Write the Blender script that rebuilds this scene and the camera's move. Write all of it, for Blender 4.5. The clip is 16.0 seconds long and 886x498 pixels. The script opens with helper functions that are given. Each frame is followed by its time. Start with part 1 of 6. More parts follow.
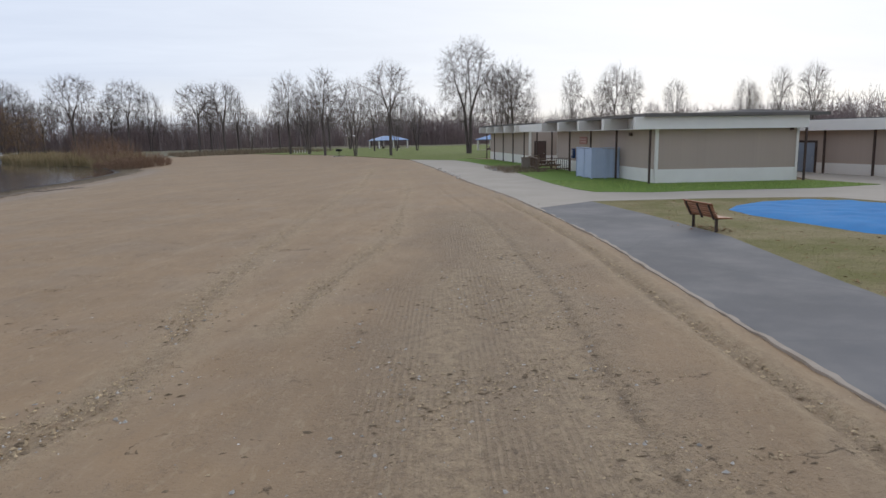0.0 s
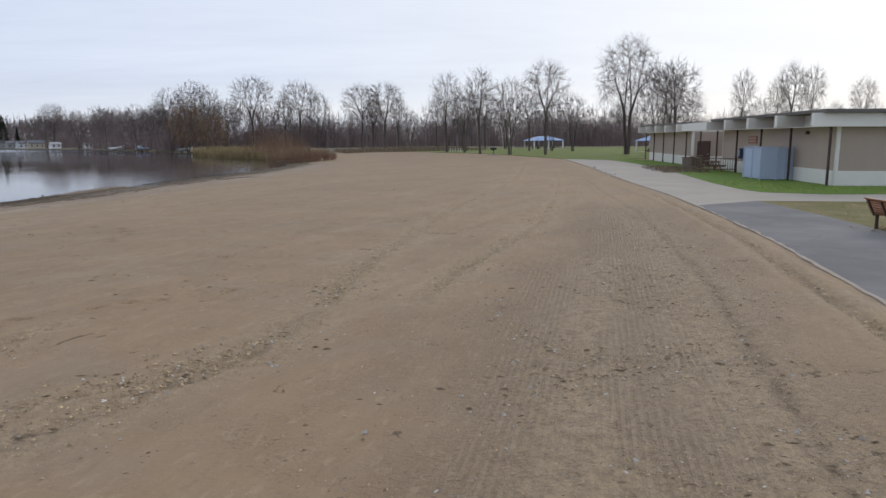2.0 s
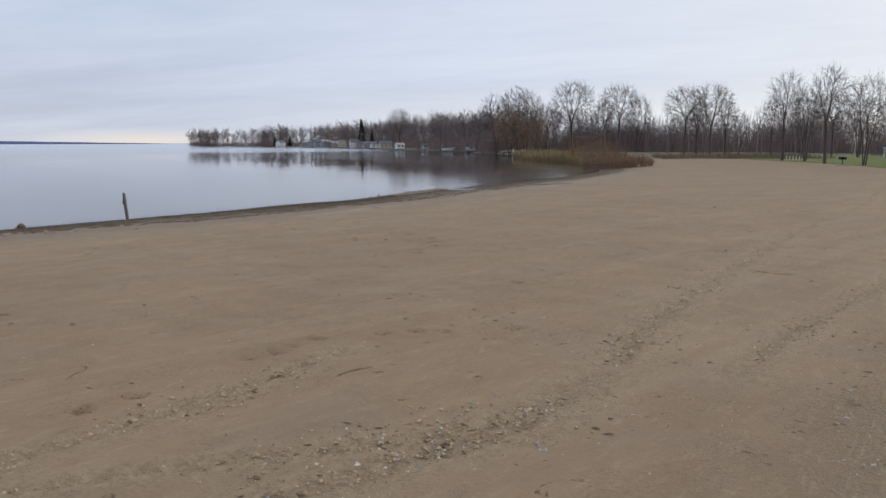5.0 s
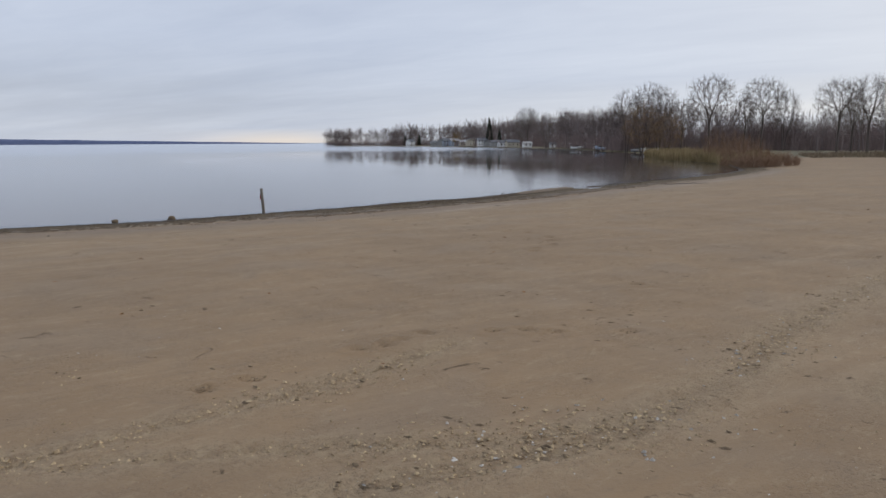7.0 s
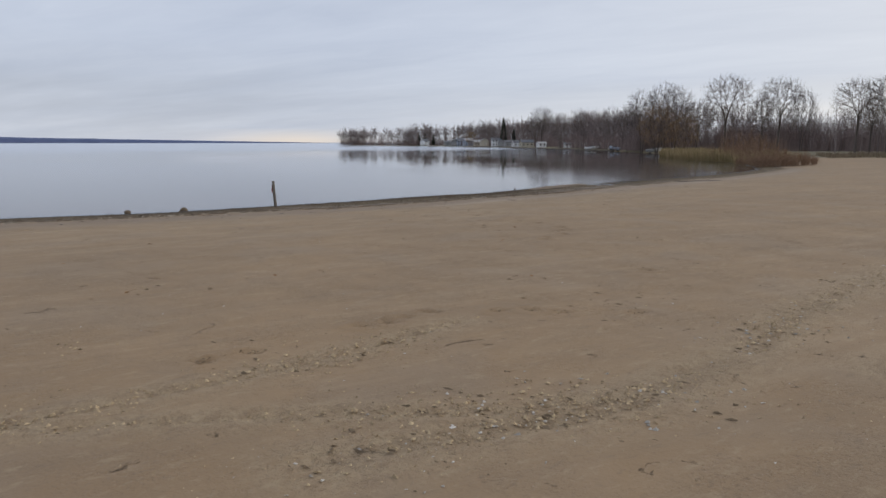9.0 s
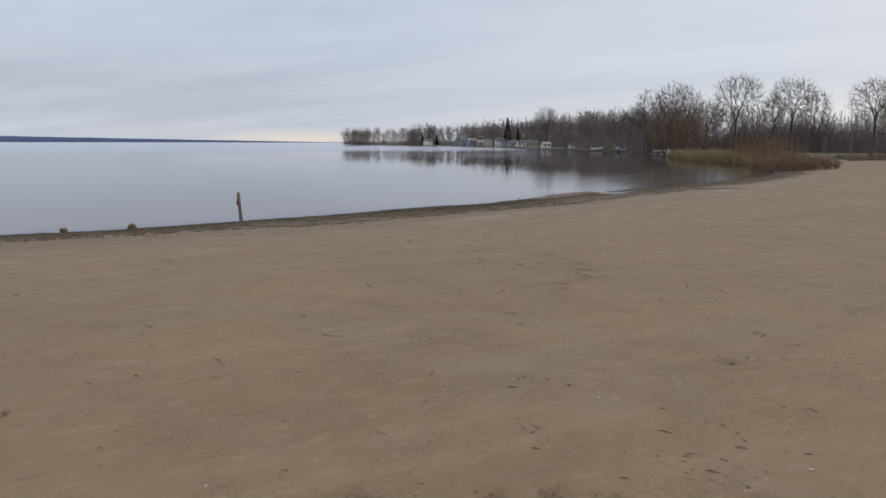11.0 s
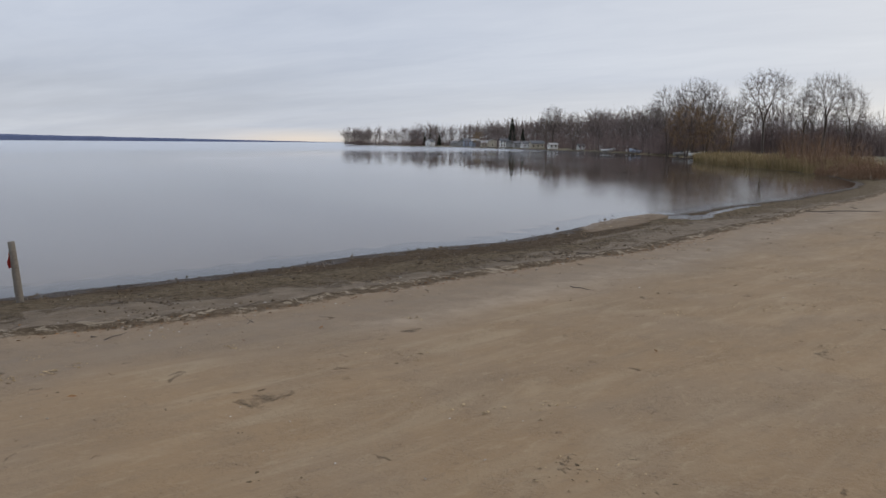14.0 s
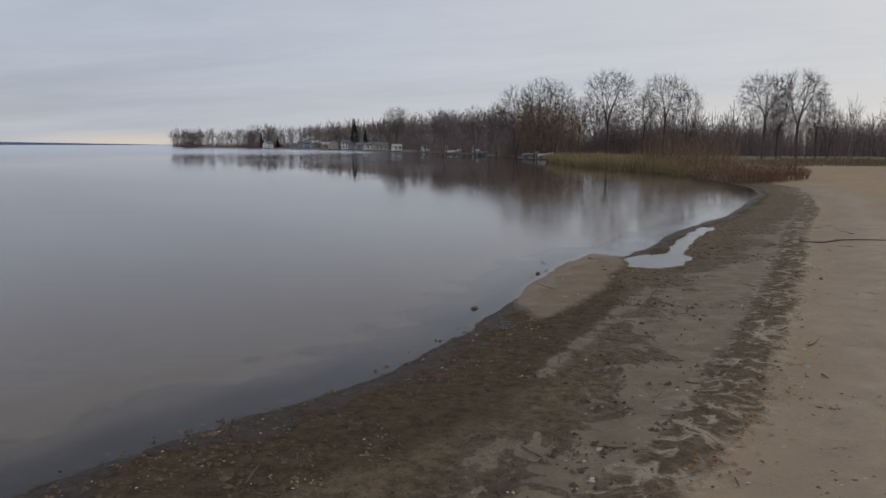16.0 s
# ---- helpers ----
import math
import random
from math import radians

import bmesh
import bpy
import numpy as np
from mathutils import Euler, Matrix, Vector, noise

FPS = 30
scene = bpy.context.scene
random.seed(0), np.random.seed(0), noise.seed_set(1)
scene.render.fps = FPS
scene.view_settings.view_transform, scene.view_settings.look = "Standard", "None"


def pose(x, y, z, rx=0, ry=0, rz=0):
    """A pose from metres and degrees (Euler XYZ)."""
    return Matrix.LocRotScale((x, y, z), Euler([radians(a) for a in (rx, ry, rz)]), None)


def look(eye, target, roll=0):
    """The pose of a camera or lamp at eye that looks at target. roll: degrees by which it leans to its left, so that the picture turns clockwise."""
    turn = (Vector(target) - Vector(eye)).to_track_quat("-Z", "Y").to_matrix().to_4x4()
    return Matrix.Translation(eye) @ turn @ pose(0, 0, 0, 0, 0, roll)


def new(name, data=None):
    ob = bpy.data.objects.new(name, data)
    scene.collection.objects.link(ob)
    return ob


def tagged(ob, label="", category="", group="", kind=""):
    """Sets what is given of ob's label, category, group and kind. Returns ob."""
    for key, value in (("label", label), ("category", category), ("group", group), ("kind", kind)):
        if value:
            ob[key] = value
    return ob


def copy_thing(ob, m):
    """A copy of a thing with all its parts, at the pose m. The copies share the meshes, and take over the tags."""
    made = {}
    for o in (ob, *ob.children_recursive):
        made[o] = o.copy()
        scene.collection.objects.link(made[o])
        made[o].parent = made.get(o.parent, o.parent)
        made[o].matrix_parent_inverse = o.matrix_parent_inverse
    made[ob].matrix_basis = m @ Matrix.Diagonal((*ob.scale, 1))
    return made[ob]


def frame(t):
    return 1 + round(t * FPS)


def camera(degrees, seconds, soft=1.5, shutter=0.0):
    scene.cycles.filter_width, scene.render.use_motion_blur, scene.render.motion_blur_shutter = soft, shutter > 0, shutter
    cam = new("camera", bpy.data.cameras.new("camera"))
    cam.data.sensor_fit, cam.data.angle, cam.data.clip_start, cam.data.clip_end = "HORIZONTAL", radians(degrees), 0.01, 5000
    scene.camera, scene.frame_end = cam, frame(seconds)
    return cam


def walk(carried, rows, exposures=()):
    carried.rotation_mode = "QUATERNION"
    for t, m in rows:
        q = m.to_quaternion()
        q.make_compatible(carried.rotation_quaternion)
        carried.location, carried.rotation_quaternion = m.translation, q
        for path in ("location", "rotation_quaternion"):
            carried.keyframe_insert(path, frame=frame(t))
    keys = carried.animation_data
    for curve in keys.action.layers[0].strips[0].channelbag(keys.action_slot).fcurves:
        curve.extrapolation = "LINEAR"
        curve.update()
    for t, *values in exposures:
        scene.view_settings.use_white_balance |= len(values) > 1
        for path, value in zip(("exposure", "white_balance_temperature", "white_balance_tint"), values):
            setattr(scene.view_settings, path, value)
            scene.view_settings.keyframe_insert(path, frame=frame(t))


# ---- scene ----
cam = camera(64.80, 16.0)
PATH = [  # seconds, eye, turn to the left, tilt down, roll
    (0.0, 0.000, 0.000, 3.174, -16.823, 9.346, -1.475),
    (0.5, -0.023, -0.095, 3.156, -11.259, 9.183, -1.347),
    (1.0, -0.002, -0.141, 3.089, -8.193, 9.095, -1.057),
    (1.5, 0.070, -0.102, 2.851, -6.765, 9.045, -0.874),
    (2.0, 0.099, -0.085, 2.752, -4.385, 8.985, -0.664),
    (2.5, 0.114, -0.064, 2.756, 5.473, 8.888, -0.324),
    (3.0, 0.139, -0.031, 2.807, 8.295, 8.847, -0.269),
    (3.5, 0.122, 0.339, 2.914, 8.530, 8.850, -0.214),
    (4.0, 0.127, 0.964, 3.036, 8.551, 8.826, -0.168),
    (4.5, 0.101, 1.442, 3.085, 11.225, 8.775, -0.111),
    (5.0, 0.120, 1.557, 3.165, 20.905, 8.630, -0.048),
    (5.2, 0.148, 1.584, 3.216, 25.707, 8.700, 0.076),
    (5.7, 0.181, 1.642, 3.172, 30.409, 8.730, -0.220),
    (7.3, 0.278, 1.815, 3.038, 31.409, 8.701, -0.210),
    (7.5, 0.288, 1.839, 2.918, 31.567, 8.703, -0.167),
    (8.0, 0.321, 1.851, 2.679, 31.984, 8.684, -0.090),
    (8.5, 0.355, 1.843, 2.673, 32.258, 8.667, -0.060),
    (9.0, 0.336, 1.913, 2.717, 32.391, 8.674, 0.013),
    (9.2, 0.256, 2.068, 2.743, 32.431, 8.690, 0.040),
    (11.3, -2.878, 8.129, 3.057, 32.714, 8.685, 0.130),
    (11.5, -3.371, 8.973, 3.099, 32.690, 8.656, 0.150),
    (12.0, -4.682, 11.090, 3.171, 32.643, 8.626, 0.300),
    (12.5, -6.169, 13.426, 3.151, 32.674, 8.632, 0.380),
    (13.0, -7.829, 16.004, 3.083, 32.772, 8.676, 0.400),
    (13.5, -9.586, 18.727, 2.973, 32.809, 8.660, 0.450),
    (14.0, -11.447, 21.774, 2.939, 32.878, 8.665, 0.430),
    (14.5, -13.332, 24.970, 2.965, 32.985, 8.586, 0.270),
    (15.0, -15.292, 28.264, 3.018, 31.931, 8.575, 0.140),
    (15.5, -17.290, 31.754, 3.013, 25.484, 8.542, 0.130),
    (16.0, -19.290, 35.537, 2.964, 20.125, 8.485, 0.104),
]
walk(cam, [(t, pose(x, y, z, 90 - tilt, 0, turn) @ pose(0, 0, 0, 0, 0, roll)) for t, x, y, z, turn, tilt, roll in PATH],
     exposures=[(0.0, 0.05, 6430, 10), (3.5, 0.05, 6510, 10), (5.0, -0.05, 6560, 10), (9.0, -0.17, 6720, 10), (12.5, -0.17, 6860, 10), (14.5, -0.17, 6920, 10), (15.5, -0.29, 6920, 10), (16.0, -0.42, 6930, 10)])

# ---- world, sun, exposure ----
SUN_AZ, SUN_EL = radians(38), radians(24)          # clockwise from +y, above the horizon
SUN_DIR = Vector((math.sin(SUN_AZ) * math.cos(SUN_EL), math.cos(SUN_AZ) * math.cos(SUN_EL), math.sin(SUN_EL)))


def put(tree, socket, value):
    """Sets a socket to a number, a colour or another node's output."""
    if isinstance(value, bpy.types.NodeSocket):
        tree.links.new(value, socket)
    elif isinstance(value, tuple) and len(value) == 3 and socket.type == "RGBA":
        socket.default_value = (*value, 1)
    else:
        socket.default_value = value


def math_node(tree, op, a, b=0.0, c=0.0, clamp=False):
    n = tree.nodes.new("ShaderNodeMath")
    n.operation, n.use_clamp = op, clamp
    for i, v in enumerate((a, b, c)):
        put(tree, n.inputs[i], v)
    return n.outputs[0]


def vmath(tree, op, a, b):
    n = tree.nodes.new("ShaderNodeVectorMath")
    n.operation = op
    put(tree, n.inputs[0], a)
    put(tree, n.inputs[1], b)
    return n


def mix(tree, fac, a, b, blend="MIX"):
    n = tree.nodes.new("ShaderNodeMix")
    n.data_type, n.blend_type = "RGBA", blend
    put(tree, n.inputs[0], fac)
    put(tree, n.inputs[6], a)
    put(tree, n.inputs[7], b)
    return n.outputs[2]


def noise_tex(tree, vector, scale, detail=4.0, rough=0.55, distort=0.0):
    n = tree.nodes.new("ShaderNodeTexNoise")
    if vector is not None:
        put(tree, n.inputs["Vector"], vector)
    n.inputs["Scale"].default_value, n.inputs["Detail"].default_value = scale, detail
    n.inputs["Roughness"].default_value, n.inputs["Distortion"].default_value = rough, distort
    return n.outputs["Fac"]


def ramp(tree, fac, lo, hi, a=0.0, b=1.0):
    """A straight ramp: lo..hi of fac becomes a..b."""
    n = tree.nodes.new("ShaderNodeMapRange")
    put(tree, n.inputs["Value"], fac)
    for key, v in (("From Min", lo), ("From Max", hi), ("To Min", a), ("To Max", b)):
        put(tree, n.inputs[key], v)
    return n.outputs[0]


def build_world():
    world = bpy.data.worlds.new("overcast_sky")
    scene.world = world
    world.use_nodes = True
    tree = world.node_tree
    tree.nodes.clear()
    coord = tree.nodes.new("ShaderNodeTexCoord").outputs["Generated"]
    sep = tree.nodes.new("ShaderNodeSeparateXYZ")
    tree.links.new(coord, sep.inputs[0])
    up = math_node(tree, "MAXIMUM", sep.outputs[2], 0.0)
    # flat cloud deck: streaks squeezed towards the horizon
    inv = math_node(tree, "DIVIDE", 1.0, math_node(tree, "ADD", up, 0.09))
    deck = vmath(tree, "MULTIPLY", coord, (1.0, 1.0, 0.0)).outputs[0]
    sc = tree.nodes.new("ShaderNodeVectorMath")
    sc.operation = "SCALE"
    tree.links.new(deck, sc.inputs[0])
    tree.links.new(inv, sc.inputs["Scale"])
    rot = tree.nodes.new("ShaderNodeMapping")
    tree.links.new(sc.outputs[0], rot.inputs[0])
    rot.inputs["Rotation"].default_value = (0, 0, radians(-38))
    rot.inputs["Scale"].default_value = (0.55, 1.3, 1)
    big = noise_tex(tree, rot.outputs[0], 0.55, 5, 0.55, 0.5)
    fine = noise_tex(tree, rot.outputs[0], 2.6, 6, 0.6, 0.7)
    cloud = math_node(tree, "ADD", math_node(tree, "MULTIPLY", big, 0.72), math_node(tree, "MULTIPLY", fine, 0.28))
    cloud = ramp(tree, cloud, 0.28, 0.72)
    high = ramp(tree, up, 0.0, 0.5)
    dark = mix(tree, high, (0.575, 0.655, 0.82), (0.45, 0.53, 0.70))
    light = mix(tree, high, (0.745, 0.822, 0.97), (0.63, 0.72, 0.90))
    grey = mix(tree, cloud, dark, light)
    # brighter towards the veiled sun and in a thin gap above the horizon
    dot = vmath(tree, "DOT_PRODUCT", coord, tuple(SUN_DIR)).outputs["Value"]
    glow = math_node(tree, "POWER", math_node(tree, "MAXIMUM", dot, 0.0), 3.0)
    grey = mix(tree, math_node(tree, "MULTIPLY", glow, 0.62), grey, (1.08, 1.07, 1.05))
    bank = math_node(tree, "MULTIPLY", ramp(tree, up, 0.0, 0.05, 0.6, 1.0), ramp(tree, up, 0.07, 0.14, 1.0, 0.0))
    bank = math_node(tree, "MULTIPLY", math_node(tree, "MULTIPLY", bank, ramp(tree, dot, 0.55, 0.05)), ramp(tree, noise_tex(tree, rot.outputs[0], 0.8, 4), 0.35, 0.6, 0.55, 1.0))
    grey = mix(tree, math_node(tree, "MULTIPLY", bank, 0.62), grey, (0.44, 0.495, 0.61))
    rift = vmath(tree, "DOT_PRODUCT", coord, (-0.695, 0.719, 0.0)).outputs["Value"]
    rift = math_node(tree, "MULTIPLY", math_node(tree, "POWER", math_node(tree, "MAXIMUM", rift, 0.0), 170.0), ramp(tree, up, 0.004, 0.020, 0.75, 0.0))
    grey = mix(tree, rift, grey, (0.98, 0.87, 0.76))
    gap = ramp(tree, up, 0.015, 0.085, 1.0, 0.0)
    gap = math_node(tree, "MULTIPLY", gap, ramp(tree, noise_tex(tree, rot.outputs[0], 0.35, 2), 0.35, 0.6, 0.25, 0.75))
    gap = math_node(tree, "MULTIPLY", gap, ramp(tree, dot, 0.3, 0.7, 0.2, 1.0))
    grey = mix(tree, gap, grey, (0.93, 0.915, 0.87))
    sky = tree.nodes.new("ShaderNodeTexSky")
    sky.sky_type, sky.sun_disc = "NISHITA", False
    sky.sun_elevation, sky.sun_rotation = SUN_EL, SUN_AZ
    clear = tree.nodes.new("ShaderNodeBackground")
    clear.inputs["Strength"].default_value = 0.10
    tree.links.new(sky.outputs[0], clear.inputs[0])
    over = tree.nodes.new("ShaderNodeBackground")
    over.inputs["Strength"].default_value = SKY
    tree.links.new(grey, over.inputs[0])
    both = tree.nodes.new("ShaderNodeMixShader")
    both.inputs[0].default_value = 0.94
    tree.links.new(clear.outputs[0], both.inputs[1])
    tree.links.new(over.outputs[0], both.inputs[2])
    out = tree.nodes.new("ShaderNodeOutputWorld")
    tree.links.new(both.outputs[0], out.inputs[0])


SKY = 1.0
build_world()
sun_data = bpy.data.lights.new("sun", "SUN")
sun_data.energy, sun_data.angle, sun_data.color = 0.7, radians(25), (1.0, 0.95, 0.88)
sun_lamp = new("sun", sun_data)
sun_lamp.matrix_world = look(tuple(SUN_DIR * 60), (0, 0, 0))

# ---- materials ----


def material(name, rough=0.8, metal=0.0, spec=0.3):
    m = bpy.data.materials.new(name)
    m.use_nodes = True
    tree = m.node_tree
    bsdf = tree.nodes["Principled BSDF"]
    bsdf.inputs["Roughness"].default_value, bsdf.inputs["Metallic"].default_value = rough, metal
    bsdf.inputs["Specular IOR Level"].default_value = spec
    return m, tree, bsdf


def coords(tree, kind="Object"):
    return tree.nodes.new("ShaderNodeTexCoord").outputs[kind]


def world_pos(tree):
    return tree.nodes.new("ShaderNodeNewGeometry").outputs["Position"]


def bump(tree, bsdf, height, strength, distance):
    n = tree.nodes.new("ShaderNodeBump")
    n.inputs["Strength"].default_value, n.inputs["Distance"].default_value = strength, distance
    put(tree, n.inputs["Height"], height)
    tree.links.new(n.outputs[0], bsdf.inputs["Normal"])


def mottled(name, a, b, scale=3.0, rough=0.8, fine=30.0, relief=0.3, depth=0.01, vary=0.0, metal=0.0, spec=0.3, position=False, island=False):
    """Two colours mixed by coarse and fine noise, with fine relief; vary: shift from object to object (or island to island)."""
    m, tree, bsdf = material(name, rough, metal, spec)
    v = world_pos(tree) if position else coords(tree)
    coarse, grain = noise_tex(tree, v, scale, 5), noise_tex(tree, v, fine, 4, 0.6)
    fac = math_node(tree, "ADD", math_node(tree, "MULTIPLY", coarse, 0.6), math_node(tree, "MULTIPLY", grain, 0.4))
    col = mix(tree, ramp(tree, fac, 0.32, 0.68), a, b)
    if vary:
        rnd = tree.nodes.new("ShaderNodeNewGeometry").outputs["Random Per Island"] if island else tree.nodes.new("ShaderNodeObjectInfo").outputs["Random"]
        k = ramp(tree, rnd, 0, 1, 1 - vary, 1 + vary)
        hsv = tree.nodes.new("ShaderNodeHueSaturation")
        put(tree, hsv.inputs["Value"], k)
        put(tree, hsv.inputs["Color"], col)
        col = hsv.outputs[0]
    tree.links.new(col, bsdf.inputs["Base Color"])
    put(tree, bsdf.inputs["Roughness"], ramp(tree, grain, 0.3, 0.7, max(0.05, rough - 0.08), min(1, rough + 0.08)))
    if relief:
        bump(tree, bsdf, grain, relief, depth)
    return m


def attr(tree, name):
    n = tree.nodes.new("ShaderNodeAttribute")
    n.attribute_name = name
    return n.outputs["Fac"]


def turn_long(tree, v, angle, stretch):
    """Coordinates drawn out along one direction of the ground."""
    slant = tree.nodes.new("ShaderNodeMapping")
    slant.vector_type = "TEXTURE"
    tree.links.new(v, slant.inputs[0])
    slant.inputs["Rotation"].default_value, slant.inputs["Scale"].default_value = (0, 0, angle), (stretch, 1.0, 1.0)
    return slant.outputs[0]


def sand_material():
    m, tree, bsdf = material("beach_sand", 0.85, 0, 0.25)
    v = world_pos(tree)
    coarse, mid, grain = noise_tex(tree, v, 0.16, 4), noise_tex(tree, v, 1.7, 5, 0.6), noise_tex(tree, v, 46.0, 4, 0.65)
    speck, clump = noise_tex(tree, v, 17.0, 3, 0.7), noise_tex(tree, v, 5.5, 4, 0.7, 0.3)
    silt, flat, ridge, mud = attr(tree, "silt"), attr(tree, "flat"), attr(tree, "ridge"), attr(tree, "mud")
    churn = attr(tree, "churn")
    track, field, pale, firm = attr(tree, "track"), attr(tree, "field"), attr(tree, "pale"), attr(tree, "firm")
    dry = mix(tree, ramp(tree, coarse, 0.35, 0.65), (0.360, 0.231, 0.120), (0.300, 0.194, 0.103))
    dry = mix(tree, ramp(tree, noise_tex(tree, v, 0.42, 4, 0.5, 0.3), 0.5, 0.64, 0, 0.5), dry, (0.315, 0.228, 0.148))
    dry = mix(tree, ramp(tree, mid, 0.3, 0.72, 0, 0.42), dry, (0.300, 0.207, 0.125))
    streak = noise_tex(tree, turn_long(tree, v, radians(60), 8.0), 1.1, 5, 0.65, 0.4)
    dry = mix(tree, ramp(tree, streak, 0.50, 0.70, 0, 0.36), dry, (0.245, 0.170, 0.104))
    dry = mix(tree, ramp(tree, streak, 0.46, 0.34, 0, 0.26), dry, (0.45, 0.322, 0.196))
    dry = mix(tree, ramp(tree, clump, 0.58, 0.72, 0, 0.3), dry, (0.235, 0.167, 0.107))
    dry = mix(tree, ramp(tree, speck, 0.60, 0.72, 0, 0.3), dry, (0.17, 0.118, 0.074))
    dry = mix(tree, ramp(tree, grain, 0.64, 0.78, 0, 0.3), dry, (0.46, 0.355, 0.25))
    dry = mix(tree, math_node(tree, "MULTIPLY", churn, ramp(tree, clump, 0.3, 0.6, 0.85, 0.35)), dry, (0.218, 0.154, 0.094))
    pits, fleck = noise_tex(tree, v, 19.0, 4, 0.7), noise_tex(tree, v, 34.0, 3, 0.6)
    broken = ramp(tree, noise_tex(tree, v, 0.9, 4, 0.6, 0.4), 0.42, 0.60)
    loose = math_node(tree, "MAXIMUM", math_node(tree, "MULTIPLY", math_node(tree, "MAXIMUM", math_node(tree, "MULTIPLY", track, 0.9), churn), 0.8), math_node(tree, "MULTIPLY", broken, 0.4))
    # shade inside the small pits is put into the colour
    dry = mix(tree, math_node(tree, "MULTIPLY", loose, ramp(tree, pits, 0.55, 0.65, 0, 0.62)), dry, (0.155, 0.106, 0.063))
    dry = mix(tree, math_node(tree, "MULTIPLY", loose, ramp(tree, fleck, 0.58, 0.66, 0, 0.7)), dry, (0.52, 0.40, 0.283))
    # churned tracks: paler dry crumbs between darker turned sand
    dry = mix(tree, math_node(tree, "MULTIPLY", track, ramp(tree, clump, 0.36, 0.62, 0.15, 0.85)), dry, (0.455, 0.33, 0.195))
    dry = mix(tree, math_node(tree, "MULTIPLY", track, ramp(tree, speck, 0.57, 0.70, 0, 0.45)), dry, (0.19, 0.134, 0.083))
    # colour is darker and patchy along the rut grooves
    dry = mix(tree, math_node(tree, "MULTIPLY", attr(tree, "rut"), ramp(tree, noise_tex(tree, v, 3.2, 4, 0.7), 0.36, 0.58, 0.12, 0.75)), dry, (0.165, 0.114, 0.068))
    # harrow lines run with the tracks
    turn = tree.nodes.new("ShaderNodeMapping")
    tree.links.new(v, turn.inputs[0])
    turn.inputs["Rotation"].default_value = (0, 0, radians(17))
    wave = tree.nodes.new("ShaderNodeTexWave")
    wave.wave_type, wave.bands_direction = "BANDS", "X"
    tree.links.new(turn.outputs[0], wave.inputs[0])
    for key, val in (("Scale", 3.5), ("Distortion", 0.9), ("Detail", 2.0), ("Detail Scale", 0.6)):
        wave.inputs[key].default_value = val
    raked = math_node(tree, "MULTIPLY", attr(tree, "comb"), ramp(tree, noise_tex(tree, turn_long(tree, v, radians(73), 3.0), 1.3, 5, 0.7), 0.40, 0.62, 0.0, 1.0))
    crest = ramp(tree, wave.outputs["Fac"], 0.30, 0.75)
    comb = math_node(tree, "MULTIPLY", crest, raked)
    # relief shading put into the colour: crests paler, grooves darker
    dry = mix(tree, math_node(tree, "MULTIPLY", comb, 0.36), dry, (0.40, 0.293, 0.188))
    dry = mix(tree, math_node(tree, "MULTIPLY", math_node(tree, "SUBTRACT", raked, comb), 0.27), dry, (0.195, 0.138, 0.086))
    # blown sand lies in pale and dull streaks along the shore
    drift = attr(tree, "drift")
    blown, fine = noise_tex(tree, turn_long(tree, v, radians(74), 4.0), 1.3, 5, 0.66, 0.9), noise_tex(tree, turn_long(tree, v, radians(70), 2.5), 7.0, 4, 0.7, 0.3)
    dry = mix(tree, math_node(tree, "MULTIPLY", drift, 0.2), dry, (0.43, 0.305, 0.172))
    dry = mix(tree, math_node(tree, "MULTIPLY", drift, ramp(tree, blown, 0.50, 0.66, 0, 0.6)), dry, (0.475, 0.36, 0.225))
    dry = mix(tree, math_node(tree, "MULTIPLY", drift, ramp(tree, blown, 0.45, 0.34, 0, 0.42)), dry, (0.25, 0.18, 0.11))
    dry = mix(tree, ramp(tree, fine, 0.56, 0.68, 0, 0.42), dry, (0.45, 0.338, 0.205))
    dry = mix(tree, ramp(tree, fine, 0.42, 0.33, 0, 0.34), dry, (0.225, 0.16, 0.10))
    dry = mix(tree, math_node(tree, "MULTIPLY", pale, ramp(tree, mid, 0.3, 0.62, 0.35, 0.95)), dry, (0.52, 0.395, 0.275))
    dry = mix(tree, math_node(tree, "MULTIPLY", firm, ramp(tree, mid, 0.3, 0.7, 0.95, 0.55)), dry, (0.255, 0.190, 0.130))
    # wet margin: drained flats, dark silt in lobes, a wrack ridge with pale crust
    patch = noise_tex(tree, v, 1.3, 9, 0.74, 0.6)
    drained = mix(tree, ramp(tree, speck, 0.3, 0.7), (0.178, 0.129, 0.082), (0.132, 0.095, 0.060))
    drained = mix(tree, ramp(tree, mid, 0.42, 0.6, 0, 0.6), drained, (0.208, 0.152, 0.097))
    dark = mix(tree, ramp(tree, clump, 0.3, 0.7), (0.050, 0.034, 0.019), (0.150, 0.104, 0.063))
    dark = mix(tree, ramp(tree, math_node(tree, "ADD", attr(tree, "soak"), math_node(tree, "MULTIPLY", math_node(tree, "SUBTRACT", clump, 0.5), 0.8)), 0.25, 0.75), mix(tree, ramp(tree, clump, 0.35, 0.65), (0.090, 0.066, 0.037), (0.225, 0.168, 0.108)), dark)
    uneven = math_node(tree, "MULTIPLY", math_node(tree, "SUBTRACT", patch, 0.5), 2.7)
    damp = ramp(tree, math_node(tree, "ADD", flat, math_node(tree, "MULTIPLY", uneven, 0.5)), 0.30, 0.70)
    soaked = ramp(tree, math_node(tree, "ADD", silt, uneven), 0.36, 0.62)
    col = mix(tree, damp, dry, drained)
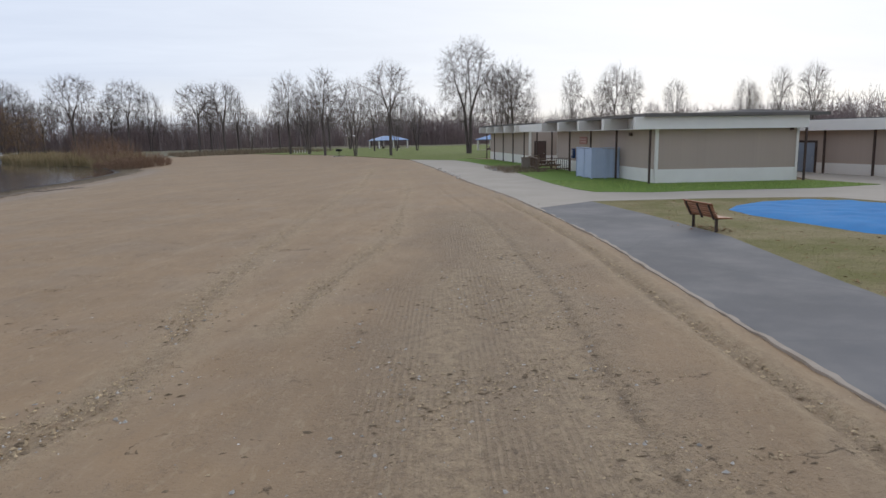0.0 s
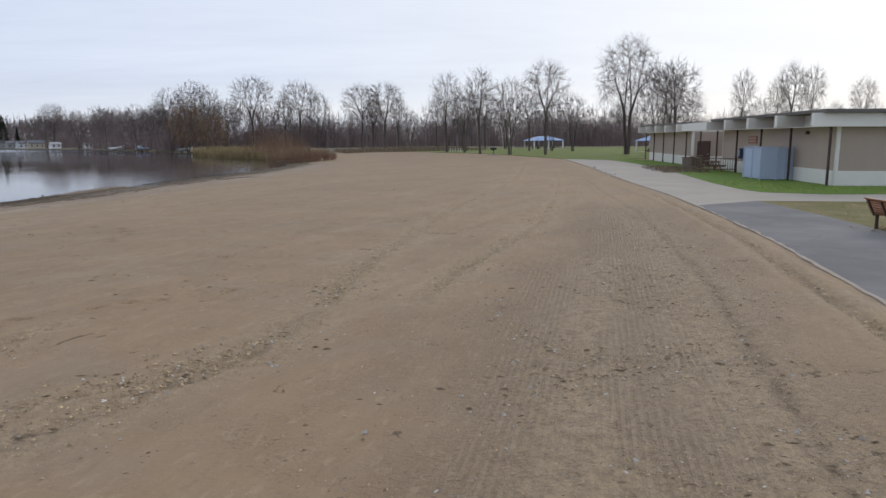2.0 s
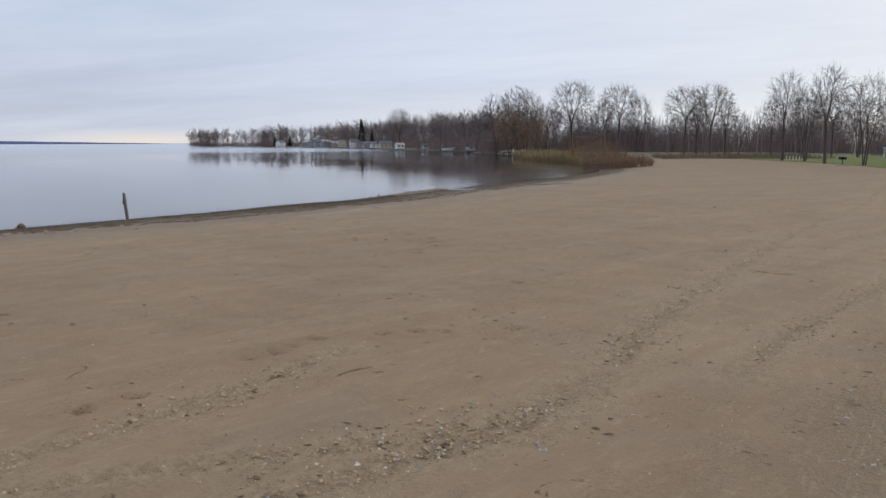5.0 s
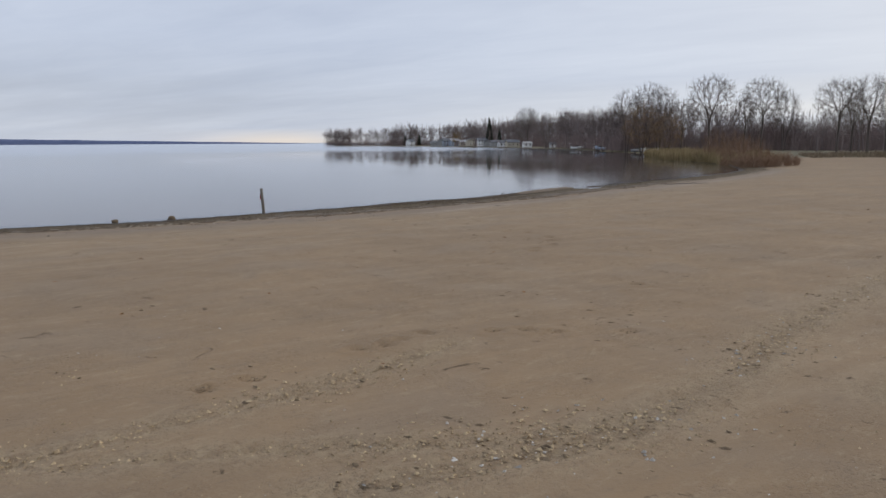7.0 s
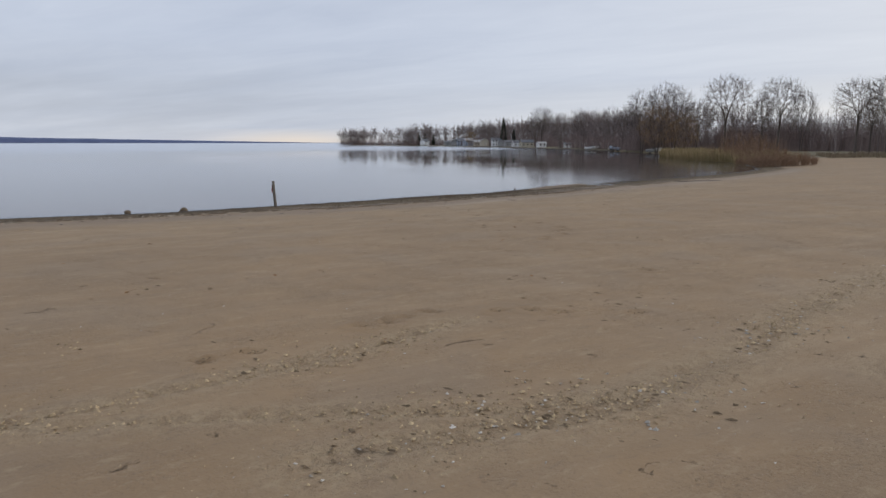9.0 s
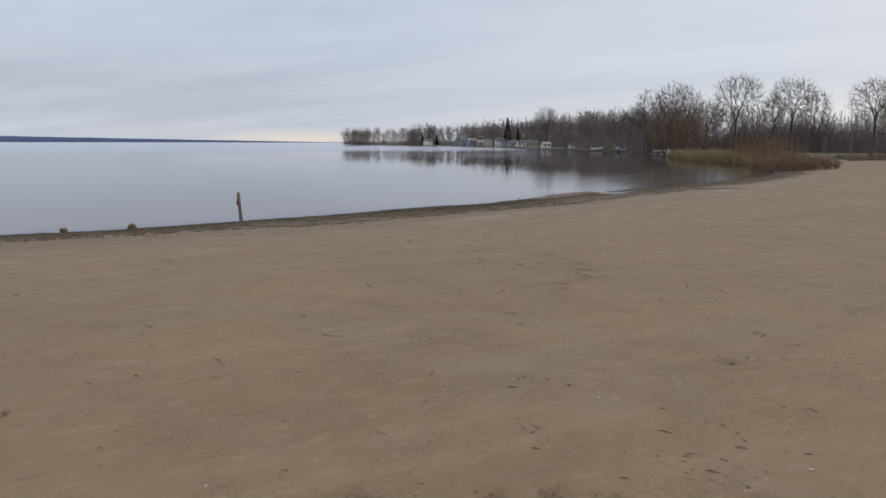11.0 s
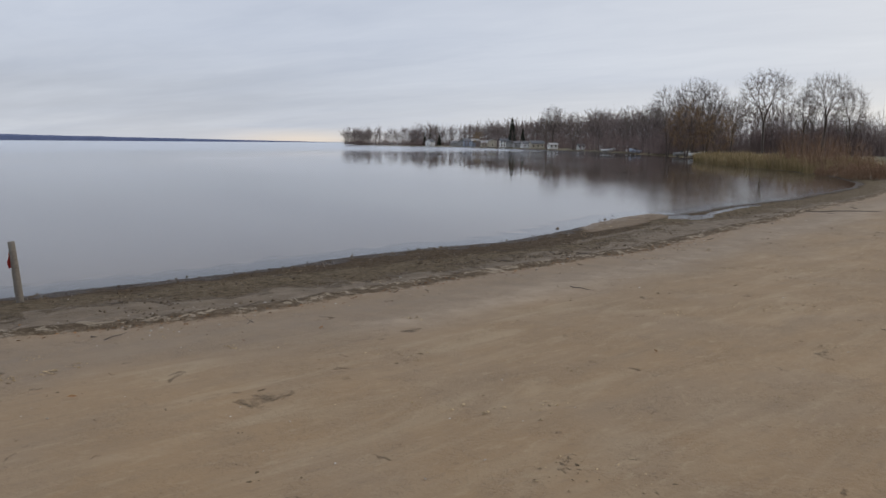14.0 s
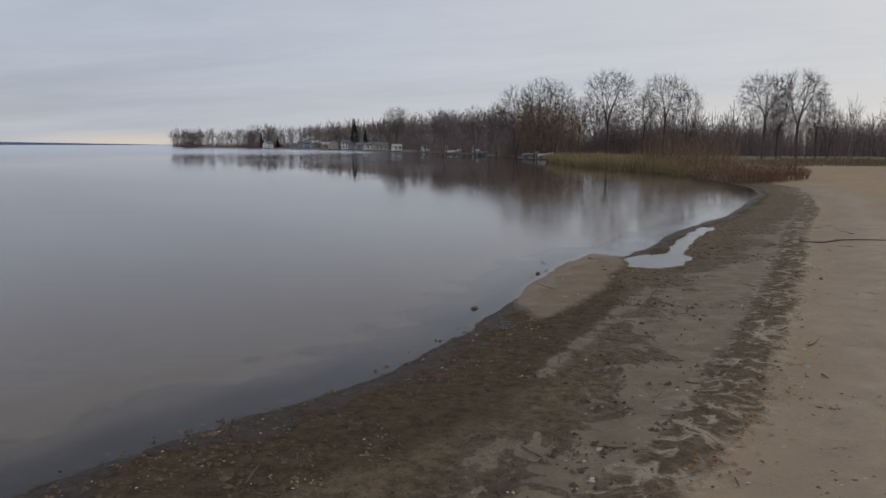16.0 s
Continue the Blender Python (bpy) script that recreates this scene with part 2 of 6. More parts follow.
    col = mix(tree, soaked, col, dark)
    brim = ramp(tree, math_node(tree, "ADD", attr(tree, "brim"), math_node(tree, "MULTIPLY", uneven, 0.35)), 0.35, 0.70)
    col = mix(tree, math_node(tree, "MULTIPLY", brim, 0.8), col, mix(tree, ramp(tree, clump, 0.3, 0.7), (0.046, 0.036, 0.033), (0.095, 0.075, 0.066)))
    tan = math_node(tree, "ADD", mud, math_node(tree, "MULTIPLY", uneven, 0.5))
    spit = ramp(tree, tan, 0.30, 0.66)
    col = mix(tree, spit, col, mix(tree, ramp(tree, mid, 0.3, 0.7), (0.245, 0.18, 0.122), (0.195, 0.142, 0.096)))
    heap = math_node(tree, "ADD", ridge, math_node(tree, "MULTIPLY", math_node(tree, "SUBTRACT", noise_tex(tree, v, 2.6, 5, 0.7, 0.8), 0.5), 1.5))
    wrack = ramp(tree, heap, 0.42, 0.75, 0, 0.85)
    col = mix(tree, wrack, col, mix(tree, ramp(tree, clump, 0.35, 0.65), (0.080, 0.056, 0.034), (0.185, 0.135, 0.089)))
    crust = math_node(tree, "MULTIPLY", ramp(tree, noise_tex(tree, v, 2.2, 5, 0.7, 1.0), 0.50, 0.60), math_node(tree, "MAXIMUM", math_node(tree, "MULTIPLY", ridge, 0.95), math_node(tree, "MULTIPLY", damp, math_node(tree, "MULTIPLY", math_node(tree, "SUBTRACT", 1.0, soaked), 0.12))))
    col = mix(tree, crust, col, (0.45, 0.365, 0.265))
    col = mix(tree, field, col, mix(tree, ramp(tree, mid, 0.3, 0.7), (0.13, 0.115, 0.055), (0.21, 0.17, 0.10)))
    tree.links.new(col, bsdf.inputs["Base Color"])
    put(tree, bsdf.inputs["Roughness"], ramp(tree, math_node(tree, "MAXIMUM", math_node(tree, "MULTIPLY", soaked, 0.7), math_node(tree, "MAXIMUM", spit, math_node(tree, "MULTIPLY", brim, 1.9))), 0, 2, 0.88, 0.44))
    put(tree, bsdf.inputs["Specular IOR Level"], ramp(tree, math_node(tree, "MAXIMUM", soaked, wrack), 0, 1, 0.52, 0.06))
    h = math_node(tree, "ADD", math_node(tree, "MULTIPLY", mid, 0.45), math_node(tree, "MULTIPLY", speck, 0.18))
    h = math_node(tree, "ADD", h, math_node(tree, "MULTIPLY", grain, 0.06))
    h = math_node(tree, "ADD", h, math_node(tree, "MULTIPLY", comb, 0.26))
    h = math_node(tree, "SUBTRACT", h, math_node(tree, "MULTIPLY", loose, ramp(tree, pits, 0.50, 0.70, 0, 0.5)))
    rough = math_node(tree, "ADD", math_node(tree, "MAXIMUM", math_node(tree, "MAXIMUM", track, math_node(tree, "MULTIPLY", broken, 0.35)), churn), math_node(tree, "MULTIPLY", math_node(tree, "MAXIMUM", soaked, wrack), 2.6))
    lumps = math_node(tree, "MULTIPLY", noise_tex(tree, v, 9.0, 5, 0.75), math_node(tree, "MULTIPLY", rough, math_node(tree, "SUBTRACT", 1.0, spit)))
    bump(tree, bsdf, math_node(tree, "ADD", h, lumps), 0.85, 0.045)
    return m


def grass_material(name, green, straw, bare, straw_at):
    m, tree, bsdf = material(name, 0.9, 0, 0.2)
    v = world_pos(tree)
    patch, tuft, grain = noise_tex(tree, v, 0.33, 5, 0.6), noise_tex(tree, v, 3.5, 4, 0.65), noise_tex(tree, v, 24.0, 3, 0.7)
    col = mix(tree, ramp(tree, patch, straw_at, straw_at + 0.22), green, straw)
    col = mix(tree, ramp(tree, tuft, 0.52, 0.72, 0, 0.75), col, bare)
    col = mix(tree, ramp(tree, grain, 0.3, 0.7, 0.5, 0.0), col, (0.035, 0.04, 0.015))
    tree.links.new(col, bsdf.inputs["Base Color"])
    bump(tree, bsdf, math_node(tree, "ADD", tuft, grain), 0.8, 0.03)
    return m


def siding_material():
    m, tree, bsdf = material("brown_lap_siding", 0.7, 0, 0.3)
    v = coords(tree)
    col = mix(tree, noise_tex(tree, v, 0.9, 4), (0.425, 0.335, 0.268), (0.49, 0.39, 0.312))
    col = mix(tree, ramp(tree, noise_tex(tree, v, 9, 4, 0.7), 0.5, 0.8, 0, 0.4), col, (0.34, 0.275, 0.225))
    tree.links.new(col, bsdf.inputs["Base Color"])
    bump(tree, bsdf, noise_tex(tree, v, 25, 3), 0.2, 0.005)
    return m


def wood_material(name, a, b, scale=6.0, rough=0.6):
    m, tree, bsdf = material(name, rough, 0, 0.3)
    v = coords(tree)
    st = tree.nodes.new("ShaderNodeMapping")
    tree.links.new(v, st.inputs[0])
    st.inputs["Scale"].default_value = (9, 1, 9)
    grain = noise_tex(tree, st.outputs[0], scale, 6, 0.65, 0.8)
    col = mix(tree, ramp(tree, grain, 0.3, 0.7), a, b)
    hsv = tree.nodes.new("ShaderNodeHueSaturation")
    put(tree, hsv.inputs["Value"], ramp(tree, tree.nodes.new("ShaderNodeObjectInfo").outputs["Random"], 0, 1, 0.8, 1.15))
    put(tree, hsv.inputs["Color"], col)
    tree.links.new(hsv.outputs[0], bsdf.inputs["Base Color"])
    bump(tree, bsdf, grain, 0.35, 0.004)
    return m


def asphalt_material():
    m, tree, bsdf = material("worn_asphalt", 0.85, 0, 0.3)
    v = world_pos(tree)
    broad, mid, grain = noise_tex(tree, v, 0.25, 4), noise_tex(tree, v, 1.4, 5, 0.6, 0.4), noise_tex(tree, v, 60, 3, 0.7)
    col = mix(tree, ramp(tree, broad, 0.35, 0.65), (0.148, 0.140, 0.136), (0.198, 0.187, 0.180))
    col = mix(tree, ramp(tree, mid, 0.55, 0.75, 0, 0.4), col, (0.145, 0.140, 0.146))
    col = mix(tree, ramp(tree, grain, 0.58, 0.75, 0, 0.45), col, (0.27, 0.265, 0.26))
    dust = noise_tex(tree, v, 0.5, 7, 0.72, 0.15)
    col = mix(tree, ramp(tree, dust, 0.46, 0.70, 0, 0.28), col, (0.31, 0.285, 0.25))
    cell = tree.nodes.new("ShaderNodeTexVoronoi")
    cell.feature = "DISTANCE_TO_EDGE"
    cell.inputs["Scale"].default_value = 0.22
    warp = vmath(tree, "ADD", v, vmath(tree, "MULTIPLY", tree.nodes.new("ShaderNodeTexNoise").outputs["Color"], (0.6, 0.6, 0)).outputs[0])
    tree.links.new(warp.outputs[0], cell.inputs["Vector"])
    col = mix(tree, ramp(tree, cell.outputs["Distance"], 0.0, 0.006, 0.25, 0.0), col, (0.09, 0.09, 0.09))
    tree.links.new(col, bsdf.inputs["Base Color"])
    bump(tree, bsdf, math_node(tree, "ADD", grain, math_node(tree, "MULTIPLY", mid, 0.6)), 0.35, 0.008)
    return m


def water_material():
    m = bpy.data.materials.new("lake_water")
    m.use_nodes = True
    tree = m.node_tree
    tree.nodes.clear()
    v = world_pos(tree)
    long = tree.nodes.new("ShaderNodeMapping")
    tree.links.new(v, long.inputs[0])
    long.inputs["Scale"].default_value = (1.0, 0.7, 1.0)
    rip = math_node(tree, "ADD", noise_tex(tree, long.outputs[0], 1.5, 3, 0.5), math_node(tree, "MULTIPLY", noise_tex(tree, long.outputs[0], 0.22, 3), 1.6))
    gust = ramp(tree, noise_tex(tree, v, 0.016, 4, 0.6, 0.8), 0.40, 0.62)
    # the open lake beyond the bay is ruffled
    away = vmath(tree, "DISTANCE", v, (-60.0, 185.0, 0.0)).outputs["Value"]
    open_lake = ramp(tree, away, 75, 230)
    n = tree.nodes.new("ShaderNodeBump")
    put(tree, n.inputs["Strength"], math_node(tree, "ADD", ramp(tree, gust, 0, 1, 0.035, 0.24), math_node(tree, "MULTIPLY", open_lake, 0.26)))
    n.inputs["Distance"].default_value = 0.02
    put(tree, n.inputs["Height"], rip)
    gloss = tree.nodes.new("ShaderNodeBsdfGlossy")
    gloss.inputs["Color"].default_value = (0.90, 0.92, 0.95, 1)
    put(tree, gloss.inputs["Roughness"], math_node(tree, "ADD", ramp(tree, gust, 0, 1, 0.03, 0.085), math_node(tree, "MULTIPLY", open_lake, 0.12)))
    tree.links.new(n.outputs[0], gloss.inputs["Normal"])
    clear = tree.nodes.new("ShaderNodeBsdfTransparent")
    clear.inputs[0].default_value = (0.94, 0.88, 0.79, 1)
    fres = tree.nodes.new("ShaderNodeFresnel")
    fres.inputs["IOR"].default_value = 1.38
    tree.links.new(n.outputs[0], fres.inputs["Normal"])
    turbid = tree.nodes.new("ShaderNodeBsdfDiffuse")
    turbid.inputs["Color"].default_value = (0.37, 0.27, 0.185, 1)
    body = tree.nodes.new("ShaderNodeMixShader")
    put(tree, body.inputs[0], ramp(tree, attr(tree, "shoal"), 0, 1, 0.22, 0.02))
    tree.links.new(clear.outputs[0], body.inputs[1])
    tree.links.new(turbid.outputs[0], body.inputs[2])
    both = tree.nodes.new("ShaderNodeMixShader")
    tree.links.new(fres.outputs[0], both.inputs[0])
    tree.links.new(body.outputs[0], both.inputs[1])
    tree.links.new(gloss.outputs[0], both.inputs[2])
    out = tree.nodes.new("ShaderNodeOutputMaterial")
    tree.links.new(both.outputs[0], out.inputs[0])
    return m


def glass_material():
    m, tree, bsdf = material("dark_window_glass", 0.08, 0, 0.6)
    bsdf.inputs["Base Color"].default_value = (0.03, 0.035, 0.04, 1)
    return m


SAND = sand_material()
WATER = water_material()
ASPHALT = asphalt_material()
CONCRETE = mottled("pale_concrete", (0.37, 0.318, 0.255), (0.46, 0.40, 0.325), 0.35, 0.85, 22, 0.3, 0.006, position=True)
EDGING = mottled("sandy_concrete_edge", (0.315, 0.248, 0.185), (0.45, 0.375, 0.30), 2.0, 0.85, 30, 0.4, 0.01, position=True)
LAWN = grass_material("mown_green_lawn", (0.21, 0.25, 0.06), (0.33, 0.31, 0.12), (0.22, 0.20, 0.075), 0.52)
GREEN = grass_material("fresh_green_lawn", (0.19, 0.30, 0.05), (0.27, 0.32, 0.085), (0.16, 0.21, 0.05), 0.55)
DRYLAWN = grass_material("thin_dry_lawn", (0.225, 0.20, 0.062), (0.37, 0.29, 0.15), (0.28, 0.21, 0.11), 0.42)
SIDING = siding_material()
WHITE = mottled("off_white_paint", (0.80, 0.755, 0.675), (0.86, 0.815, 0.735), 1.2, 0.6, 18, 0.15, 0.004)
ROOF = mottled("dark_flat_roof", (0.13, 0.118, 0.105), (0.185, 0.165, 0.145), 0.8, 0.85, 12, 0.3, 0.02)
BROWN = mottled("dark_brown_painted_steel", (0.055, 0.036, 0.028), (0.085, 0.055, 0.042), 3, 0.5, 30, 0.1, 0.002)
BLUEGREY = mottled("blue_grey_paint", (0.40, 0.46, 0.585), (0.46, 0.52, 0.645), 1.5, 0.6, 20, 0.15, 0.003, vary=0.06)
DOORBLUE = mottled("slate_blue_door_paint", (0.24, 0.285, 0.34), (0.29, 0.335, 0.39), 2, 0.45, 20, 0.1, 0.002)
DOORBROWN = mottled("brown_door_paint", (0.085, 0.052, 0.042), (0.11, 0.07, 0.055), 2, 0.5, 20, 0.1, 0.002)
RAIL = wood_material("weathered_rail_wood", (0.13, 0.085, 0.06), (0.21, 0.145, 0.105))
TEAK = wood_material("orange_brown_bench_wood", (0.23, 0.085, 0.032), (0.36, 0.15, 0.065))
POSTWOOD = wood_material("grey_weathered_post", (0.115, 0.098, 0.08), (0.245, 0.215, 0.178), 4, 0.85)
RED = mottled("faded_red_fabric", (0.42, 0.06, 0.05), (0.52, 0.10, 0.08), 6, 0.8, 30, 0.3, 0.004)
SIGNRED = mottled("faded_red_sign", (0.33, 0.15, 0.115), (0.40, 0.20, 0.16), 4, 0.6, 30, 0.1, 0.002)
TARP = mottled("bright_blue_tarpaulin", (0.008, 0.165, 0.42), (0.016, 0.225, 0.52), 0.9, 0.75, 14, 0.35, 0.012, spec=0.12)
BARK = mottled("grey_brown_bark", (0.10, 0.080, 0.068), (0.155, 0.127, 0.109), 1.2, 0.95, 14, 0.7, 0.03, vary=0.12)
TWIG = mottled("bare_twigs", (0.125, 0.10, 0.09), (0.185, 0.15, 0.134), 0.5, 0.95, 6, 0.0, vary=0.12)
# woods and brush colours are paled and greyed for distance haze
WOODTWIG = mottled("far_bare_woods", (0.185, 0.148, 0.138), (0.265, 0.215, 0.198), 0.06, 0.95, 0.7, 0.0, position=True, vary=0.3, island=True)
BRUSH = mottled("reddish_brush_stems", (0.225, 0.168, 0.152), (0.325, 0.246, 0.222), 0.1, 0.95, 2.0, 0.0, position=True, vary=0.3, island=True)
WILLOW = mottled("willow_twigs", (0.225, 0.142, 0.078), (0.30, 0.192, 0.105), 0.3, 0.95, 3.0, 0.0)
GOLDEN = mottled("golden_willow_twigs", (0.25, 0.155, 0.045), (0.32, 0.20, 0.06), 0.3, 0.95, 3.0, 0.0)
REED = mottled("straw_reeds", (0.31, 0.225, 0.115), (0.42, 0.315, 0.17), 0.25, 0.9, 3.0, 0.0, position=True, vary=0.3, island=True)
MARSH = mottled("brown_marsh_grass", (0.19, 0.142, 0.092), (0.28, 0.215, 0.14), 0.25, 0.9, 3.0, 0.0, position=True, vary=0.3, island=True)
# beam sides are toned darker than the white end caps
BEAMTAN = mottled("cream_beam_sides", (0.64, 0.585, 0.515), (0.71, 0.655, 0.585), 1.2, 0.6, 18, 0.15, 0.004)
SIGNPALE = mottled("faded_sign_writing", (0.48, 0.33, 0.28), (0.54, 0.38, 0.33), 4, 0.6, 30, 0.1, 0.002)
REEDGREEN = mottled("olive_reeds", (0.20, 0.165, 0.075), (0.30, 0.24, 0.115), 0.25, 0.9, 3.0, 0.0, position=True, vary=0.3, island=True)
RUSSET = mottled("russet_shrub", (0.24, 0.148, 0.092), (0.33, 0.21, 0.134), 0.5, 0.9, 3.0, 0.0, position=True, vary=0.3, island=True)
NEEDLE = mottled("dark_conifer", (0.045, 0.058, 0.042), (0.07, 0.088, 0.06), 0.5, 0.9, 4.0, 0.0, vary=0.1)
STONE = mottled("pale_pebbles", (0.34, 0.29, 0.235), (0.56, 0.51, 0.44), 2.0, 0.8, 60, 0.2, 0.003, position=True, vary=0.3, island=True)
CLOD = mottled("dark_clods", (0.085, 0.061, 0.039), (0.18, 0.132, 0.086), 2.0, 0.95, 60, 0.3, 0.004, position=True, vary=0.3, island=True)
# dark tone of these lumps stands for shade in small pits and footprints
PITSHADE = mottled("pit_shade_sand", (0.165, 0.116, 0.070), (0.27, 0.193, 0.118), 2.0, 0.95, 60, 0.3, 0.004, position=True, vary=0.25, island=True)
SHELL = mottled("white_shell_bits", (0.54, 0.475, 0.395), (0.70, 0.64, 0.56), 4.0, 0.6, 50, 0.1, 0.002, position=True, vary=0.12, island=True)
GRIT = mottled("silty_grit", (0.07, 0.050, 0.031), (0.20, 0.150, 0.100), 2.0, 0.95, 60, 0.1, 0.004, position=True, vary=0.35, island=True)
LEAF = mottled("dead_leaves", (0.19, 0.088, 0.035), (0.31, 0.165, 0.07), 3.0, 0.85, 40, 0.2, 0.002, position=True, vary=0.35, island=True)
CRUMB = mottled("sand_crumbs", (0.36, 0.256, 0.148), (0.57, 0.43, 0.262), 2.0, 0.95, 60, 0.1, 0.004, position=True, vary=0.35, island=True)
BLADE = mottled("short_grass_blades", (0.20, 0.185, 0.065), (0.33, 0.285, 0.14), 0.35, 0.9, 8.0, 0.0, position=True, vary=0.35, island=True)
SHELTERBLUE = mottled("blue_metal_roof", (0.15, 0.26, 0.48), (0.22, 0.34, 0.56), 1.0, 0.3, 8, 0.1, 0.003, metal=0.1)
# blue of the distance haze is put into this colour
FARLAND = mottled("hazy_distant_shore", (0.105, 0.135, 0.235), (0.14, 0.17, 0.285), 0.01, 0.95, 0.05, 0.0, position=True)
HOUSEWHITE = mottled("white_house_siding", (0.80, 0.80, 0.78), (0.88, 0.88, 0.86), 0.5, 0.7, 5, 0.0)
HOUSEBLUE = mottled("pale_blue_house_siding", (0.30, 0.35, 0.42), (0.36, 0.41, 0.48), 0.5, 0.7, 5, 0.0)
HOUSEGREY = mottled("grey_house_siding", (0.30, 0.30, 0.29), (0.38, 0.38, 0.37), 0.5, 0.7, 5, 0.0)
HOUSETAN = mottled("cream_house_siding", (0.48, 0.43, 0.33), (0.56, 0.50, 0.40), 0.5, 0.7, 5, 0.0)
SHINGLE = mottled("grey_shingle_roof", (0.15, 0.15, 0.155), (0.22, 0.22, 0.225), 0.6, 0.85, 6, 0.0)
PALEROOF = mottled("pale_shingle_roof", (0.42, 0.40, 0.38), (0.50, 0.48, 0.46), 0.6, 0.85, 6, 0.0)
GLASS = glass_material()
BLACKIRON = mottled("black_iron", (0.02, 0.02, 0.02), (0.04, 0.038, 0.036), 4, 0.6, 30, 0.2, 0.003)
DOCKWOOD = mottled("grey_dock_boards", (0.10, 0.09, 0.08), (0.17, 0.155, 0.14), 0.8, 0.9, 8, 0.0)
PHONEBLUE = mottled("dark_blue_box_paint", (0.03, 0.055, 0.13), (0.045, 0.075, 0.17), 3, 0.5, 20, 0.1, 0.002)
ROCK = mottled("grey_field_stone", (0.22, 0.20, 0.175), (0.38, 0.35, 0.31), 2.5, 0.9, 16, 0.6, 0.02, vary=0.2)
GALV = mottled("galvanised_metal", (0.40, 0.41, 0.42), (0.52, 0.53, 0.54), 3, 0.45, 25, 0.1, 0.002, metal=0.6)

# ---- mesh helpers ----


def part(name, bm, mat, parent=None, label="", smooth=False):
    """Links a bmesh as one mesh object, under a thing or a part."""
    me = bpy.data.meshes.new(name)
    if smooth:
        for f in bm.faces:
            f.smooth = True
    bm.to_mesh(me)
    bm.free()
    me.materials.append(mat)
    ob = new(name, me)
    ob.parent = parent
    return tagged(ob, label)


def raw(name, verts, faces, mat, parent=None, label="", smooth=False):
    me = bpy.data.meshes.new(name)
    me.from_pydata(verts, [], faces)
    if smooth:
        me.polygons.foreach_set("use_smooth", [True] * len(me.polygons))
    me.update()
    me.materials.append(mat)
    ob = new(name, me)
    ob.parent = parent
    return tagged(ob, label)


def thing(name, m, label, category, group=""):
    ob = new(name)
    ob.empty_display_size = 0.2
    ob.matrix_world = m
    return tagged(ob, label, category, group)


def box(bm, x0, x1, y0, y1, z0, z1, bevel=0.0, m=None):
    r = bmesh.ops.create_cube(bm, size=1.0, matrix=Matrix.Translation(((x0 + x1) / 2, (y0 + y1) / 2, (z0 + z1) / 2)) @ Matrix.Diagonal((x1 - x0, y1 - y0, z1 - z0, 1)))
    vs = r["verts"]
    if bevel:
        es = list({e for v in vs for e in v.link_edges})
        b = bmesh.ops.bevel(bm, geom=es, offset=bevel, segments=2, affect="EDGES", profile=0.5)
        vs = list({v for f in b["faces"] for v in f.verts} | {v for v in vs if v.is_valid})
    if m is not None:
        bmesh.ops.transform(bm, matrix=m, verts=vs)
    return vs


def boxed(name, dims, mat, parent, bevel=0.0, label="", m=None):
    bm = bmesh.new()
    box(bm, *dims, bevel=bevel, m=m)
    return part(name, bm, mat, parent, label)


def cyl(bm, r0, r1, z0, z1, seg=10, m=None):
    q = Matrix.Translation((0, 0, (z0 + z1) / 2))
    return bmesh.ops.create_cone(bm, cap_ends=True, segments=seg, radius1=r0, radius2=r1, depth=z1 - z0, matrix=(m @ q) if m is not None else q)["verts"]


def prism(name, outline, z0, z1, mat, parent, label=""):
    """An upright prism over a flat outline of (x, y)."""
    n = len(outline)
    verts = [(x, y, z0) for x, y in outline] + [(x, y, z1) for x, y in outline]
    faces = [tuple(range(n - 1, -1, -1)), tuple(range(n, 2 * n))] + [(i, (i + 1) % n, n + (i + 1) % n, n + i) for i in range(n)]
    return raw(name, verts, faces, mat, parent, label)


# ---- the lie of the land ----
WATER_Z = -0.88
SHORE = [(-400, -470), (-120, -95), (-62, -16), (-42.3, 8.5), (-35.2, 18.8), (-31.2, 25.0), (-29.6, 30.0), (-28.8, 32.2), (-27.7, 35.2), (-27.0, 38.0), (-26.5, 40.5), (-25.9, 42.4),
         (-25.3, 43.6), (-24.75, 44.6), (-24.3, 45.8), (-23.9, 48.7), (-23.7, 51.0), (-23.7, 54.5), (-23.5, 58.5), (-22.9, 60.9), (-21.7, 60.4), (-21.3, 62.2), (-20.7, 66.5), (-19.6, 71.5),
         (-18.0, 76.5), (-16.3, 87.5), (-15.0, 96.5), (-15.0, 105), (-17.2, 115), (-20.4, 127), (-28.5, 143), (-38.5, 162), (-51, 197), (-56, 219), (-68, 235), (-86, 265), (-109, 303),
         (-129, 326), (-156, 361), (-187, 398), (-224, 441), (-273, 496), (-307, 528), (-356, 570), (-409, 610), (-439, 624), (-501, 660), (-545, 676), (-598, 696), (-625, 730),
         (-600, 790), (-440, 960), (-350, 1500), (-260, 4900)]
LAKE = SHORE + [(-4900, 4900), (-4900, -4900), (-900, -4900)]
CURB = [(3.2, -6.0), (5.0, 0.0), (6.7, 5.5), (7.2, 7.4), (8.4, 11.8), (10.2, 18.0), (11.9, 25.5), (13.2, 32.0), (14.6, 41.3), (18.3, 62.3), (22.4, 84.9)]
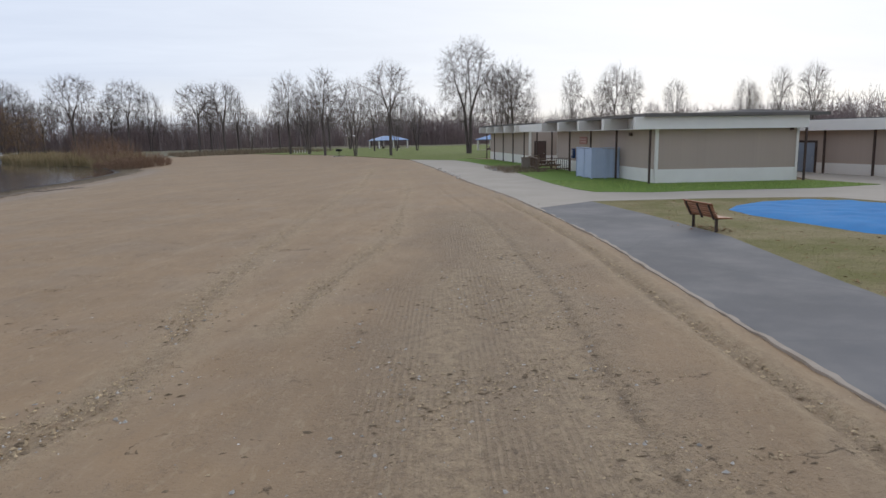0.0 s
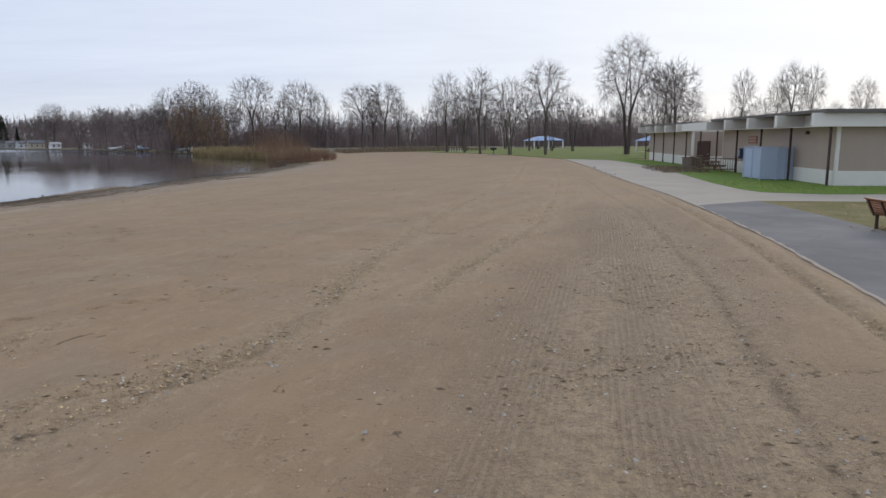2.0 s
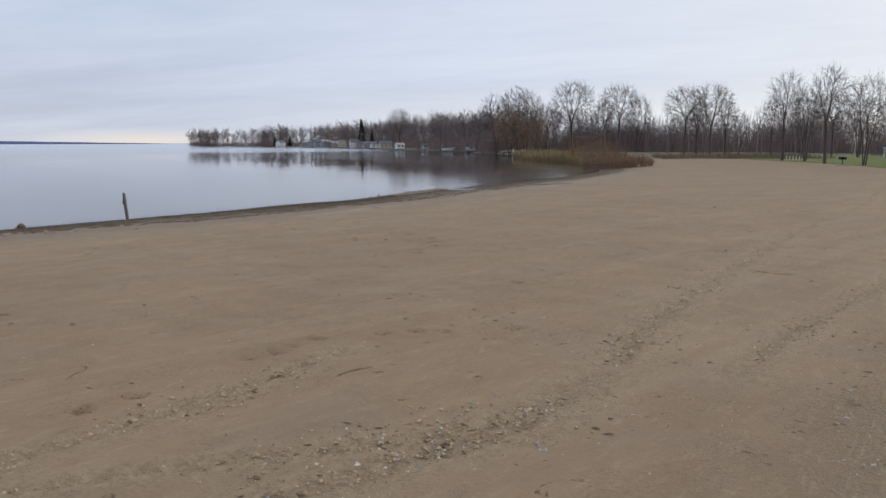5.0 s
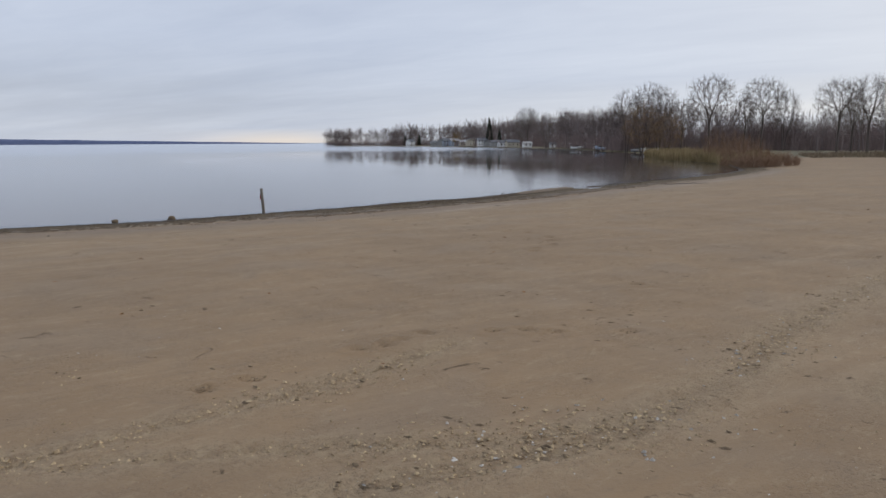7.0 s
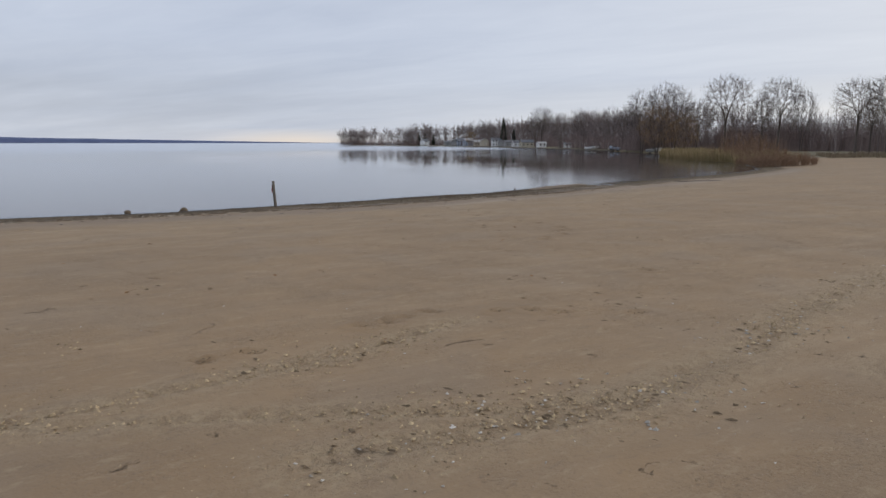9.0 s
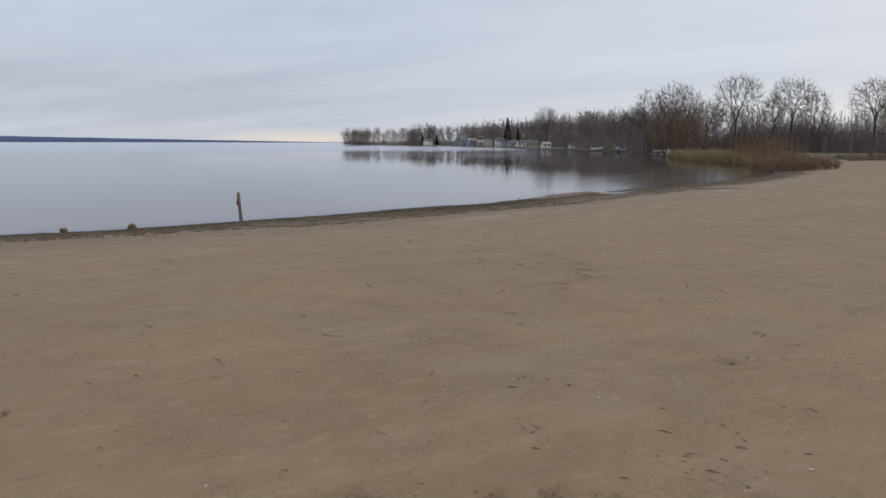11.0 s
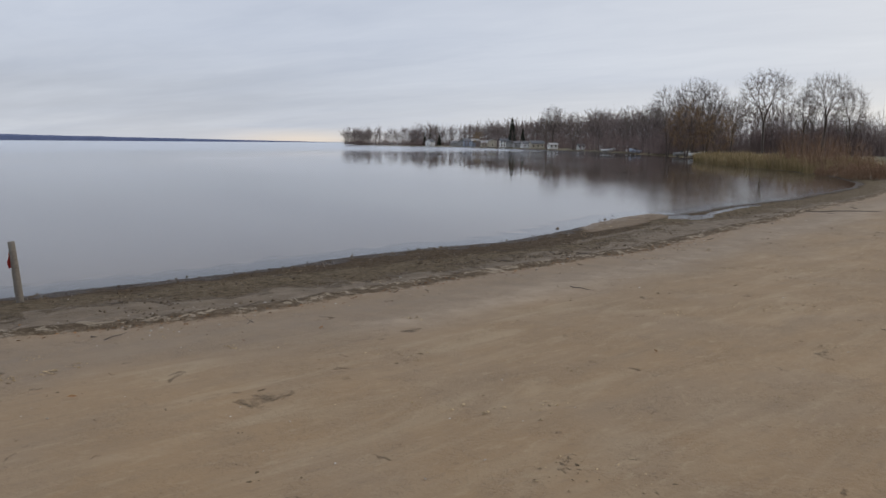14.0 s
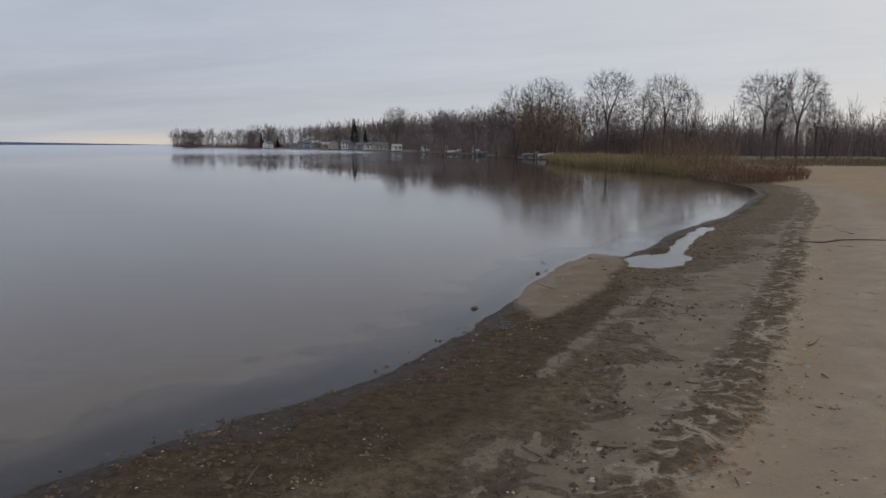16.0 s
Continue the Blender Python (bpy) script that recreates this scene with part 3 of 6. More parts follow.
RUTS = [  # way, half width, depth
    ([(3.4, 4.0), (4.3, 6.9), (5.1, 9.4), (6.05, 12.2), (6.6, 14.5), (7.1, 16.5), (7.75, 18.9), (8.6, 22.4), (9.2, 25.2), (11.0, 35.4), (16.5, 60)], 0.14, 0.05),
    ([(-3.6, 6.2), (-2.2, 8.2), (-1.6, 9.3), (-1.0, 11.8), (-0.8, 13.9), (0.2, 18.2), (3.1, 29.4), (8.1, 44.7), (14, 70)], 0.22, 0.045),
    ([(0.6, 11.5), (1.5, 14.2), (3.1, 17.7), (5.2, 22.6), (9.6, 38.5), (15, 62)], 0.16, 0.03),
    ([(-8.6, 2.9), (-6.7, 5.2), (-5.8, 7.7), (-5.5, 8.8), (-5.1, 10.9)], 0.14, 0.04),
    ([(-8.0, 4.2), (-6.1, 5.4), (-4.2, 7.1), (-2.8, 8.0), (-2.1, 8.9), (-1.4, 10.4)], 0.15, 0.04),
    ([(-5.5, 15.5), (-3.6, 16.7), (0.5, 20.5), (5.0, 30.0), (10.0, 48)], 0.15, 0.02),
    ([(-17.5, 34.5), (-17.2, 40.5), (-16.7, 46.0), (-14.2, 54.5), (-11.8, 65.0), (-8.6, 80.0), (-7.5, 94)], 0.35, 0.03),
]
RIDGE = [(-38.5, 7.5), (-31.8, 17.6), (-28.3, 23.3), (-26.2, 26.8), (-24.3, 29.6), (-23.0, 32.0), (-22.1, 35.2), (-20.7, 39.8), (-19.5, 43.5), (-18.8, 46.0), (-18.3, 48.6), (-17.6, 52.7),
         (-16.6, 58.7), (-15.7, 66.0), (-14.6, 73.0), (-13.1, 80.2), (-11.8, 95.0), (-12.5, 106.0)]        # crest of the wrack
PALE = [(-19.5, 32.5), (-18.6, 36.0), (-17.6, 40.0), (-16.8, 44.5), (-16.2, 49.3), (-14.6, 56.0), (-12.6, 67.0), (-10.8, 80.4), (-9.6, 90.5), (-9.9, 101)]
BERM = [(x - 0.62, y + 0.1) for x, y in CURB]
TRACKS = [  # churned, pebbly strips: way, half width
    ([(3.0, 2.0), (3.6, 6.0), (4.3, 9.0), (5.6, 12.5), (7.2, 18.0), (9.0, 26.0)], 0.9),
    (RUTS[1][0], 0.6), (RUTS[4][0], 0.35), (RUTS[3][0], 0.4), (RUTS[2][0], 0.45),
    ([(1.3, 2.0), (2.0, 7.0), (3.0, 10.0), (5.0, 15.0)], 0.7),
]
COMB = [([(0.4, 3.0), (1.25, 6.0), (2.3, 9.8), (3.4, 13.5)], 0.55), ([(2.0, 3.0), (3.0, 7.0), (4.2, 11.0), (5.8, 16.5), (7.6, 23.0)], 0.8)]
FEET = [(-5.8, 11.2), (-5.9, 10.6), (-5.95, 10.3), (-6.2, 9.9), (-6.6, 8.1), (-6.8, 7.5), (-4.9, 11.9), (-4.5, 12.2), (-4.0, 12.4), (-2.9, 13.0), (-3.9, 16.9), (-11.0, 25.1),
        (-10.1, 24.8), (-9.0, 23.9), (-8.8, 23.6), (-8.4, 23.1), (-8.0, 21.9), (-14.6, 22.6), (-14.3, 22.8), (-12.9, 24.3), (-12.4, 24.5), (-8.1, 20.9), (-7.9, 20.4)]


def along(points, px, py):
    """Distance of each point (px, py) from a polyline."""
    best = np.full(px.shape, 1e9)
    for (ax, ay), (bx, by) in zip(points, points[1:]):
        dx, dy = bx - ax, by - ay
        k = np.clip(((px - ax) * dx + (py - ay) * dy) / (dx * dx + dy * dy), 0, 1)
        best = np.minimum(best, np.hypot(px - ax - k * dx, py - ay - k * dy))
    return best


def inside(poly, px, py):
    hit = np.zeros(px.shape, bool)
    for (ax, ay), (bx, by) in zip(poly, poly[1:] + poly[:1]):
        if ay == by:
            continue
        cross = ((ay > py) != (by > py)) & (px < (bx - ax) * (py - ay) / (by - ay) + ax)
        hit ^= cross
    return hit


def shore_distance(px, py):
    return along(SHORE, px, py) * np.where(inside(LAKE, px, py), -1, 1)


def wave_noise(px, py, size, seed):
    """Smooth noise from a few crossed sines."""
    rng = np.random.RandomState(seed)
    out = np.zeros(px.shape)
    for i in range(9):
        a, ph, s = rng.uniform(0, math.tau), rng.uniform(0, math.tau), size * rng.uniform(0.6, 1.8)
        out += np.sin((px * math.cos(a) + py * math.sin(a)) * math.tau / s + ph + 1.7 * np.sin((px * math.sin(a) - py * math.cos(a)) * 3.1 / s))
    return out / 4.0


def land(px, py):
    """Height of the ground, without ruts: a low beach, level lawns, a slight fall behind the bath house."""
    d = shore_distance(px, py)
    z = np.interp(d, [-400, -60, -12, -4, 0, 1.2, 5, 8, 12, 18, 25, 36], [-6, -4.2, -1.65, -1.10, -0.885, -0.85, -0.73, -0.58, -0.38, -0.17, -0.05, 0.0])
    z = z - 0.012 * np.clip(px - 23.5, 0, 22)
    pool = np.minimum(along([(-20.5, 58.9), (-20.1, 60.4)], px, py) / 0.95, along([(-20.1, 60.4), (-19.7, 65.5), (-18.8, 70.5)], px, py) / 0.26) * (1 + 0.25 * wave_noise(px, py, 1.6, 41))
    return z - 0.11 * np.exp(-pool ** 4), d


def land_z(x, y):
    return float(land(np.array([float(x)]), np.array([float(y)]))[0][0])


def axis(lo, hi, step, far_lo, far_hi, grow):
    mid = list(np.arange(lo, hi, step))
    a, s = [], step
    x = lo
    while x > far_lo:
        s = min(s * grow, 400)
        x -= s
        a.append(x)
    b, s, x = [], step, mid[-1]
    while x < far_hi:
        s = min(s * grow, 400)
        x += s
        b.append(x)
    return np.array(a[::-1] + mid + b)


def dents():
    """Footprints in the sand: place, turn, length, width, depth."""
    return [(x, y, 0.9 * math.sin(k * 2.3), 0.14, 0.095, 0.075) for k, (x, y) in enumerate(FEET)]


def build_ground():
    xs = np.concatenate([axis(-30.0, -12.0, 0.18, -4900, -12.1, 1.11)[:-1], axis(-12.0, 11.5, 0.125, -11.9, 4900, 1.12)[1:]])
    ys = np.concatenate([axis(4.0, 18.0, 0.12, -4900, 17.8, 1.11), axis(18.1, 66.0, 0.19, 18.2, 4900, 1.08)])
    xs, ys = np.unique(xs), np.unique(ys)
    px, py = np.meshgrid(xs, ys)
    px, py = px.ravel(), py.ravel()
    z, d = land(px, py)
    near = np.exp(-np.maximum(np.hypot(px + 8, py - 25) - 45, 0) / 30)
    beach = (d > -3) * near
    z = z + beach * (np.clip(d / 2.5, 0.15, 1) * (0.018 * wave_noise(px, py, 5.0, 1) + 0.006 * wave_noise(px, py, 1.3, 2)) + 0.0015 * wave_noise(px, py, 0.5, 3))
    for way, half, deep in RUTS:
        r = along(way, px, py)
        rough = 0.6 + 0.5 * wave_noise(px, py, 0.8, 7)
        z += near * 1.05 * deep * rough * (-0.7 * np.exp(-(r / (0.6 * half)) ** 2) + 0.6 * np.exp(-((r - 1.5 * half) / (0.6 * half)) ** 2) * (0.6 + 0.6 * wave_noise(px, py, 0.35, 9)))
    r = along(BERM, px, py)
    z += near * (-0.06 * np.exp(-(r / 0.15) ** 2) * (0.7 + 0.4 * wave_noise(px, py, 0.9, 8)) + 0.05 * np.exp(-((r - 0.34) / 0.16) ** 2))
    for fx, fy, a, ln, wd, deep in dents():
        sel = np.nonzero((np.abs(px - fx) < 0.9) & (np.abs(py - fy) < 0.9))[0]
        sx, sy = px[sel] - fx, py[sel] - fy
        e = ((sx * math.cos(a) + sy * math.sin(a)) / ln) ** 2 + ((sy * math.cos(a) - sx * math.sin(a)) / wd) ** 2
        z[sel] += -deep * np.exp(-e ** 2.5) + 0.45 * deep * np.exp(-(np.sqrt(e) - 1.75) ** 2 * 4)
    # lumpy wet margin with small scarps
    edge = np.exp(-((d - 3.6) / 2.6) ** 2) * near * np.clip(d / 1.2, 0.12, 1)
    z += edge * (0.02 * wave_noise(px, py, 1.1, 11) + 0.016 * np.abs(wave_noise(px, py, 0.45, 12)))
    heap = along(RIDGE, px, py)
    z += near * np.exp(-(heap / 0.5) ** 2) * (0.02 + 0.06 * np.abs(wave_noise(px, py, 0.7, 13)))
    # the sand and soil lie lower beneath the paving
    z -= 0.05 * (inside(PATH_LINE, px, py) | inside(WALK_LINE, px, py))
    nx, ny = len(xs), len(ys)
    i = np.arange((nx - 1) * (ny - 1))
    r, c = i // (nx - 1), i % (nx - 1)
    a = r * nx + c
    faces = np.stack([a, a + 1, a + nx + 1, a + nx], 1)
    me = bpy.data.meshes.new("ground")
    me.vertices.add(nx * ny)
    me.vertices.foreach_set("co", np.stack([px, py, z], 1).ravel())
    me.loops.add(faces.size)
    me.loops.foreach_set("vertex_index", faces.ravel().astype(np.int32))
    me.polygons.add(len(faces))
    me.polygons.foreach_set("loop_start", np.arange(0, faces.size, 4, dtype=np.int32))
    me.polygons.foreach_set("use_smooth", np.ones(len(faces), bool))
    me.update(calc_edges=True)
    silt = np.clip(0.5 + (np.interp(py, [15, 30, 37], [2.3, 2.7, 3.5]) + 0.9 * np.exp(-((py - 39.0) / 4.5) ** 2) + 0.45 * wave_noise(px, py, 5.0, 15) - d) / 2.2, 0, 1) * np.clip(1.0 + (d + 1.5 + 0.5 * wave_noise(px, py, 2.2, 16)) / 0.7, 0.1, 1)
    silt *= 1 - 0.75 * np.exp(-(along([(-21.6, 46.6), (-20.8, 51.5), (-20.4, 54.5)], px, py) / 0.28) ** 2)
    soak = np.clip((np.interp(py, [18, 34, 40, 54, 62], [0.9, 1.2, 2.6, 2.8, 1.0]) + 0.3 * wave_noise(px, py, 3.0, 27) - d) / 1.0 + 0.5, 0, 1)
    seaward = inside(RIDGE + [(-12, 140), (-400, 140), (-400, 7.5)], px, py)
    flat = np.clip(0.5 + heap / 0.8 * np.where(seaward, 1, -1), 0, 1)
    ridge = np.exp(-((heap - 0.1) / (0.42 + 0.10 * wave_noise(px, py, 4.0, 17))) ** 2)
    firm = np.exp(-(((heap * np.where(seaward, -1, 1)) - 1.9) / (2.3 + 0.5 * wave_noise(px, py, 5.0, 19))) ** 2)
    pale = np.exp(-(along(PALE, px, py) / (0.8 + 0.3 * wave_noise(px, py, 6.0, 18))) ** 2)
    track = np.zeros(px.shape)
    for way, half in TRACKS:
        track = np.maximum(track, np.exp(-(along(way, px, py) / half) ** 2))
    track = np.maximum(track, np.exp(-((along(BERM, px, py) - 0.1) / 0.35) ** 2)) * np.interp(py, [14, 34], [1.0, 0.45])
    churn = np.zeros(px.shape)
    for way, half in (TRACKS[0], TRACKS[5], COMB[1]):
        churn = np.maximum(churn, np.exp(-(along(way, px, py) / (1.7 + 0.4 * wave_noise(px, py, 2.5, 24))) ** 2))
    rut = np.exp(-(along(BERM, px, py) / 0.12) ** 2) * 0.45
    for k, (way, half, deep) in enumerate(RUTS[:3]):
        rut = np.maximum(rut, (1.0, 0.35, 0.7)[k] * np.clip(deep / 0.045, 0.3, 1) * np.exp(-(along(way, px, py) / (0.75 * half)) ** 2) * np.clip(0.75 + 0.4 * wave_noise(px, py, 2.6, 21), 0, 1))
    rut *= np.interp(py, [14, 30], [1.0, 0.35])
    comb = np.zeros(px.shape)
    for way, half in COMB:
        comb = np.maximum(comb, np.exp(-(along(way, px, py) / half) ** 4))
    brim = np.clip(0.5 + (0.75 + 0.3 * wave_noise(px, py, 2.0, 63) - d) / 0.7, 0, 1) * np.clip((d + 2.0) / 0.8, 0, 1)
    inland = heap * np.where(seaward, -1, 1)
    drift = np.clip(inland / 1.5, 0, 1) * np.interp(inland, [0, 6, 16], [0.9, 0.75, 0.3]) * np.interp(px, [-14, -6], [1, 0.45])
    spit = [(-22.5, 50.2), (-23.5, 52.2), (-23.7, 55.0), (-23.5, 58.8), (-22.9, 61.0), (-21.8, 60.3), (-21.4, 58.6), (-21.6, 56.3), (-21.5, 54.2), (-22.1, 51.2)]
    out = along(spit + spit[:1], px, py) * np.where(inside(spit, px, py), 1, -1)
    mud = np.maximum(np.clip(0.5 + out / 0.7, 0, 1), np.clip((-1.6 - 0.6 * wave_noise(px, py, 2.2, 16) - d) / 0.7, 0, 1))
    field = np.clip((np.maximum(py - 150 - 6 * wave_noise(px, py, 40, 5), px - 60) / 12), 0, 1) * (d > 1)
    for name, values in (("silt", silt), ("soak", soak), ("flat", flat), ("ridge", ridge), ("pale", pale), ("firm", firm), ("churn", churn), ("track", track), ("rut", rut), ("comb", comb), ("drift", drift), ("brim", brim), ("mud", mud), ("field", field)):
        me.attributes.new(name, "FLOAT", "POINT").data.foreach_set("value", values.astype(np.float32))
    me.materials.append(SAND)
    ob = new("ground", me)
    tagged(ob, "tan beach sand with tyre tracks and a dark wet margin", "ground", kind="structure")


def sheet(name, outline, lift, mat, label, category, thick=0.08, cut=()):
    """Paving or turf: a slab with real edges that follows the land."""
    bm = bmesh.new()
    f = bm.faces.new([bm.verts.new((x, y, 0)) for x, y in outline])
    for x in (23.5, 45.5, *cut):
        bmesh.ops.bisect_plane(bm, geom=bm.verts[:] + bm.edges[:] + bm.faces[:], plane_co=(x, 0, 0), plane_no=(1, 0, 0))
    bmesh.ops.triangulate(bm, faces=bm.faces[:])
    if bm.faces[:][0].normal.z < 0:
        bmesh.ops.reverse_faces(bm, faces=bm.faces[:])
    top = bm.faces[:]
    for v in bm.verts:
        v.co.z = -0.012 * min(max(v.co.x - 23.5, 0), 22) + lift
    ext = bmesh.ops.extrude_face_region(bm, geom=top)
    up = [g for g in ext["geom"] if isinstance(g, bmesh.types.BMVert)]
    low = [v for v in bm.verts if v not in set(up)]
    for v in low:
        v.co.z -= thick
    bmesh.ops.recalc_face_normals(bm, faces=bm.faces[:])
    ob = part(name, bm, mat)
    return tagged(ob, label, category, kind="structure")


PATH_LINE = [(3.35, -6.0), (5.15, 0.0), (6.85, 5.5), (7.35, 7.4), (8.55, 11.8), (10.35, 18.0), (12.2, 26.6), (15.5, 28.0), (14.8, 22.4), (13.8, 16.8), (11.8, 11.1), (11.3, 9.5), (8.8, 0.0), (7.0, -6.0)]
WALK_LINE = [(12.2, 26.6), (13.35, 32.0), (14.75, 41.3), (18.45, 62.3), (22.0, 84.5), (22.4, 88.0), (26.5, 82.0), (25.9, 74), (23.2, 57.0), (20.6, 46.5), (18.9, 39.5), (18.0, 34.5), (18.0, 32.2),
             (20.2, 30.4), (28.7, 28.6), (33.4, 29.0), (33.6, 34.0), (39.2, 45.0), (39.2, 8.0), (27.5, 8.0), (26.2, 18.5), (25.2, 24.3), (20.4, 26.5), (15.5, 28.0)]
TURF_LINE = [(18.0, 32.2), (18.0, 34.5), (18.9, 39.5), (20.6, 46.5), (23.2, 57.0), (25.9, 74), (26.5, 82), (29.5, 86.5), (31.0, 80), (24.6, 36.0), (33.0, 33.6), (33.4, 29.0), (28.7, 28.6), (20.2, 30.4)]
LAWN_LINE = [(22.4, 88.0), (21.7, 94.8), (19.7, 111), (16.8, 126), (10, 141), (4, 159), (-6, 168), (10, 196), (60, 200), (95, 170), (95, 60), (48, 50), (33, 87), (29.5, 86.5), (26.5, 82.0)]
DRY_LINE = [(11.3, 9.5), (11.8, 11.1), (13.8, 16.8), (14.8, 22.4), (15.5, 28.0), (20.4, 26.5), (25.2, 24.3), (26.2, 18.5), (27.5, 8.0), (27.0, -6.0), (7.0, -6.0), (8.8, 0.0)]

build_ground()


def build_water():
    """The lake's surface; thin water along the near shore is clear."""
    xs, ys = axis(-46.0, -14.0, 0.5, -4900, 30, 1.3), axis(14.0, 76.0, 0.5, -4900, 4900, 1.3)
    xs = np.append(xs[xs < 30], 30)
    px, py = (v.ravel() for v in np.meshgrid(xs, ys))
    nx = len(xs)
    faces = [(r * nx + c, r * nx + c + 1, r * nx + nx + c + 1, r * nx + nx + c) for r in range(len(ys) - 1) for c in range(nx - 1)]
    ob = raw("water", [(x, y, WATER_Z) for x, y in zip(px, py)], faces, WATER)
    shoal = np.clip(0.5 + (shore_distance(px, py) + 0.75 + 0.45 * wave_noise(px, py, 2.4, 61)) / 0.6, 0, 1)
    ob.data.attributes.new("shoal", "FLOAT", "POINT").data.foreach_set("value", shoal.astype(np.float32))
    return ob


water = build_water()
tagged(water, "calm grey lake water mirroring bare trees", "water", kind="structure")
sheet("path", PATH_LINE, 0.025, ASPHALT, "worn grey asphalt path along the beach", "path")
sheet("pavement", WALK_LINE, 0.03, CONCRETE, "pale concrete walk and court by the bath house", "pavement")
sheet("lawn", TURF_LINE, 0.05, GREEN, "green turf strip round the bath house", "lawn")
sheet("lawn", LAWN_LINE, 0.05, LAWN, "mown green picnic lawn behind the beach", "lawn")
sheet("lawn", DRY_LINE, 0.02, DRYLAWN, "thin dry yellow-green lawn beside the asphalt path", "lawn")


def ribbon(name, way, half, z0, z1, mat, label, category):
    """A long low kerb along a way."""
    bm = bmesh.new()
    rows = []
    for i, (x, y) in enumerate(way):
        a, b = way[max(i - 1, 0)], way[min(i + 1, len(way) - 1)]
        t = Vector((b[0] - a[0], b[1] - a[1], 0)).normalized()
        n = Vector((t.y, -t.x, 0)) * half
        p = Vector((x, y, 0))
        w = 1 + 0.8 * noise.noise(Vector((x * 1.6, y * 1.6, 1)))
        up = z1 + 0.02 * noise.noise(Vector((x * 1.3, y * 1.3, 6)))
        rows.append([bm.verts.new(p + o) for o in (-n * w + Vector((0, 0, z0)), -n * 0.8 * w + Vector((0, 0, up)), n * 0.8 * w + Vector((0, 0, up)), n * w + Vector((0, 0, z0)))])
    for a, b in zip(rows, rows[1:]):
        for k in range(3):
            bm.faces.new((a[k], a[k + 1], b[k + 1], b[k]))
    bmesh.ops.recalc_face_normals(bm, faces=bm.faces[:])
    return tagged(part(name, bm, mat), label, category, kind="structure")


fine_curb = []
for (ax, ay), (bx, by) in zip(CURB, CURB[1:]):
    n = max(1, int(math.hypot(bx - ax, by - ay) / 0.22))
    for k in range(n):
        x, y = ax + (bx - ax) * k / n, ay + (by - ay) * k / n
        fine_curb.append((x + 0.12 + 0.02 * noise.noise(Vector((x * 0.7, y * 0.7, 3))) + 0.05 * noise.noise(Vector((x * 2.9, y * 2.9, 8))), y))
ribbon("curb", fine_curb, 0.06, -0.08, 0.028, EDGING, "pale sandy concrete edging of the path", "curb")

# ---- bath house ----
HOUSE = Matrix.Translation((23.6, 35.2, 0.0)) @ Euler((0, radians(0.7), -math.atan2(0.172, 0.985))).to_matrix().to_4x4()
BAY = 4.98


def boarded(name, parent, m, length, low, high, label):
    """Lap siding as one wall core with proud, tilted boards as pieces, above a white base."""
    core = bmesh.new()
    box(core, 0, length, 0.0, 0.24, -0.15, high, m=m)
    ob = part(name, core, SIDING, parent, label)
    base = bmesh.new()
    box(base, 0, length, -0.035, 0.0, -0.15, low, bevel=0.008, m=m)
    part("base_course", base, WHITE, ob, "off-white painted base course")
    board = bmesh.new()
    vs = [board.verts.new(c) for c in ((0, -0.003, 0.155), (0, -0.025, 0), (0, 0, 0), (length, -0.003, 0.155), (length, -0.025, 0), (length, 0, 0))]
    for f in ((0, 1, 4, 3), (1, 2, 5, 4), (0, 2, 1), (3, 4, 5)):
        board.faces.new([vs[k] for k in f])
    bmesh.ops.recalc_face_normals(board, faces=board.faces[:])
    first = None
    n = int((high - low) / 0.15)
    for k in range(n):
        at = m @ Matrix.Translation((0, 0, low + k * (high - low) / n))
        if first is None:
            first = part("siding_board", board, SIDING, ob)
        else:
            o = new("siding_board", first.data)
            o.parent = ob
        (first if k == 0 else o).matrix_local = at
    return ob


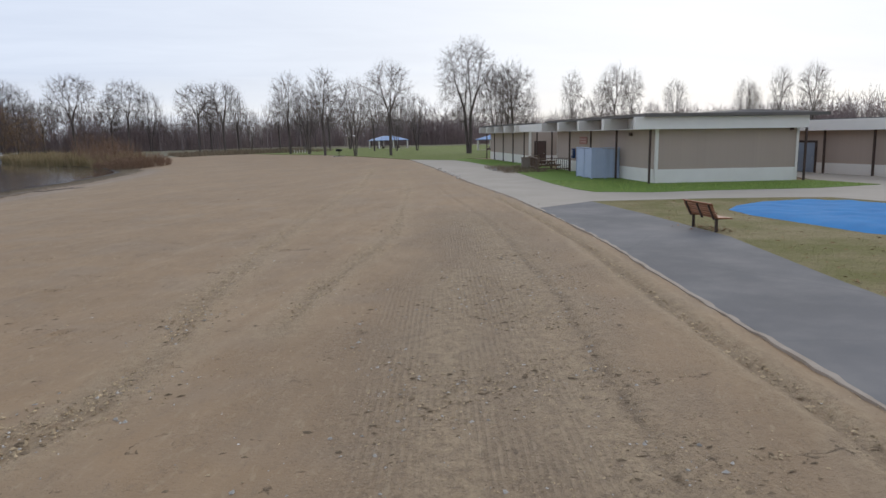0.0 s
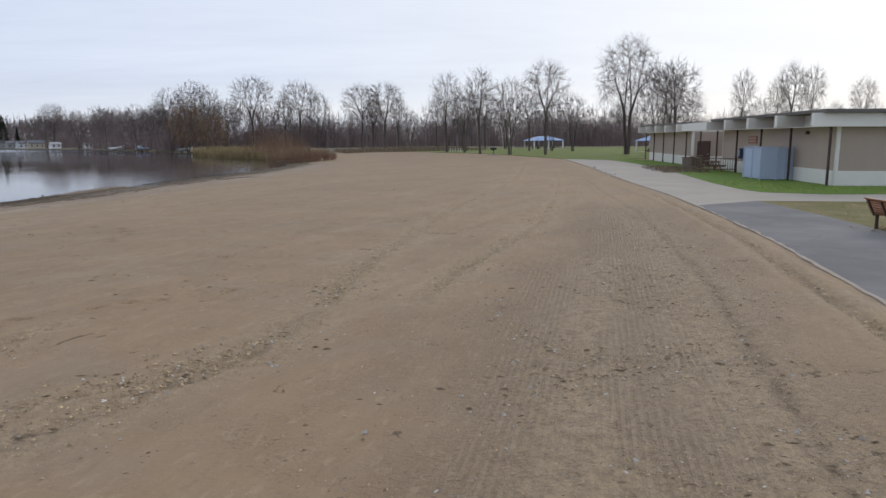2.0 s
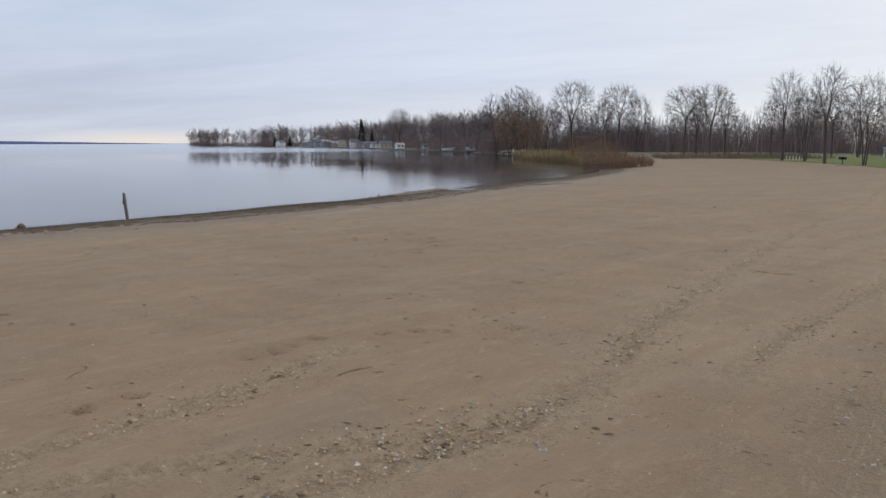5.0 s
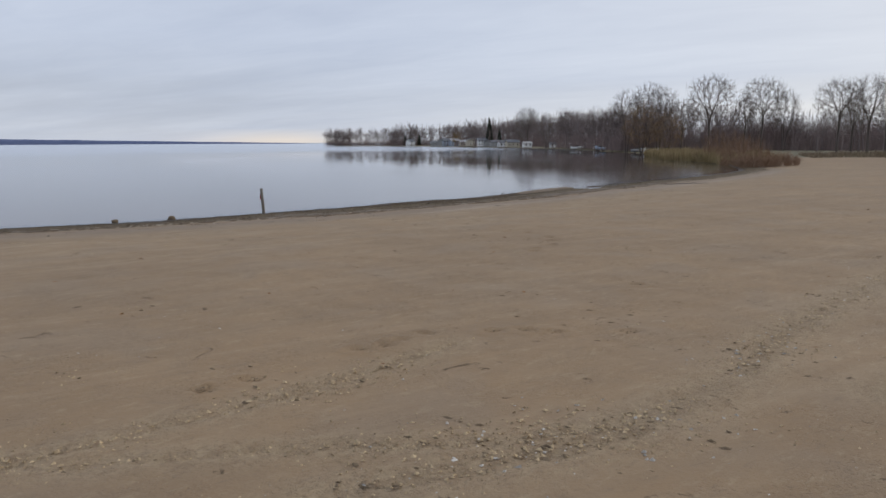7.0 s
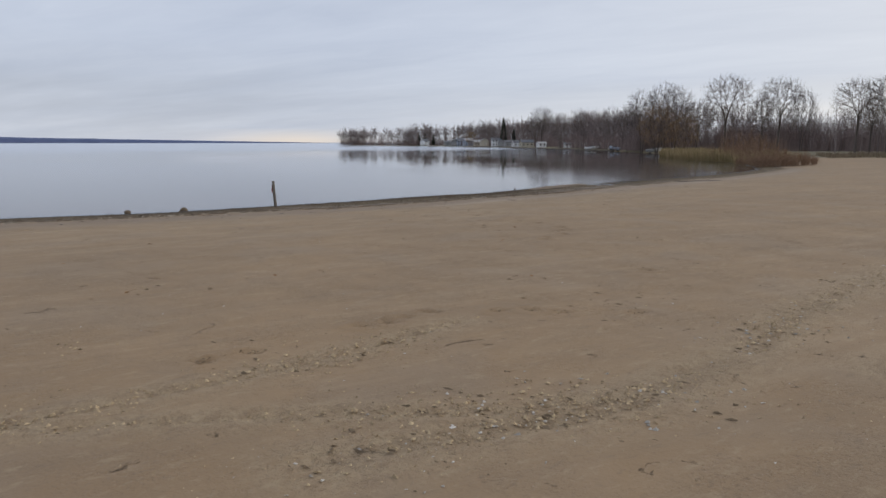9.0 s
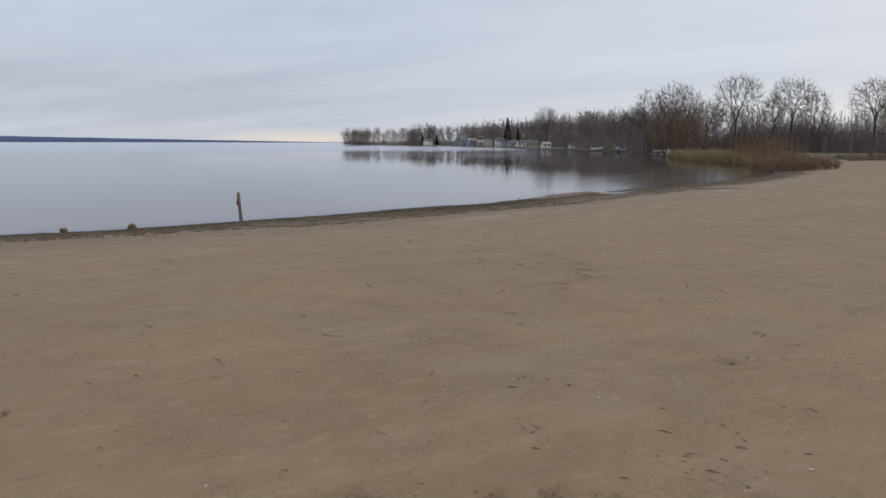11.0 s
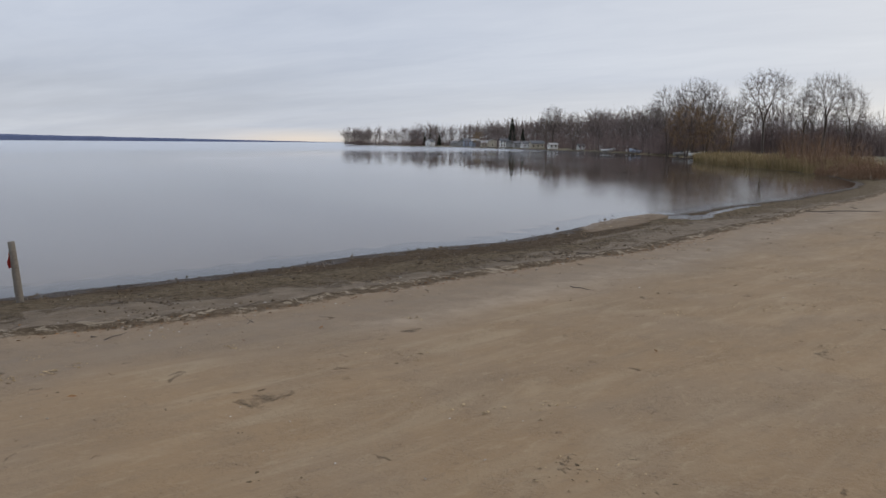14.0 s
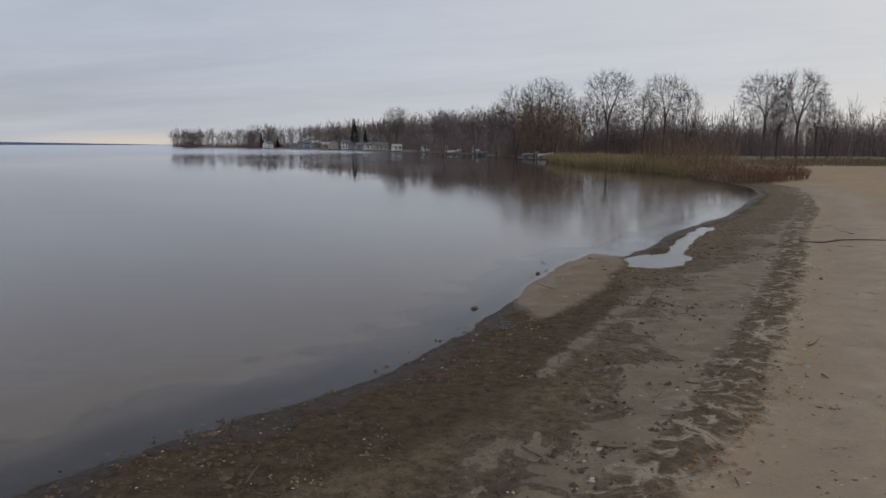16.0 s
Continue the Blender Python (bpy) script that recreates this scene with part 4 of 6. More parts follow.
def build_bath_house():
    root = thing("bath_house", HOUSE, "long low bath house with brown siding and deep white beams", "building")

    def west(u, v0):
        # a wall that faces -u and runs towards +v
        return Matrix.Translation((u, v0, 0)) @ Matrix.Rotation(radians(90), 4, "Z") @ Matrix.Diagonal((1, -1, 1, 1))

    boarded("wall", root, Matrix.Translation((0, 0, 0)), 8.7, 0.84, 3.13, "brown lap-sided front wall")
    boarded("wall", root, west(0, 0.25), 4 * BAY - 0.25, 0.84, 3.13, "brown lap-sided long wall")
    boarded("wall", root, west(3.6, 4 * BAY), 2 * BAY, 0.84, 3.13, "brown lap-sided recessed wall")
    boarded("wall", root, west(0, 6 * BAY), 4 * BAY, 0.84, 3.13, "brown lap-sided long wall")
    for dims in ((0.25, 3.6, 4 * BAY - 0.24, 4 * BAY, -0.15, 3.13), (8.46, 8.7, 0.25, 10 * BAY, -0.15, 3.13), (0.25, 8.46, 10 * BAY - 0.24, 10 * BAY, -0.15, 3.13)):
        boxed("wall", dims, SIDING, root, label="brown side wall")
    boarded("wall", root, Matrix.Translation((0.245, 6 * BAY, 0)), 3.35, 0.84, 3.13, "brown lap-sided return wall of the recess")
    for x in (-0.06, 8.60):
        boxed("corner_trim", (x, x + 0.16, -0.06, -0.036, -0.1, 3.13), WHITE, root, 0.006, "white corner trim")
    boxed("corner_trim", (-0.06, -0.036, -0.05, 0.12, -0.1, 3.13), WHITE, root, 0.006, "white corner trim")
    for v in (4 * BAY + 0.02, 6 * BAY - 0.02):
        boxed("corner_trim", (-0.05, 0.22, v - 0.03, v, -0.1, 3.13), WHITE, root, 0.006, "white corner trim")
    # roof: a thin dark deck on white beams that stick out past the eaves
    # roof left out over the recess, an added opening that lets light in
    for a, b, c, d in ((-1.1, 3.598, -0.95, 4 * BAY), (-1.1, 3.598, 6 * BAY, 10 * BAY + 0.9), (3.6, 10.0, -0.95, 10 * BAY + 0.9)):
        boxed("roof", (a, b, c, d, 3.84, 4.02), ROOF, root, 0, "dark flat roof deck")
    bm = bmesh.new()
    vs = [bm.verts.new(c) for c in ((3.65, -0.9, 4.021), (9.9, -0.9, 4.021), (9.9, 50.6, 4.021), (3.65, 50.6, 4.021), (5.4, -0.5, 4.22), (5.4, 50.2, 4.22))]
    for f in ((0, 1, 4), (1, 2, 5, 4), (2, 3, 5), (3, 0, 4, 5)):
        bm.faces.new([vs[k] for k in f])
    bmesh.ops.recalc_face_normals(bm, faces=bm.faces[:])
    part("roof", bm, ROOF, root, "low-pitched dark roofing")
    boxed("front_beam", (-1.55, 8.95, -0.62, -0.30, 3.13, 3.835), WHITE, root, 0.01, "long white front beam")
    for a, b, c, d in ((-1.0, 3.598, -0.30, 4 * BAY), (-1.0, 3.598, 6 * BAY, 50.0), (3.6, 9.6, -0.30, 50.0)):
        boxed("soffit", (a, b, c, d, 3.135, 3.16), WHITE, root, 0, "white soffit")
    for a, b, c, d in ((0.05, 3.598, -0.29, 4 * BAY), (0.05, 3.598, 6 * BAY, 49.7), (3.6, 8.6, -0.29, 49.7)):
        boxed("clerestory", (a, b, c, d, 3.165, 3.835), WHITE, root, 0, "white upper fascia")
    for k in range(1, 11):
        if k == 5:
            continue
        v = k * BAY - (0.3 if k < 10 else 0.5)
        beam = boxed("beam", (-1.50, 0.03, v - 0.17, v + 0.17, 3.165, 3.835), BEAMTAN, root, 0.01, "cream projecting roof beam")
        boxed("end_cap", (-1.55, -1.502, v - 0.18, v + 0.18, 3.155, 3.837), WHITE, beam, 0.006, "white beam end")
    boxed("fascia", (-1.15, -0.95, 4 * BAY + 0.1, 6 * BAY - 0.5, 3.165, 3.83), WHITE, root, 0.01, "white fascia over the recess")
    post = None
    for k in range(11):
        bm = bmesh.new()
        box(bm, -0.055, 0.055, -0.055, 0.055, -0.12, 3.132, bevel=0.006)
        box(bm, -0.10, 0.10, -0.10, 0.10, -0.02, 0.03)
        o = part("post", bm, BROWN, root, "dark brown steel post") if post is None else new("post", post.data)
        post = post or o
        o.parent = root
        o.matrix_local = Matrix.Translation((-0.5, k * BAY - (0.25 if k == 0 else 0), 0))
    o = new("post", post.data)
    o.parent, o.matrix_local = root, Matrix.Translation((8.95, -0.42, 0))
    # wall fittings
    v = 6 * BAY
    door = boxed("door", (0.62, 1.62, v - 0.09, v - 0.04, 0.0, 2.15), DOORBROWN, root, 0.008, "closed brown door")
    boxed("door_frame", (0.52, 0.61, v - 0.11, v - 0.03, 0.0, 2.155), BROWN, root)
    boxed("door_frame", (1.63, 1.72, v - 0.11, v - 0.03, 0.0, 2.155), BROWN, root)
    boxed("door_frame", (0.52, 1.72, v - 0.11, v - 0.03, 2.16, 2.26), BROWN, root)
    boxed("door_handle", (1.48, 1.54, v - 0.14, v - 0.092, 0.95, 1.1), GALV, door, 0.01)
    for x, y, z in ((-0.12, 3.6, 2.75), (8.2, -0.16, 3.0)):
        bm = bmesh.new()
        box(bm, x - 0.09, x + 0.09, y - 0.09, y + 0.09, z, z + 0.2, bevel=0.02)
        part("wall_lamp", bm, BROWN, root, "small brown wall lamp")
    return root


build_bath_house()


def on_house(x, y, z, rz=0.0):
    return HOUSE @ pose(x, y, z, 0, 0, rz)


def build_sign():
    root = thing("sign_board", on_house(-0.06, 12.9, 2.15), "faded red notice board on the bath house wall", "sign")
    boxed("panel", (-0.03, 0.0, -0.85, 0.85, 0, 0.55), SIGNRED, root, 0.006)
    for k, (a, b) in enumerate(((-0.7, 0.7), (-0.6, 0.55))):
        boxed("lettering_bar", (-0.036, -0.031, a, b, 0.34 - 0.2 * k, 0.42 - 0.2 * k), SIGNPALE, root, 0, "pale writing bar")


def build_phone():
    root = thing("pay_phone", on_house(-0.08, 15.0, 0.95), "dark blue wall-mounted pay phone box", "phone")
    boxed("shell", (-0.20, 0.03, -0.2, 0.2, 0.1, 0.85), PHONEBLUE, root, 0.03)
    boxed("faceplate", (-0.215, -0.202, -0.14, 0.14, 0.3, 0.75), GALV, root, 0.004)


def build_enclosure():
    root = thing("fence_enclosure", on_house(-2.0, 5.3, 0.0), "blue-grey boarded enclosure against the bath house wall", "enclosure")
    tall, dx, dy = 1.95, 1.86, 3.05
    for x in (0, 0.93, dx - 0.05):
        boxed("corner_post", (x - 0.05, x + 0.05, -0.05, 0.05, -0.1, tall + 0.04), BLUEGREY, root, 0.008)
    for y in (1.5, dy):
        boxed("corner_post", (-0.05, 0.05, y - 0.05, y + 0.05, -0.1, tall + 0.04), BLUEGREY, root, 0.008)
    n = 9
    for k in range(n):
        a = 0.06 + k * (dx - 0.12) / n
        boxed("board", (a, a + (dx - 0.12) / n - 0.006, -0.012, 0.012, 0.08, tall), BLUEGREY, root, 0.003)
    gate = boxed("gate", (-0.012, 0.012, 0.06, 1.44, 0.08, tall), BLUEGREY, root, 0.004, "blue-grey gate leaf")
    boxed("latch", (-0.04, -0.013, 1.3, 1.42, 1.0, 1.06), GALV, gate, 0.004)
    boxed("gate", (-0.012, 0.012, 1.56, dy - 0.06, 0.08, tall), BLUEGREY, root, 0.004, "blue-grey gate leaf")
    boxed("cap_rail", (-0.07, dx, -0.07, 0.07, tall + 0.045, tall + 0.085), BLUEGREY, root, 0.006)
    boxed("cap_rail", (-0.07, 0.07, 0.075, dy + 0.07, tall + 0.045, tall + 0.085), BLUEGREY, root, 0.006)
    boxed("back_board", (0.06, dx, dy - 0.012, dy + 0.012, 0.08, tall), BLUEGREY, root, 0.004)


def build_railing():
    """The wooden ramp rail in front of the recess."""
    runs = [((-2.95, 15.4), (-0.3, 15.2)), ((-2.95, 15.4), (-2.1, 21.5)), ((-2.1, 21.5), (-0.4, 24.5))]
    root = thing("ramp_railing", on_house(0, 0, 0), "weathered brown wooden ramp railing with upright balusters", "railing")
    for (ax, ay), (bx, by) in runs:
        ln = math.hypot(bx - ax, by - ay)
        m = Matrix.Translation((ax, ay, 0)) @ Matrix.Rotation(math.atan2(by - ay, bx - ax), 4, "Z")
        boxed("top_rail", (0, ln, -0.07, 0.07, 1.02, 1.07), RAIL, root, 0.008, m=m)
        boxed("lower_rail", (0, ln, -0.02, 0.02, 0.2, 0.29), RAIL, root, 0.004, m=m)
        posts = max(1, round(ln / 1.8))
        for k in range(posts + 1):
            x = 0.05 + k * (ln - 0.1) / posts
            boxed("post", (x - 0.045, x + 0.045, -0.045, 0.045, -0.1, 1.018), RAIL, root, 0.006, m=m)
        bal = int(ln / 0.16)
        for k in range(1, bal):
            x = k * ln / bal
            boxed("baluster", (x - 0.018, x + 0.018, -0.045, -0.022, 0.12, 1.015), RAIL, root, 0, m=m)


def build_planter():
    root = thing("retaining_wall", on_house(-3.2, 19.6, 0), "low brown block wall end beside the ramp", "wall")
    boxed("block", (0.02, 0.72, 0, 0.3, -0.1, 0.95), mottled("tan_block", (0.23, 0.185, 0.15), (0.30, 0.245, 0.20), 2, 0.85, 20, 0.3, 0.006), root, 0.02)
    boxed("coping", (-0.03, 0.76, -0.04, 0.34, 0.953, 1.02), RAIL, root, 0.01)


def build_picnic_table():
    """A table with fixed benches in the recess behind the ramp rail."""
    root = thing("picnic_table", on_house(-1.45, 17.6, 0.03, 6), "weathered brown wooden picnic table behind the ramp railing", "picnic table")
    for k in range(4):
        boxed("tabletop_plank", (-0.37 + 0.187 * k, -0.19 + 0.187 * k, -0.9, 0.9, 0.72, 0.76), RAIL, root, 0.006)
    for x in (-0.66, 0.66):
        for k in (-1, 1):
            boxed("bench_plank", (x + 0.07 * k - 0.065, x + 0.07 * k + 0.065, -0.9, 0.9, 0.42, 0.46), RAIL, root, 0.006)
    for y in (-0.62, 0.62):
        boxed("cross_beam", (-0.78, 0.78, y - 0.02, y + 0.02, 0.33, 0.418), RAIL, root, 0.004)
        boxed("top_batten", (-0.34, 0.34, y - 0.02, y + 0.02, 0.63, 0.718), RAIL, root, 0.004)
        for k in (-1, 1):
            boxed("leg", (-0.045, 0.045, 0.022, 0.06, -0.01, 0.80), RAIL, root, 0.004, m=Matrix.Translation((0.56 * k, y, 0.0)) @ Matrix.Rotation(radians(-24 * k), 4, "Y"))


build_sign()
build_picnic_table()
build_phone()
build_enclosure()
build_railing()
build_planter()


def lump(rng, r, flat=0.6):
    """A rough stone as verts and faces."""
    bm = bmesh.new()
    bmesh.ops.create_icosphere(bm, subdivisions=2, radius=r)
    off = Vector((rng.random() * 50, rng.random() * 50, 0))
    for v in bm.verts:
        v.co *= 1 + 0.45 * noise.noise(v.co / r * 0.9 + off)
        v.co.z *= flat
    return bm


def build_rocks():
    rng = random.Random(5)
    for k in range(11):
        u, v = rng.uniform(-5.6, -3.0), rng.uniform(15.5, 24)
        r = rng.uniform(0.10, 0.22)
        p = HOUSE @ Vector((u, v, 0))
        ob = part("rock", lump(rng, r), ROCK, None, "", True)
        ob.matrix_world = pose(p.x, p.y, land_z(p.x, p.y) + 0.05 + r * 0.2, 0, 0, rng.uniform(0, 360))
        tagged(ob, "grey field stone in the grassy bank by the ramp", "rock", "bank stones")
    for k in range(7):
        x, y = 15.6 + 0.42 * k + rng.uniform(-0.25, 0.25), 47.5 + 2.3 * k
        ob = part("rock", lump(rng, rng.uniform(0.1, 0.2)), STONE, None, "", True)
        ob.matrix_world = pose(x + 0.25, y, 0.04, 0, 0, rng.uniform(0, 360))
        tagged(ob, "pale broken stone at the edge of the concrete walk", "rock", "edge stones")


build_rocks()


def build_wing():
    """The second wing across the court: long white parapet, brown walls, posts."""
    m = Matrix.Translation((39.3, 8.0, -0.19)) @ Matrix.Rotation(radians(-1.0), 4, "Z")
    root = thing("bath_house_wing", m, "bath house wing with brown siding, white parapet and slate blue door", "building")
    w = Matrix.Rotation(radians(90), 4, "Z") @ Matrix.Diagonal((1, -1, 1, 1))
    boarded("wall", root, w, 37.0, 0.72, 2.95, "brown lap-sided court wall")
    for dims in ((0.25, 7, 36.76, 37.0, -0.1, 2.95), (6.76, 7, 0, 36.75, -0.1, 2.95), (0.25, 6.75, 0, 0.24, -0.1, 2.95)):
        boxed("wall", dims, SIDING, root, label="brown wall")
    boxed("parapet", (-0.75, 7.3, -0.4, 37.4, 2.952, 3.68), WHITE, root, 0.01, "deep white parapet band")
    boxed("roof", (-0.7, 7.25, -0.35, 37.35, 3.682, 3.74), ROOF, root, 0.01, "dark roof deck")
    post = None
    for k in range(1, 10):
        bm = bmesh.new()
        box(bm, -0.06, 0.06, -0.06, 0.06, -0.1, 2.951, bevel=0.006)
        o = part("post", bm, BROWN, root, "dark brown steel post") if post is None else new("post", post.data)
        post = post or o
        o.parent, o.matrix_local = root, Matrix.Translation((-0.4, -1.15 + 4.0 * k, 0))
    door = boxed("door", (-0.10, -0.05, 32.0, 33.5, 0.02, 2.1), DOORBLUE, root, 0.008, "closed slate blue double door")
    boxed("door_frame", (-0.12, -0.03, 31.85, 31.99, 0, 2.25), BROWN, root)
    boxed("door_frame", (-0.12, -0.03, 33.51, 33.65, 0, 2.25), BROWN, root)
    boxed("door_frame", (-0.12, -0.03, 31.99, 33.51, 2.105, 2.25), BROWN, root)
    boxed("door_handle", (-0.15, -0.101, 32.12, 32.18, 0.9, 1.15), GALV, door, 0.01)
    for y in (17.4, 26.0):
        boxed("wall_lamp", (-0.22, -0.04, y - 0.12, y + 0.12, 2.55, 2.75), BROWN, root, 0.02, "small brown wall lamp")
    for y in (12.0, 21.5):
        bm = bmesh.new()
        cyl(bm, 0.16, 0.16, 3.74, 4.1, 12, Matrix.Translation((2.0, y, 0)))
        cyl(bm, 0.25, 0.05, 4.1, 4.28, 12, Matrix.Translation((2.0, y, 0)))
        part("roof_vent", bm, GALV, root, "round metal roof vent")


build_wing()


def build_bench():
    root = thing("park_bench", pose(14.05, 18.35, 0.02, 0, 0, -7), "orange-brown slatted wooden park bench on dark legs", "bench")
    half = 0.84
    # seat faces +x
    for k in range(5):
        x = 0.03 + 0.095 * k
        boxed("seat_slat", (x, x + 0.08, -half, half, 0.425 - 0.006 * k, 0.46 - 0.006 * k), TEAK, root, 0.006)
    for k in range(6):
        z = 0.47 + 0.068 * k
        x = -0.02 - 0.035 * k + (0.02 if k == 5 else 0)
        boxed("back_slat", (-0.016, 0.016, -half, half, 0, 0.058), TEAK, root, 0.005, m=Matrix.Translation((x, 0, z)) @ Matrix.Rotation(radians(-22), 4, "Y"))
    boxed("top_rail", (-0.27, -0.19, -half, half, 0.868, 0.90), TEAK, root, 0.008)
    for y in (-0.66, 0.66):
        bm = bmesh.new()
        box(bm, 0.02, 0.10, y - 0.03, y + 0.03, -0.12, 0.42, bevel=0.006)
        part("leg", bm, BROWN, root, "dark brown steel leg")
        boxed("seat_support", (-0.02, 0.5, y - 0.025, y + 0.025, 0.385, 0.422), BROWN, root, 0.004, "dark steel bracket")
        boxed("back_support", (-0.02, 0.03, y - 0.025, y + 0.025, 0.0, 0.50), BROWN, root, 0.004, "dark steel bracket", m=Matrix.Translation((-0.03, 0, 0.385)) @ Matrix.Rotation(radians(-24), 4, "Y"))
    boxed("back_support", (-0.02, 0.03, -0.025, 0.025, 0.0, 0.50), BROWN, root, 0.004, "dark steel bracket", m=Matrix.Translation((-0.03, 0, 0.385)) @ Matrix.Rotation(radians(-24), 4, "Y"))


def build_tarp():
    rng = np.random.RandomState(4)
    edge = [(18.3, 22.4), (19.6, 23.5), (21.4, 24.2), (23.0, 23.9), (24.2, 22.4), (24.6, 20.4), (24.4, 17.0), (23.0, 13.0), (20.6, 12.0), (18.6, 13.2), (17.6, 15.6), (17.7, 18.0), (17.8, 20.6)]
    cx, cy = 21.2, 18.3
    ring = []
    for i in range(len(edge)):
        (ax, ay), (bx, by) = edge[i], edge[(i + 1) % len(edge)]
        ring += [(ax + (bx - ax) * k / 8, ay + (by - ay) * k / 8) for k in range(8)]
    n, rows = len(ring), 14
    verts, faces = [], []
    for j in range(rows + 1):
        s = 1 - j / rows * 0.97
        for i, (x, y) in enumerate(ring):
            px, py = cx + (x - cx) * s, cy + (y - cy) * s
            w = float(wave_noise(np.array([px]), np.array([py]), 1.6, 31)[0])
            lift = 0.03 + 0.10 * min(1, j / 2.0) + 0.025 * w * min(1, j) + 0.02 * math.sin(i * 0.9) * (j == 0)
            verts.append((px, py, max(0.024, lift) if j else 0.022))
    for j in range(rows):
        for i in range(n):
            a, b = j * n + i, j * n + (i + 1) % n
            faces.append((a, b, b + n, a + n))
    faces.append(tuple(rows * n + i for i in range(n)))
    ob = raw("tarpaulin", verts, faces, TARP, None, "", True)
    tagged(ob, "bright blue tarpaulin spread flat on the dry lawn", "tarpaulin")


def build_marker_post():
    base = Vector((-28.5, 29.85, land_z(-28.5, 29.85)))
    m = Matrix.Translation(base) @ Euler((0, radians(-4.0), radians(28))).to_matrix().to_4x4()
    root = thing("marker_post", m, "leaning grey weathered wooden post at the waterline", "post")
    bm = bmesh.new()
    cyl(bm, 0.09, 0.076, -0.4, 1.45, 14)
    for v in bm.verts:
        v.co.x += 0.012 * noise.noise(v.co * 4)
        v.co.y += 0.012 * noise.noise(v.co * 4 + Vector((7, 0, 0)))
    bmesh.ops.subdivide_edges(bm, edges=[e for e in bm.edges if abs(e.verts[0].co.z - e.verts[1].co.z) > 1], cuts=6)
    for v in bm.verts:
        v.co.xy = v.co.xy * (1 + 0.09 * noise.noise(Vector((v.co.x * 20, v.co.y * 20, v.co.z * 1.5))))
    part("shaft", bm, POSTWOOD, root, "", True)
    bm = bmesh.new()
    vs = []
    for i in range(5):
        for j in range(6):
            a = radians(150 + 18 * i)
            r = 0.094 + 0.02 * math.sin(j * 1.3 + i) + (0.05 if i == 4 else 0) * j / 5
            vs.append(bm.verts.new((r * math.cos(a), r * math.sin(a), 1.18 - 0.07 * j)))
    for i in range(4):
        for j in range(5):
            bm.faces.new((vs[i * 6 + j], vs[i * 6 + j + 1], vs[i * 6 + j + 7], vs[i * 6 + j + 6]))
    ext = bmesh.ops.solidify(bm, geom=bm.faces[:], thickness=0.008)
    part("rag", bm, RED, root, "faded red rag")


build_bench()
build_tarp()
build_marker_post()


def build_shelter(x, y, w, d, turn, label):
    z = land_z(x, y)
    root = thing("picnic_shelter", pose(x, y, z, 0, 0, turn), label, "shelter", "picnic shelters")
    bm = bmesh.new()
    a, b = w / 2, d / 2
    vs = [bm.verts.new(c) for c in ((-a, -b, 2.1), (a, -b, 2.1), (a, b, 2.1), (-a, b, 2.1), (-a, -b, 2.2), (a, -b, 2.2), (a, b, 2.2), (-a, b, 2.2), (-a * 0.35, 0, 3.3), (a * 0.35, 0, 3.3))]
    for f in ((0, 1, 5, 4), (1, 2, 6, 5), (2, 3, 7, 6), (3, 0, 4, 7), (4, 5, 9, 8), (5, 6, 9), (6, 7, 8, 9), (7, 4, 8), (3, 2, 1, 0)):
        bm.faces.new([vs[k] for k in f])
    bmesh.ops.recalc_face_normals(bm, faces=bm.faces[:])
    part("roof", bm, SHELTERBLUE, root, "blue hipped metal roof")
    for px in (-a + 0.4, 0, a - 0.4):
        for py in (-b + 0.4, b - 0.4):
            boxed("post", (px - 0.14, px + 0.14, py - 0.14, py + 0.14, -0.1, 2.098), WHITE, root, 0.01, "white post")
    boxed("slab", (-a, a, -b, b, -0.05, 0.07), CONCRETE, root, 0.01)
    for px in (-a * 0.5, a * 0.5):
        boxed("table_top", (px - 0.9, px + 0.9, -0.38, 0.38, 0.72, 0.77), RAIL, root, 0.01)
        for py in (-0.65, 0.65):
            boxed("table_seat", (px - 0.9, px + 0.9, py - 0.14, py + 0.14, 0.43, 0.47), RAIL, root, 0.01)
        for s in (-0.7, 0.7):
            boxed("table_leg", (px + s - 0.05, px + s + 0.05, -0.6, 0.6, 0.07, 0.42), RAIL, root)
            boxed("table_leg", (px + s - 0.05, px + s + 0.05, -0.1, 0.1, 0.42, 0.718), RAIL, root)


build_shelter(41.0, 183.0, 8.9, 7.0, 12, "open picnic shelter with blue hipped roof on the lawn")
build_shelter(52.6, 133.0, 7.5, 6.0, 20, "picnic shelter with pale blue roof behind the bath house")


def build_grill():
    root = thing("barbecue_grill", pose(17.3, 114, land_z(17.3, 114), 0, 0, 15), "black park barbecue grill on a post and pale pad", "grill")
    boxed("pad", (-0.9, 0.9, -0.5, 0.5, -0.05, 0.12), CONCRETE, root, 0.02, "pale concrete pad")
    bm = bmesh.new()
    cyl(bm, 0.06, 0.06, 0.12, 0.85, 8)
    part("pedestal", bm, BLACKIRON, root)
    bm = bmesh.new()
    box(bm, -0.42, 0.42, -0.32, 0.32, 0.85, 0.9)
    box(bm, -0.42, 0.42, 0.28, 0.32, 0.9, 1.22)
    box(bm, -0.42, -0.38, -0.32, 0.28, 0.9, 1.15)
    box(bm, 0.38, 0.42, -0.32, 0.28, 0.9, 1.15)
    part("firebox", bm, BLACKIRON, root)
    boxed("grate", (-0.37, 0.37, -0.31, 0.27, 1.08, 1.1), BLACKIRON, root)


